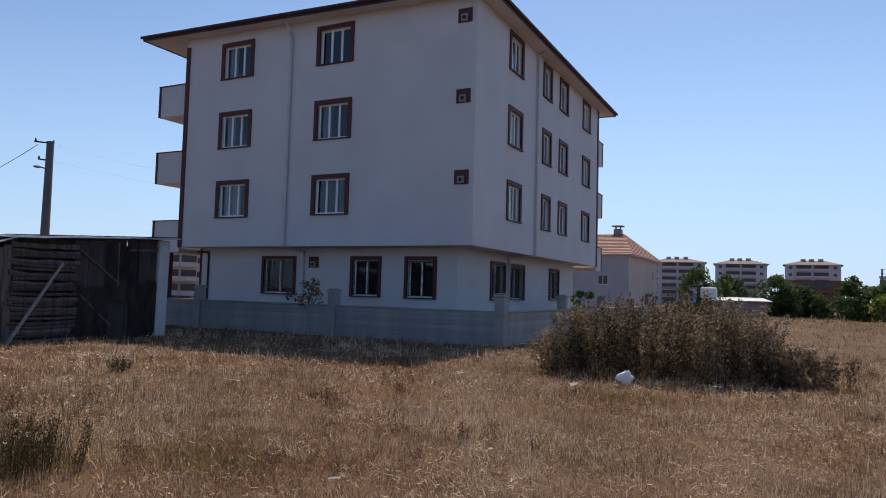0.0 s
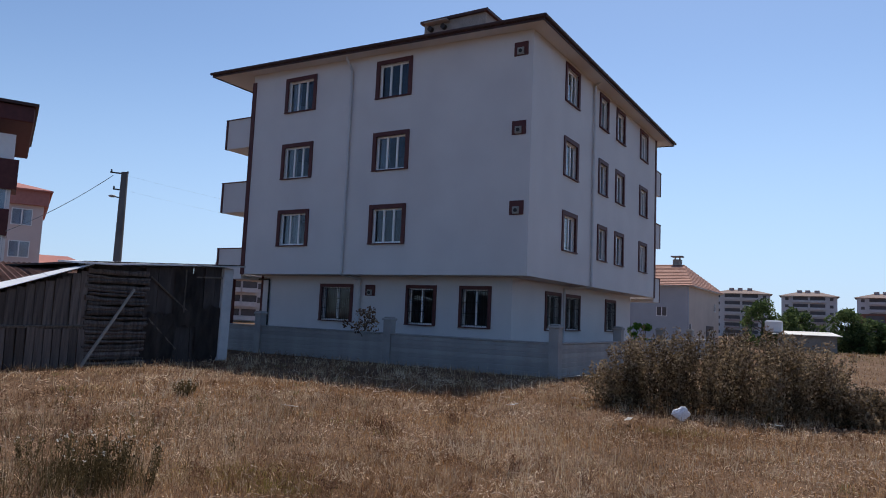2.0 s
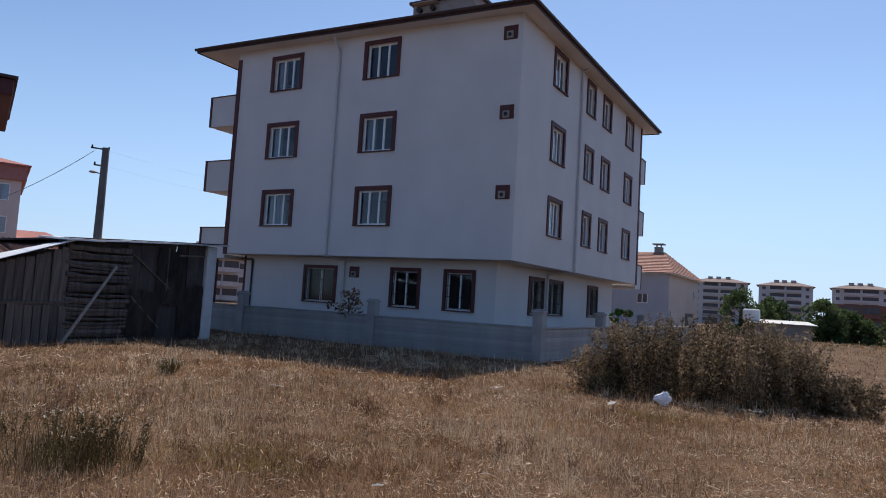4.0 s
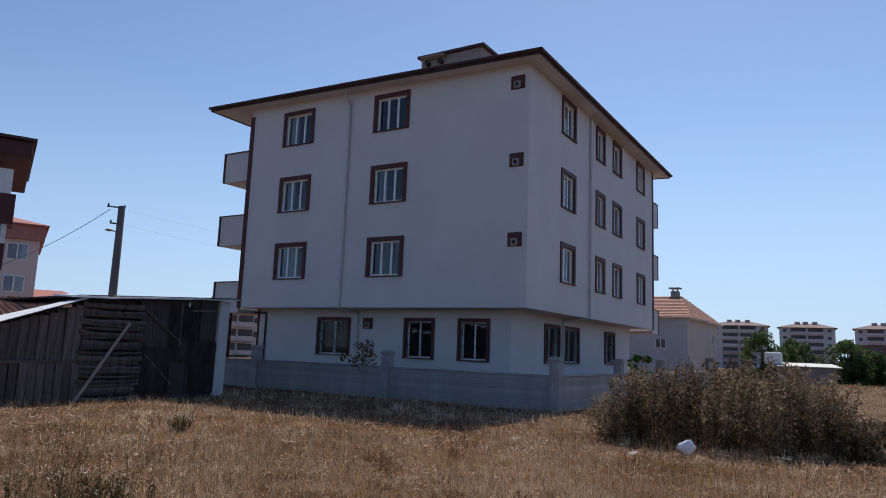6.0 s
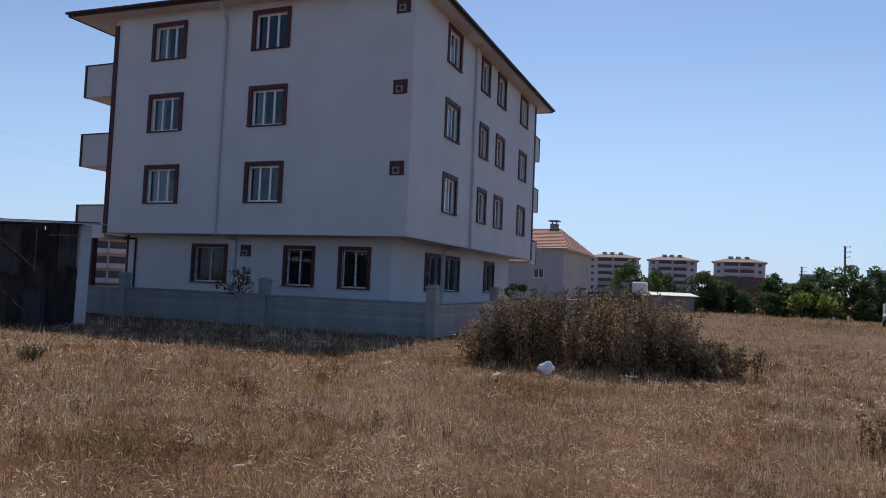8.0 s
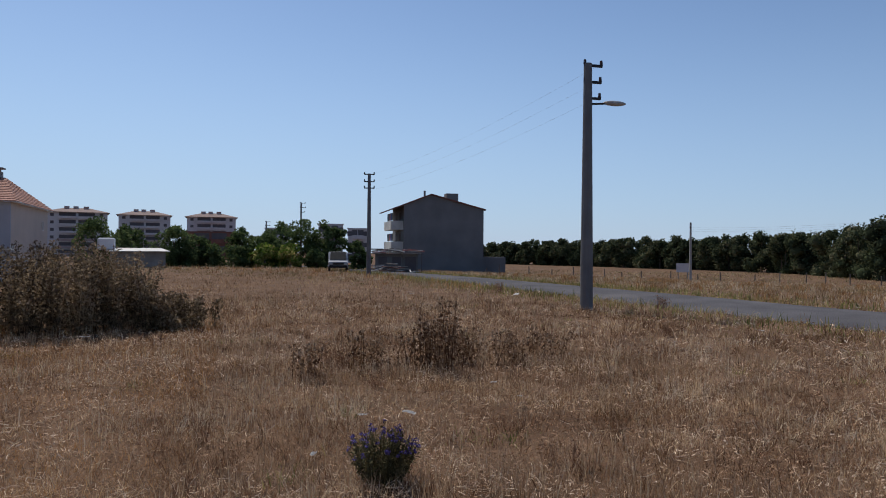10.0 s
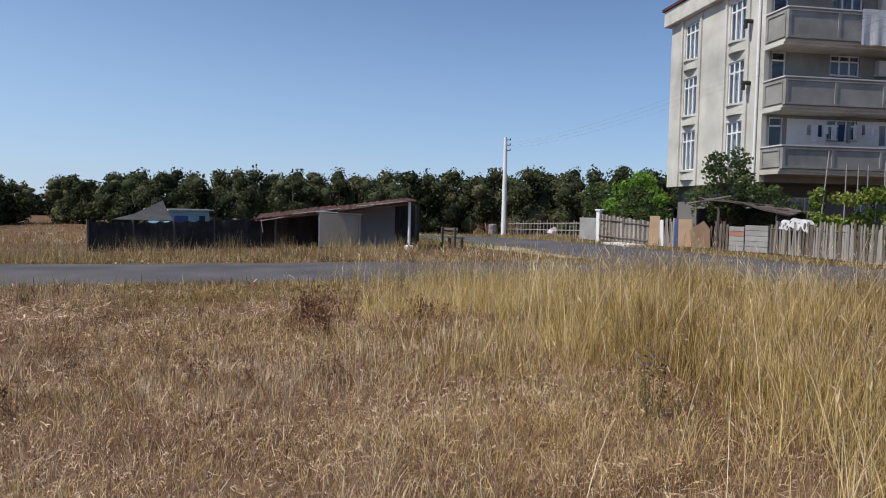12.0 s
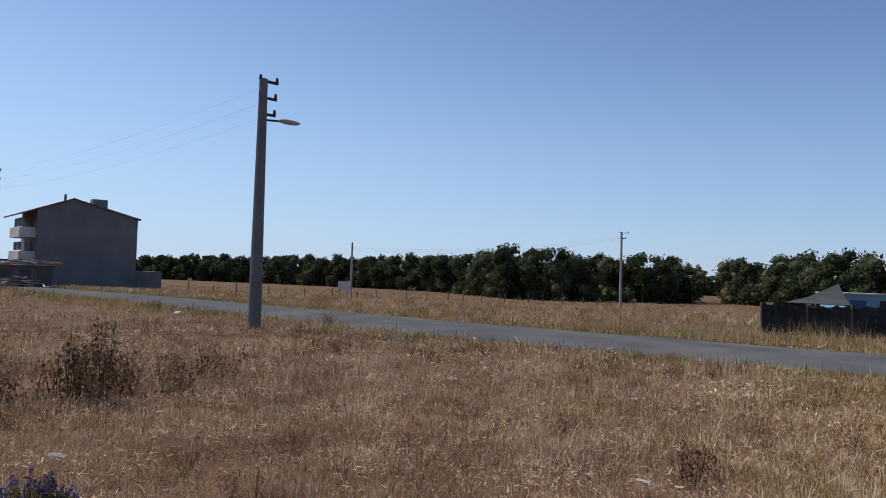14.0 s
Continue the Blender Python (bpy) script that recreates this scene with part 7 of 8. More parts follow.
def thistle_heads(stems, rng, size):
    """Small paler seed heads at the tips and on side twigs."""
    tips = []
    for x, y, h, lx, ly in stems:
        tips.append((x + lx, y + ly, h, size))
        for _ in range(4):
            t = rng.uniform(0.6, 1.0)
            tips.append((x + lx * t + rng.uniform(-0.13, 0.13), y + ly * t + rng.uniform(-0.13, 0.13), h * t + rng.uniform(-0.02, 0.06), size * 0.8))
    return leaf_quads(clump_points(tips, 6), size * 0.9)


def big_thistle_patch():
    rng = random.Random(77)
    top = thing("thistle_bush", pose(0, 0, 0), "large dense patch of withered brown thistles", "bush")
    stems = []
    while len(stems) < 420:
        t = rng.random()
        x, y = 2.3 + 5.0 * t + rng.uniform(-0.25, 0.25), 15.0 - 1.25 * t + rng.uniform(-1.0, 1.0) * (0.35 + 0.8 * math.sin(math.pi * min(1, t * 1.02)))
        env = 1.0 + 0.72 * math.sin(math.pi * min(1.0, max(0.0, 0.12 + 0.80 * t))) if t < 0.85 else 1.0
        h = 0.93 * env * rng.uniform(0.66, 1.08) * (1.0 if 0.08 < t < 0.86 else 0.7) * (1.0 + 0.28 * noise.noise((x * 1.1, y * 1.1, 2.0)))
        stems.append((x, y, h, rng.gauss(0, 0.2), rng.gauss(0, 0.2)))
    for _ in range(60):
        t = rng.uniform(0.85, 1.07)
        stems.append((2.3 + 5.0 * t, 15.0 - 1.25 * t + rng.uniform(-1.0, 0.8), rng.uniform(0.3, 0.85) * (1.5 - 0.7 * t), rng.gauss(0, 0.2), rng.gauss(0, 0.2)))
    bm, v, f = thistle_parts(stems, rng, 0.030, 110)
    tagged(part("stalk", bm, "thistle", top), kind="stuff")
    ob = tagged(new("thistledown", mesh_from("thistledown", *thistle_heads(stems, rng, 0.021), "thistle_head")), "pale brown seed heads", kind="stuff")
    ob.parent = top
    ob = tagged(new("foliage", mesh_from("foliage", v, f, "thistle")), kind="stuff")
    ob.parent = top


big_thistle_patch()


def weed_kinds():
    """Some dry weeds, built once at the origin of their place and then copied."""
    rng = random.Random(5)
    kinds = []
    for k, (n, h, spread, label) in enumerate(((4, 0.30, 0.10, "small dry brown weed standing in the stubble"), (7, 0.34, 0.18, "bushy dry weed with dark seed heads"), (3, 0.5, 0.06, "single tall dry weed stalk"))):
        stems = [(rng.uniform(-spread, spread), rng.uniform(-spread, spread), h * rng.uniform(0.6, 1.1), rng.gauss(0, 0.12), rng.gauss(0, 0.12)) for _ in range(n * 2)]
        bm, v, f = thistle_parts(stems, rng, 0.018, 26)
        top = thing("weed", pose(0, 0, 0), label, "weed", "dry weeds in the field")
        tagged(part("stalk", bm, "dock", top), kind="stuff")
        ob = tagged(new("foliage", mesh_from("foliage", v, f, "dock")), kind="stuff")
        ob.parent = top
        kinds.append(top)
    return kinds


kinds = weed_kinds()
WEEDS = [(-1.47, 9.78, 1, 0.94), (-1.58, 6.49, 0, 0.68), (-0.22, 6.86, 2, 0.68), (-2.86, 6.56, 1, 0.68), (0.19, 7.8, 1, 0.77), (6.28, 7.28, 1, 0.94), (9.28, 7.72, 0, 0.85), (6.55, -0.42, 1, 1.02), (8.39, -1.06, 1, 0.94), (19.57, 9.12, 1, 1.19), (22.19, 17.39, 1, 1.36), (5.86, 5.93, 0, 0.85), (8.67, -1.14, 0, 0.94), (8.13, -1.9, 2, 0.85), (7.45, -2.58, 0, 0.94), (6.23, -3.11, 1, 0.85), (8.59, -3.86, 1, 1.44), (9.39, -4.22, 1, 1.53), (9.1, -4.6, 2, 1.36), (6.9, -1.97, 0, 1.02), (8.5, -5.59, 1, 1.27), (6.57, -2.38, 0, 0.85), (12.7, -0.4, 0, 1.02), (-4.6, 9.5, 1, 1.10), (-5.4, 8.6, 1, 1.19)]
rw = random.Random(9)
for i in range(46):
    r, a = rw.uniform(5.0, 19.0), radians(rw.uniform(-118, 36))
    WEEDS.append((-r * math.sin(a), r * math.cos(a), rw.randrange(3), rw.uniform(0.35, 0.75)))
used = [False] * 3
for x, y, k, s in WEEDS:
    if float(road_gap(np.array([x]), np.array([y]))[0]) < 0.3:
        continue
    m = pose(x, y, land(x, y), 0, 0, rw.uniform(0, 360)) @ Matrix.Scale(s * 0.8, 4)
    if not used[k]:
        kinds[k].matrix_basis, used[k] = m, True
        continue
    c = copy_thing(kinds[k], m)
    c.matrix_basis = m


def mid_thistles():
    rng = random.Random(41)
    for x, y, n, h, sp in ((7.2, 6.25, 22, 0.92, 0.30), (7.05, 6.5, 9, 0.6, 0.3), (6.5, 7.1, 11, 0.5, 0.35), (8.3, 6.3, 18, 0.42, 0.5), (7.9, 6.9, 24, 0.52, 0.55), (9.2, 5.9, 12, 0.42, 0.45), (5.6, 6.9, 9, 0.42, 0.28), (48.8, -38.7, 60, 1.15, 1.1), (43.9, -38.3, 60, 1.35, 0.9)):
        top = thing("thistle", on_land(x, y), "clump of dark withered thistles in the dry grass", "thistle", "thistle clumps")
        stems = [(rng.gauss(0, sp * 0.5), rng.gauss(0, sp * 0.5), h * rng.uniform(0.6, 1.08), rng.uniform(-0.12, 0.12), rng.uniform(-0.12, 0.12)) for _ in range(n)]
        bm, v, f = thistle_parts(stems, rng, 0.024, 36)
        tagged(part("stalk", bm, "dark_thistle", top), kind="stuff")
        ob = tagged(new("thistledown", mesh_from("thistledown", *thistle_heads(stems, rng, 0.016), "thistle_head")), "pale brown seed heads", kind="stuff")
        ob.parent = top
        ob = tagged(new("foliage", mesh_from("foliage", v, f, "dark_thistle")), kind="stuff")
        ob.parent = top


mid_thistles()


def flower_clump(x, y, h, w, label, heads, seed, petals="blue_flower", note="violet-blue flower heads", leaves=26):
    rng = random.Random(seed)
    top = thing("flower_clump", on_land(x, y), label, "wildflower")
    bm = bmesh.new()
    pts, hp = [], []
    for i in range(heads):
        a, r = rng.uniform(0, 6.283), w * math.sqrt(rng.random())
        hx, hy, hz = r * math.cos(a), r * math.sin(a), h * (1.05 - 0.35 * (r / w) ** 2) * rng.uniform(0.8, 1.08)
        rod(bm, (hx * 0.45, hy * 0.45, -0.02), (hx, hy, hz), 0.004, 0.0025, n=4)
        hp.append((hx, hy, hz))
        for _ in range(leaves):
            t = rng.uniform(0.1, 0.92)
            pts.append((hx * (0.45 + 0.55 * t) + rng.uniform(-0.035, 0.035), hy * (0.45 + 0.55 * t) + rng.uniform(-0.035, 0.035), hz * t))
    tagged(part("stalk", bm, "herb" if petals == "blue_flower" else "olive_weed", top), kind="stuff")
    v, f = leaf_quads(np.array(pts), 0.013)
    ob = new("foliage", mesh_from("foliage", v, f, "herb" if petals == "blue_flower" else "olive_weed"))
    ob.parent = top
    v, f = leaf_quads(clump_points([(*p, 0.014) for p in hp], 12 if petals == "blue_flower" else 5), 0.008)
    ob = tagged(new("blossom", mesh_from("blossom", v, f, petals)), note, kind="stuff")
    ob.parent = top


flower_clump(3.72, 3.42, 0.36, 0.26, "clump of violet-blue wildflowers among grey-green stems", 80, 3, leaves=40)
flower_clump(4.0, -4.6, 0.62, 0.16, "slender violet wildflowers in the tall grass", 7, 4)
flower_clump(-5.9, 12.9, 0.3, 0.3, "low pale green herb clump in the dry grass", 46, 5, "pale_flower", "pale whitish-green tips", 30)


rf = random.Random(31)
for i in range(26):
    x, y = (-3.7 + rf.gauss(0, 0.32), 6.05 + rf.gauss(0, 0.3)) if i < 10 else (-5.2 + rf.gauss(0, 1.3), 8.6 + rf.gauss(0, 1.9))
    flower_clump(x, y, rf.uniform(0.42, 0.66) if i < 10 else rf.uniform(0.22, 0.42), rf.uniform(0.12, 0.24), "thin olive-brown weeds with small whitish flower heads", rf.randint(3, 5), 50 + i, "pale_flower", "small whitish flower heads", 60 if i < 10 else 14)


# ---- litter ----
def bag():
    bm = bmesh.new()
    bmesh.ops.create_icosphere(bm, subdivisions=4, radius=0.15)
    corners = [Vector(c).normalized() for c in ((-1.0, 0.1, 0.15), (0.35, 0, 1.0), (0.9, 0.2, -0.1), (0.1, -0.3, -1.0), (-0.2, 1, 0.2))]
    for v in bm.verts:
        way = v.co.normalized()
        pull = max(max(0.0, way.dot(c)) ** 7 for c in corners)
        crease = abs(noise.noise(way * 3.1)) * 0.055 + abs(noise.noise(way * 8.0)) * 0.025
        v.co = way * (0.135 + 0.05 * pull - crease)
        v.co = Vector((v.co.x * 1.15, v.co.y * 0.6, v.co.z * 0.8 + 0.12))
    ob = link_mesh("plastic_bag", bm, "plastic_bag")
    ob.matrix_basis = pose(3.38, 12.75, 0.04, 0, 0, 20)
    tagged(ob, "crumpled white plastic bag before the thistles", "plastic bag")


bag()


def scraps():
    rng = random.Random(6)
    spots = [(-0.84, 5.78, 0.09), (-3.42, 11.51, 0.22), (0.34, 13.29, 0.16), (1.75, 15.04, 0.14), (2.35, 12.17, 0.2), (4.9, 12.32, 0.12), (17.8, 17.7, 0.22), (4.61, 4.7, 0.09), (4.97, 4.47, 0.11), (3.57, 4.02, 0.06), (6.28, 4.19, 0.07), (6.68, 4.87, 0.07), (20.5, 15.1, 0.3), (0.44, 13.43, 0.16), (6.0, 0.04, 0.1), (9.71, 0.15, 0.13), (11.1, -4.6, 0.12), (14.6, 4.66, 0.14), (2.4, 21.2, 0.3), (2.75, 21.5, 0.3), (3.1, 21.7, 0.25)]
    for x, y, s in spots:
        s *= 0.62
        bm = bmesh.new()
        n = 5
        g = [[bm.verts.new(((i / n - 0.5) * s * 1.9, (j / n - 0.5) * s * 0.9, 0.02 + rng.uniform(0, 0.012))) for j in range(n + 1)] for i in range(n + 1)]
        for i in range(n):
            for j in range(n):
                bm.faces.new((g[i][j], g[i + 1][j], g[i + 1][j + 1], g[i][j + 1]))
        bmesh.ops.solidify(bm, geom=bm.faces[:], thickness=0.004)
        ob = link_mesh("paper_scrap", bm, "scrap")
        ob.matrix_basis = pose(x, y, land(x, y) + 0.075, rng.uniform(-10, 10), rng.uniform(-10, 10), rng.uniform(0, 180))
        tagged(ob, "crumpled white scrap of paper lying in the grass", "litter", "scattered litter")


scraps()


# ---- grass ----
def blades(x, y, h, w, lean, way=None, segs=2):
    """Bent, tapering blades standing on the land: lean 0 is upright, 1 lies flat."""
    n = len(x)
    z = land_np(x, y) - 0.02
    a = RNG.uniform(0, 2 * np.pi, n)
    la = RNG.uniform(0, 2 * np.pi, n) if way is None else way
    sx, sy = np.cos(a) * w / 2, np.sin(a) * w / 2
    ux, uy = np.cos(la), np.sin(la)
    k = 2 * segs + 1
    p = np.empty((n, k, 3))
    px, py, pz = x.copy(), y.copy(), z.copy()
    for s in range(segs):
        t = s / segs
        p[:, 2 * s] = np.stack([px - sx * (1 - 0.7 * t), py - sy * (1 - 0.7 * t), pz], 1)
        p[:, 2 * s + 1] = np.stack([px + sx * (1 - 0.7 * t), py + sy * (1 - 0.7 * t), pz], 1)
        ang = lean * 1.55 * (0.45 + 0.75 * (s + 0.5) / segs)
        px, py, pz = px + ux * np.sin(ang) * h / segs, py + uy * np.sin(ang) * h / segs, pz + np.maximum(np.cos(ang), -0.3) * h / segs
    p[:, 2 * segs] = np.stack([px, py, np.maximum(pz, z + 0.012)], 1)
    tri = []
    for s in range(segs - 1):
        q = 2 * s
        tri += [[q, q + 1, q + 3], [q, q + 3, q + 2]]
    tri.append([k - 3, k - 2, k - 1])
    f = (np.array(tri)[None] + np.arange(n)[:, None, None] * k).reshape(-1, 3)
    return p.reshape(-1, 3), f


def tufts(x, y, per, spread):
    """Each point becomes a tuft of blades that lean outward."""
    n = len(x) * per
    a = RNG.uniform(0, 2 * np.pi, n)
    r = np.abs(RNG.normal(0, spread, n))
    return np.repeat(x, per) + r * np.cos(a), np.repeat(y, per) + r * np.sin(a), a + RNG.normal(0, 0.6, n)


def clear_of_buildings(x, y):
    ok = road_gap(x, y) > 0.12
    c, s = math.cos(radians(63.11)), math.sin(radians(63.11))
    u, v = (x - 1.83) * c + (y - 21.32) * s, -(x - 1.83) * s + (y - 21.32) * c
    ok &= ~((u > -0.15) & (v > -0.15) & (u < 27) & (v < 24))
    c, s = math.cos(radians(-25.74)), math.sin(radians(-25.74))
    u, v = (x - 18.77) * c + (y + 31) * s, -(x - 18.77) * s + (y + 31) * c
    ok &= ~((u > -1.6) & (v < 0) & (u < 9.2) & (v > -14))
    return ok


def scatter(r0, r1, count, a0=-172, a1=46):
    r = np.sqrt(RNG.uniform(r0 * r0, r1 * r1, count))
    a = np.radians(RNG.uniform(a0, a1, count))
    x, y = 0.3 - r * np.sin(a), r * np.cos(a)
    k = clear_of_buildings(x, y)
    return x[k], y[k]


def patchy(x, y, s, o=0.0):
    return np.array([noise.noise((u * s, w * s, o)) for u, w in zip(x, y)])


def tall_zone(x, y):
    """Where the high golden grass stands: between the camera and the nearer bend of the roads."""
    edge = -2.2 - 0.27 * np.maximum(x, 0) + 1.3 * patchy(x, y, 0.45, 21.0)
    return (y < edge + 0.8) & (x > -14) & (x < 15) & (y > -17)


def tangle(x, y, size, w):
    """Thin bent straws that lie over one another a little above the soil."""
    n, segs = len(x), 2
    px, py = x.copy(), y.copy()
    base = land_np(x, y)
    pz = base + RNG.uniform(0.0, 0.07, n)
    a = RNG.uniform(0, 2 * np.pi, n)
    rise = RNG.normal(0.35, 0.55, n)
    length = size * RNG.uniform(0.4, 1.3, n) / segs
    turn = RNG.uniform(0, np.pi, n)
    ww = w * RNG.uniform(0.6, 1.3, n) / 2
    p = np.empty((n, 2 * segs + 2, 3))
    for s in range(segs + 1):
        side = np.stack([-np.sin(a) * np.cos(turn), np.cos(a) * np.cos(turn), np.sin(turn)], 1) * (ww * (1 - 0.12 * s))[:, None]
        c = np.stack([px, py, pz], 1)
        p[:, 2 * s], p[:, 2 * s + 1] = c - side, c + side
        px, py = px + np.cos(a) * np.cos(rise) * length, py + np.sin(a) * np.cos(rise) * length
        pz = np.maximum(pz + np.sin(rise) * length, base + 0.006)
        a, rise = a + RNG.normal(0, 0.55, n), rise + RNG.normal(-0.15, 0.4, n)
    quad = np.array([[2 * s, 2 * s + 1, 2 * s + 3, 2 * s + 2] for s in range(segs)])
    f = (quad[None] + np.arange(n)[:, None, None] * (2 * segs + 2)).reshape(-1, 4)
    return p.reshape(-1, 3), f


def grass():
    rings = ((2.2, 6, 13000, 4, 0.035, 0.04, 0.13, 0.0036, "straw"), (6, 12, 21000, 4, 0.05, 0.05, 0.16, 0.0055, "straw"), (12, 24, 20000, 4, 0.08, 0.06, 0.20, 0.012, "straw"), (24, 48, 12000, 6, 0.15, 0.06, 0.20, 0.020, "straw"), (28, 60, 15000, 6, 0.25, 0.06, 0.20, 0.026, "field_straw"), (60, 130, 15000, 5, 0.5, 0.10, 0.30, 0.08, "field_straw"))
    for r0, r1, n, per, spread, h0, h1, w, mat in rings:
        x, y = scatter(r0, r1, n)
        pn = patchy(x, y, 0.5) + 0.5 * patchy(x, y, 1.6, 4.0)
        keep = RNG.random(len(x)) < np.clip(0.78 + 0.8 * pn, 0.38, 1)
        if mat == "field_straw":
            keep &= x * math.sin(radians(95)) + y * math.cos(radians(95)) > 19
        x, y, way = tufts(x[keep], y[keep], per, spread)
        scale = np.repeat(np.clip(1 + 0.9 * pn[keep], 0.35, 1.9), per)
        h = RNG.uniform(h0, h1, len(x)) * scale
        k = clear_of_buildings(x, y)
        x, y, way, h = x[k], y[k], way[k], h[k]
        v, f = blades(x, y, h, w * RNG.uniform(0.5, 1.5, len(x)), RNG.uniform(0.05, 0.95, len(x)), way, 2 if r0 < 20 else 1)
        tagged(new("dry_grass", mesh_from("dry_grass", v, f, mat)), "short dry straw-coloured grass and stubble on the plot", "grass", kind="stuff")
    # a tangle of dead, kinked straws over the stubble
    for r0, r1, n, w, size, mat in ((2.3, 6.5, 24000, 0.0034, 0.095, "chaff"), (2.3, 6.5, 12000, 0.0030, 0.11, "pale_straw"), (6.5, 14, 40000, 0.0060, 0.12, "chaff"), (6.5, 14, 18000, 0.0052, 0.13, "pale_straw"), (14, 28, 15000, 0.015, 0.2, "chaff")):
        x, y = scatter(r0, r1, n)
        k = RNG.random(len(x)) < np.clip(0.6 + 1.3 * patchy(x, y, 0.7, 12.0), 0.12, 1)
        v, f = tangle(x[k], y[k], size, w)
        tagged(new("loose_straw", mesh_from("loose_straw", v, f, mat)), "tangle of dead grey-brown straws over the stubble", "straw", kind="stuff")
    # chaff: short broken bits lying everywhere between the tufts
    for r0, r1, n, w, size in ((2.2, 5.5, 60000, 0.0042, 0.045), (5.5, 11, 75000, 0.0075, 0.065), (11, 20, 32000, 0.016, 0.11)):
        x, y = scatter(r0, r1, n)
        k = RNG.random(len(x)) < np.clip(0.8 - 0.9 * patchy(x, y, 0.5), 0.3, 1)
        x, y = x[k], y[k]
        n = len(x)
        c = np.stack([x, y, land_np(x, y) + RNG.uniform(-0.005, 0.045, n)], 1)
        a, tip = RNG.uniform(0, 2 * np.pi, n), RNG.normal(0.15, 0.45, n)
        along = np.stack([np.cos(a) * np.cos(tip), np.sin(a) * np.cos(tip), np.sin(tip)], 1) * (size * RNG.uniform(0.3, 1.0, n) / 2)[:, None]
        turn = RNG.uniform(-1.0, 1.0, n)
        side = np.stack([-np.sin(a) * np.cos(turn), np.cos(a) * np.cos(turn), np.sin(turn)], 1) * (w * RNG.uniform(0.5, 1.3, n) / 2)[:, None]
        v = np.stack([c - along - side, c + along - side, c + along + side, c - along + side], 1).reshape(-1, 3)
        tagged(new("chaff", mesh_from("chaff", v, np.arange(4 * n).reshape(-1, 4), "chaff")), "broken bits of dead grass lying on the soil", "straw", kind="stuff")
    # thin dead stalks still standing, in patches
    for r0, r1, n, w in ((2.6, 7, 9000, 0.0036), (7, 14, 15000, 0.0062), (14, 26, 8500, 0.012)):
        x, y = scatter(r0, r1, n)
        k = RNG.random(len(x)) < np.clip(0.2 + 1.7 * patchy(x, y, 0.38, 41.0), 0.03, 1)
        x, y, way = tufts(x[k], y[k], 3, 0.05)
        v, f = blades(x, y, RNG.uniform(0.10, 0.30, len(x)), w * RNG.uniform(0.7, 1.3, len(x)), np.clip(np.abs(RNG.normal(0.12, 0.16, len(x))), 0, 0.8), way)
        tagged(new("dead_stalk", mesh_from("dead_stalk", v, f, "pale_straw")), "thin pale dead stalks standing in patches", "grass", kind="stuff")
    # clumps of higher grass that stand out from the stubble and shade it
    for mat, r0, r1, count, per, w, o in (("pale_straw", 3.2, 9, 330, 46, 0.0042, 51.0), ("straw", 3.2, 9, 420, 46, 0.0046, 57.0), ("dock", 3.2, 9, 230, 36, 0.0046, 63.0), ("pale_straw", 9, 22, 620, 34, 0.0085, 51.0), ("straw", 9, 22, 640, 34, 0.009, 57.0), ("dock", 9, 22, 420, 30, 0.010, 63.0)):
        cx, cy = scatter(r0, r1, count * 2)
        k = patchy(cx, cy, 0.33, o) > -0.02
        cx, cy = cx[k], cy[k]
        big = RNG.uniform(0.5, 1.25, len(cx))
        x, y, way = tufts(cx, cy, per, 0.11)
        v, f = blades(x, y, RNG.uniform(0.08, 0.23, len(x)) * np.repeat(big, per), w * RNG.uniform(0.7, 1.3, len(x)), np.clip(np.abs(RNG.normal(0.42, 0.26, len(x))), 0, 0.95), way)
        tagged(new("grass_clump", mesh_from("grass_clump", v, f, mat)), "clumps of higher dead grass standing out of the stubble", "grass", kind="stuff")
    # low yellow-green herb mats
    for cx, cy, rad in ((-2.55, 6.95, 0.75), (-2.0, 6.5, 0.4), (3.1, 11.6, 0.6), (9.5, 0.8, 0.6), (6.2, -4.6, 0.5), (10.5, -6.2, 0.9), (12.5, -3.0, 0.8)):
        n = int(2600 * rad)
        x, y = RNG.normal(cx, rad * 0.55, n), RNG.normal(cy, rad * 0.4, n)
        v, f = blades(x, y, RNG.uniform(0.02, 0.09, n), RNG.uniform(0.005, 0.010, n), RNG.uniform(0.1, 0.9, n))
        tagged(new("herb_mat", mesh_from("herb_mat", v, f, "moss")), "low mat of yellow-green herbs in the stubble", "weed", kind="stuff")
    # rust-brown short grass before the white building
    for r0, r1, n, w in ((3.5, 8, 20000, 0.0042), (8, 17, 46000, 0.008)):
        x, y = scatter(r0, r1, n, -30, 34)
        k = RNG.random(len(x)) < np.clip(0.55 + 1.4 * patchy(x, y, 0.5, 17.0), 0.08, 1)
        x, y = x[k], y[k]
        v, f = blades(x, y, RNG.uniform(0.04, 0.15, len(x)), np.full(len(x), w), RNG.uniform(0.1, 0.95, len(x)))
        tagged(new("rusty_grass", mesh_from("rusty_grass", v, f, "rust_straw")), "short rust-brown dry grass in patches", "grass", kind="stuff")
    # low green and rusty herbs in the stubble
    for mat, count, o in (("verge", 120, 0.0), ("dock", 420, 3.0)):
        cx, cy = scatter(4, 22, count)
        x, y, way = tufts(cx, cy, 40, 0.14)
        v, f = blades(x, y, RNG.uniform(0.03, 0.15, len(x)), RNG.uniform(0.004, 0.012, len(x)), RNG.uniform(0.1, 0.9, len(x)), way)
        tagged(new("low_herbs", mesh_from("low_herbs", v, f, mat)), "low withering herbs scattered through the stubble", "weed", kind="stuff")
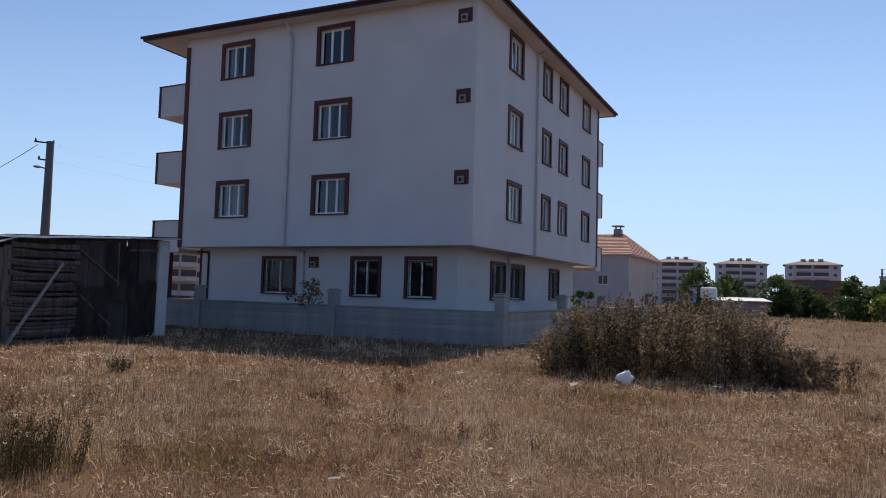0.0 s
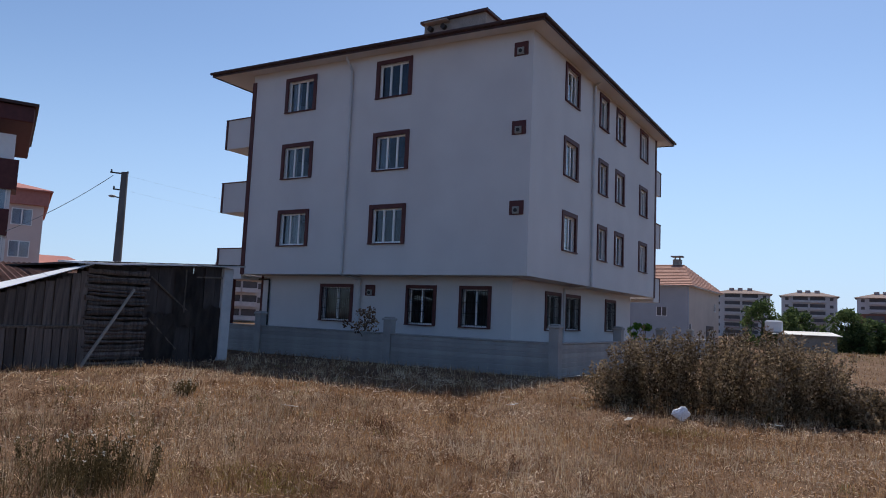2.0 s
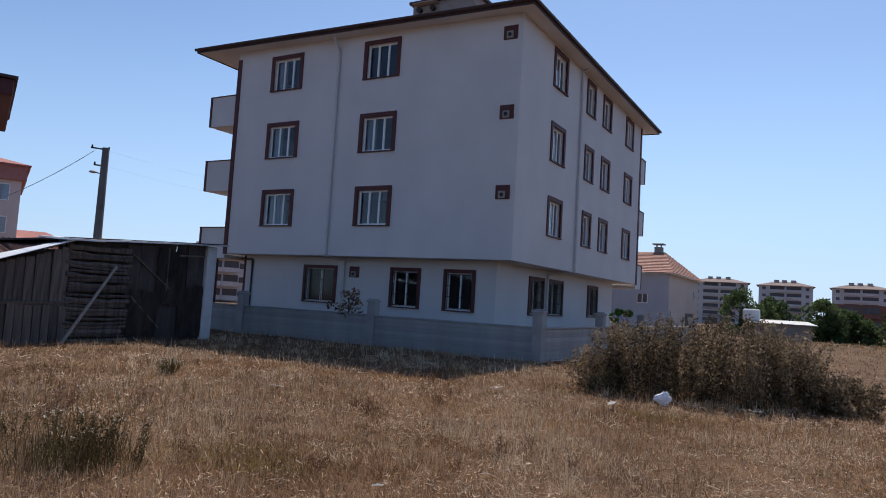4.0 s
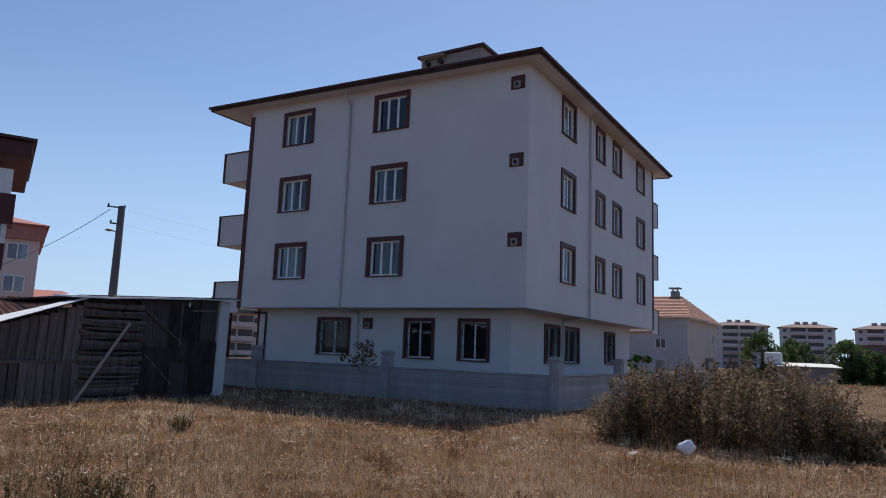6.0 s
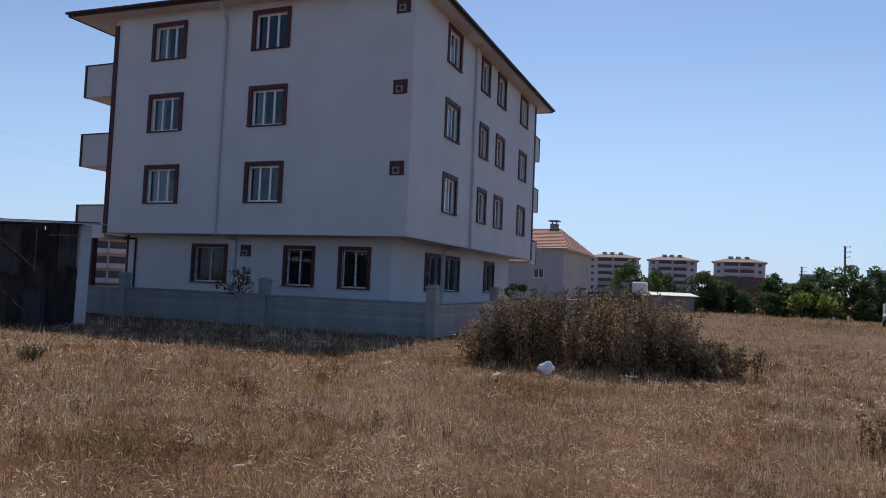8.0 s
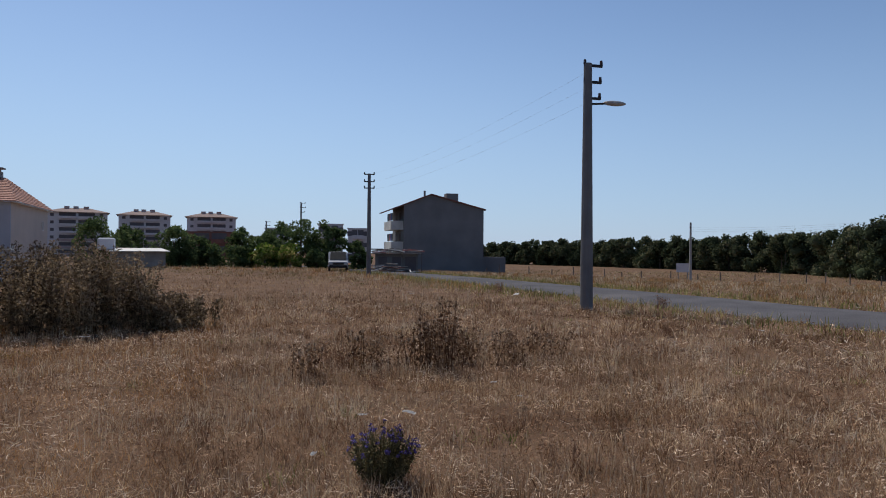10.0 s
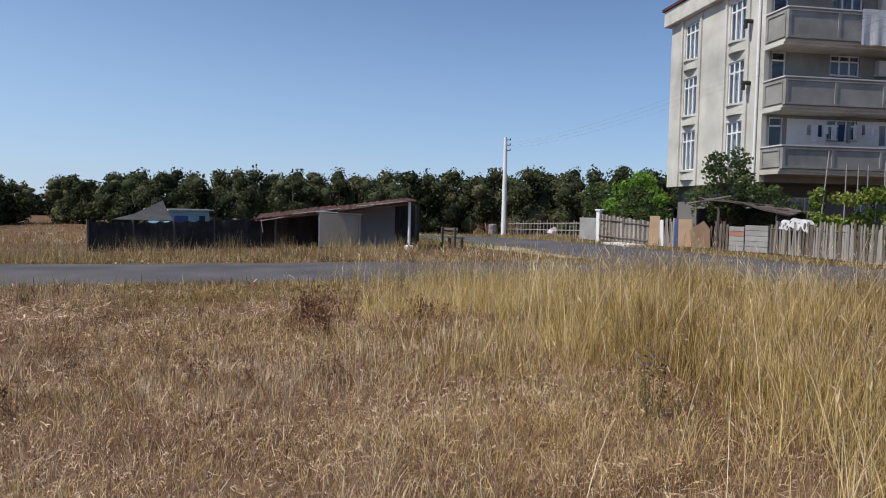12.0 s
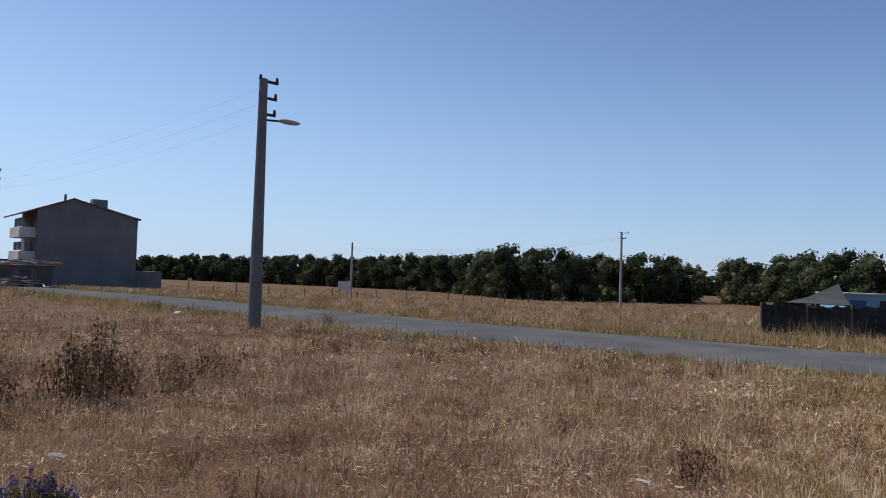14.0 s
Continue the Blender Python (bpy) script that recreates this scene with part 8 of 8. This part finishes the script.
    # a lighter, trodden stretch towards the road
    for r0, r1, n, w in ((2.6, 6, 14000, 0.0042), (6, 15, 36000, 0.008)):
        x, y = scatter(r0, r1, n, -150, -84)
        k = RNG.random(len(x)) < np.clip(0.65 + 1.2 * patchy(x, y, 0.45, 8.0), 0.15, 1) * np.clip((np.degrees(np.arctan2(x - 0.3, y)) - 84) / 22, 0, 1)
        x, y = x[k], y[k]
        v, f = blades(x, y, RNG.uniform(0.04, 0.15, len(x)), np.full(len(x), w), RNG.uniform(0.3, 1.0, len(x)))
        tagged(new("pale_stubble", mesh_from("pale_stubble", v, f, "chaff")), "pale trodden stubble towards the road", "straw", kind="stuff")
    # yellower short grass on the side of the junction
    for mat, r0, r1, n, w in (("straw_gold", 2.6, 7, 26000, 0.0045), ("straw_gold", 7, 17, 60000, 0.0085), ("verge", 6, 17, 22000, 0.009)):
        x, y = scatter(r0, r1, n, -150, -88)
        k = RNG.random(len(x)) < np.clip(0.6 + 1.4 * patchy(x, y, 0.6, 31.0 if mat == "verge" else 27.0), 0.1, 1) * np.clip((np.degrees(np.arctan2(x - 0.3, y)) - 88) / 26, 0, 1)
        x, y = x[k], y[k]
        v, f = blades(x, y, RNG.uniform(0.04, 0.17, len(x)), np.full(len(x), w), RNG.uniform(0.1, 0.9, len(x)))
        tagged(new("short_grass", mesh_from("short_grass", v, f, mat)), "short yellowing grass towards the junction", "grass", kind="stuff")
    # high grass
    n = 20500
    x, y = RNG.uniform(-14, 15, n), RNG.uniform(-16, -1.5, n)
    keep = tall_zone(x, y) & clear_of_buildings(x, y) & (np.hypot(x, y) > 2.7)
    x, y = x[keep], y[keep]
    pn = patchy(x, y, 0.6, 5.0)
    edge = np.clip((-2.2 - 0.27 * np.maximum(x, 0) + 0.8 - y) / 3.2, 0.12, 1)
    keep = RNG.random(len(x)) < np.clip(0.58 + 1.6 * pn, 0.12, 1) * (0.06 + 0.94 * edge ** 1.4)
    x, y, pn, edge = x[keep], y[keep], pn[keep], edge[keep]
    per = 9
    size = np.repeat((0.55 + 0.45 * edge) * np.clip(1 + 0.5 * pn, 0.6, 1.35), per)
    x, y, way = tufts(x, y, per, 0.06)
    h = RNG.uniform(0.28, 0.80, len(x)) * size
    v, f = blades(x, y, h, RNG.uniform(0.0035, 0.0082, len(x)) * np.clip(np.hypot(x, y) / 7.0, 0.5, 1.0), np.clip(np.abs(RNG.normal(0.27, 0.32, len(x))), 0, 0.98), way + RNG.normal(0, 0.8, len(x)), 3)
    tagged(new("tall_grass", mesh_from("tall_grass", v, f, "straw_gold")), "tall golden dry grass beside the road", "grass", kind="stuff")
    # seed-headed stalks above it
    k = RNG.random(len(x)) < 0.085
    x, y, h = x[k], y[k], h[k] * RNG.uniform(1.15, 1.6, k.sum())
    v, f = blades(x, y, h, 0.0075 * np.clip(np.hypot(x, y) / 6.0, 0.55, 1.0), np.clip(np.abs(RNG.normal(0.34, 0.22, len(x))), 0, 0.9), None, 4)
    tagged(new("grass_stalk", mesh_from("grass_stalk", v, f, "pale_straw")), "pale bending seed stalks above the tall grass", "grass", kind="stuff")
    ring = v.reshape(len(x), 9, 3)
    tip, below = ring[:, 8], (ring[:, 6] + ring[:, 7]) / 2
    along = (tip - below) * 0.26
    side = np.cross(along, RNG.normal(size=along.shape))
    side *= (RNG.uniform(0.004, 0.0065, len(x)) / (np.linalg.norm(side, axis=1) + 1e-9))[:, None]
    other = np.cross(along, side)
    other *= (np.linalg.norm(side, axis=1) / (np.linalg.norm(other, axis=1) + 1e-9))[:, None]
    ears = np.concatenate([np.stack([tip - along * 1.5, tip - along * 0.6 + q, tip + along * 0.2, tip - along * 0.6 - q], 1) for q in (side, other)]).reshape(-1, 3)
    tagged(new("grass_ear", mesh_from("grass_ear", ears, np.arange(len(ears)).reshape(-1, 4), "pale_straw")), "pale seed ears at the tips of the tall grass", "grass", kind="stuff")
    # verges along the roads
    n = 160000
    x, y = RNG.uniform(-10, 60, n), RNG.uniform(-34, 60, n)
    gap = road_gap(x, y)
    keep = (gap > 0.05) & (gap < 2.6) & clear_of_buildings(x, y) & (RNG.random(n) < np.clip(1.25 - gap / 2.4, 0.1, 1))
    x, y = x[keep], y[keep]
    h = RNG.uniform(0.08, 0.34, len(x))
    v, f = blades(x, y, h, 0.012 + 0.0007 * np.hypot(x, y), np.clip(np.abs(RNG.normal(0.3, 0.25, len(x))), 0, 0.95))
    tagged(new("verge_grass", mesh_from("verge_grass", v, f, "verge")), "olive green and straw grass along the road edges", "grass", kind="stuff")
    n = 120000
    x, y = RNG.uniform(2, 34, n), RNG.uniform(-31, 28, n)
    gap = road_gap(x, y)
    k = (gap > 0.1) & (gap < 4.4) & clear_of_buildings(x, y) & (RNG.random(n) < np.clip(0.95 - gap / 4.4, 0.0, 1) * np.clip(0.7 + 1.3 * patchy(x, y, 0.3, 71.0), 0.1, 1))
    x, y = x[k], y[k]
    v, f = blades(x, y, RNG.uniform(0.04, 0.17, len(x)), 0.006 + 0.0005 * np.hypot(x, y), RNG.uniform(0.05, 0.85, len(x)))
    tagged(new("green_grass", mesh_from("green_grass", v, f, "moss")), "low yellow-green grass along the road edges", "grass", kind="stuff")
    # uneven tussocks in the field beyond the road
    x, y = RNG.uniform(20, 75, 5200), RNG.uniform(-16, 60, 5200)
    k = (road_gap(x, y) > 0.8) & clear_of_buildings(x, y) & (x * math.sin(radians(95)) + y * math.cos(radians(95)) > 21) & (RNG.random(5200) < np.clip(0.3 + 1.6 * patchy(x, y, 0.16, 3.0), 0.03, 1))
    k &= ~((x > 24.5) & (x < 32) & (y < -3))
    for part_of, mat, note in ((0, "rust_straw", "reddish-brown tussocks in the field beyond the road"), (1, "pale_straw", "pale straw tussocks in the field beyond the road")):
        q = k & (np.arange(5200) % 2 == part_of)
        tx, ty, way = tufts(x[q], y[q], 20, 0.26)
        v, f = blades(tx, ty, RNG.uniform(0.10, 0.40, len(tx)), 0.006 + 0.00045 * np.hypot(tx, ty), np.clip(np.abs(RNG.normal(0.25, 0.2, len(tx))), 0, 0.9), way)
        tagged(new("tussock", mesh_from("tussock", v, f, mat)), note, "grass", kind="stuff")
    # high grass in front of the stall
    n = 9500
    x, y = RNG.uniform(20.5, 27.5, n), RNG.uniform(-15.5, 2, n)
    keep = (road_gap(x, y) > 0.5) & (x < 25.2 + 0.03 * y)
    x, y = x[keep], y[keep]
    h = RNG.uniform(0.14, 0.74, len(x)) * np.clip(0.7 + 1.5 * patchy(x, y, 0.7, 2.0), 0.22, 1.3)
    v, f = blades(x, y, h, np.full(len(x), 0.011), np.clip(np.abs(RNG.normal(0.25, 0.2, len(x))), 0, 0.9))
    tagged(new("tall_grass", mesh_from("tall_grass", v, f, "field_straw")), "tall dry grass in front of the stall", "grass", kind="stuff")
    n = 9000
    x, y = RNG.uniform(19.5, 26.5, n), RNG.uniform(-15.5, 4, n)
    k = (road_gap(x, y) > 0.1) & (x < 24.6 + 0.03 * y) & (RNG.random(n) < np.clip(1.2 - road_gap(x, y) / 3.2, 0.1, 1))
    x, y = x[k], y[k]
    v, f = blades(x, y, RNG.uniform(0.06, 0.26, len(x)), np.full(len(x), 0.016), RNG.uniform(0.05, 0.8, len(x)))
    tagged(new("green_grass", mesh_from("green_grass", v, f, "moss")), "low yellow-green grass before the stall", "grass", kind="stuff")
    # greener weeds near the shed
    x = np.concatenate([RNG.normal(-3.75, 0.30, 700), RNG.normal(-5.2, 1.1, 900)])
    y = np.concatenate([RNG.normal(6.1, 0.28, 700), RNG.normal(8.8, 1.6, 900)])
    n = len(x)
    h = np.concatenate([RNG.uniform(0.12, 0.58, 700), RNG.uniform(0.08, 0.34, 900)])
    v, f = blades(x, y, h, np.full(n, 0.007), np.clip(np.abs(RNG.normal(0.25, 0.2, n)), 0, 0.9))
    tagged(new("weed_grass", mesh_from("weed_grass", v, f, "olive_weed")), "greenish weeds growing in the dry grass", "grass", kind="stuff")


grass()
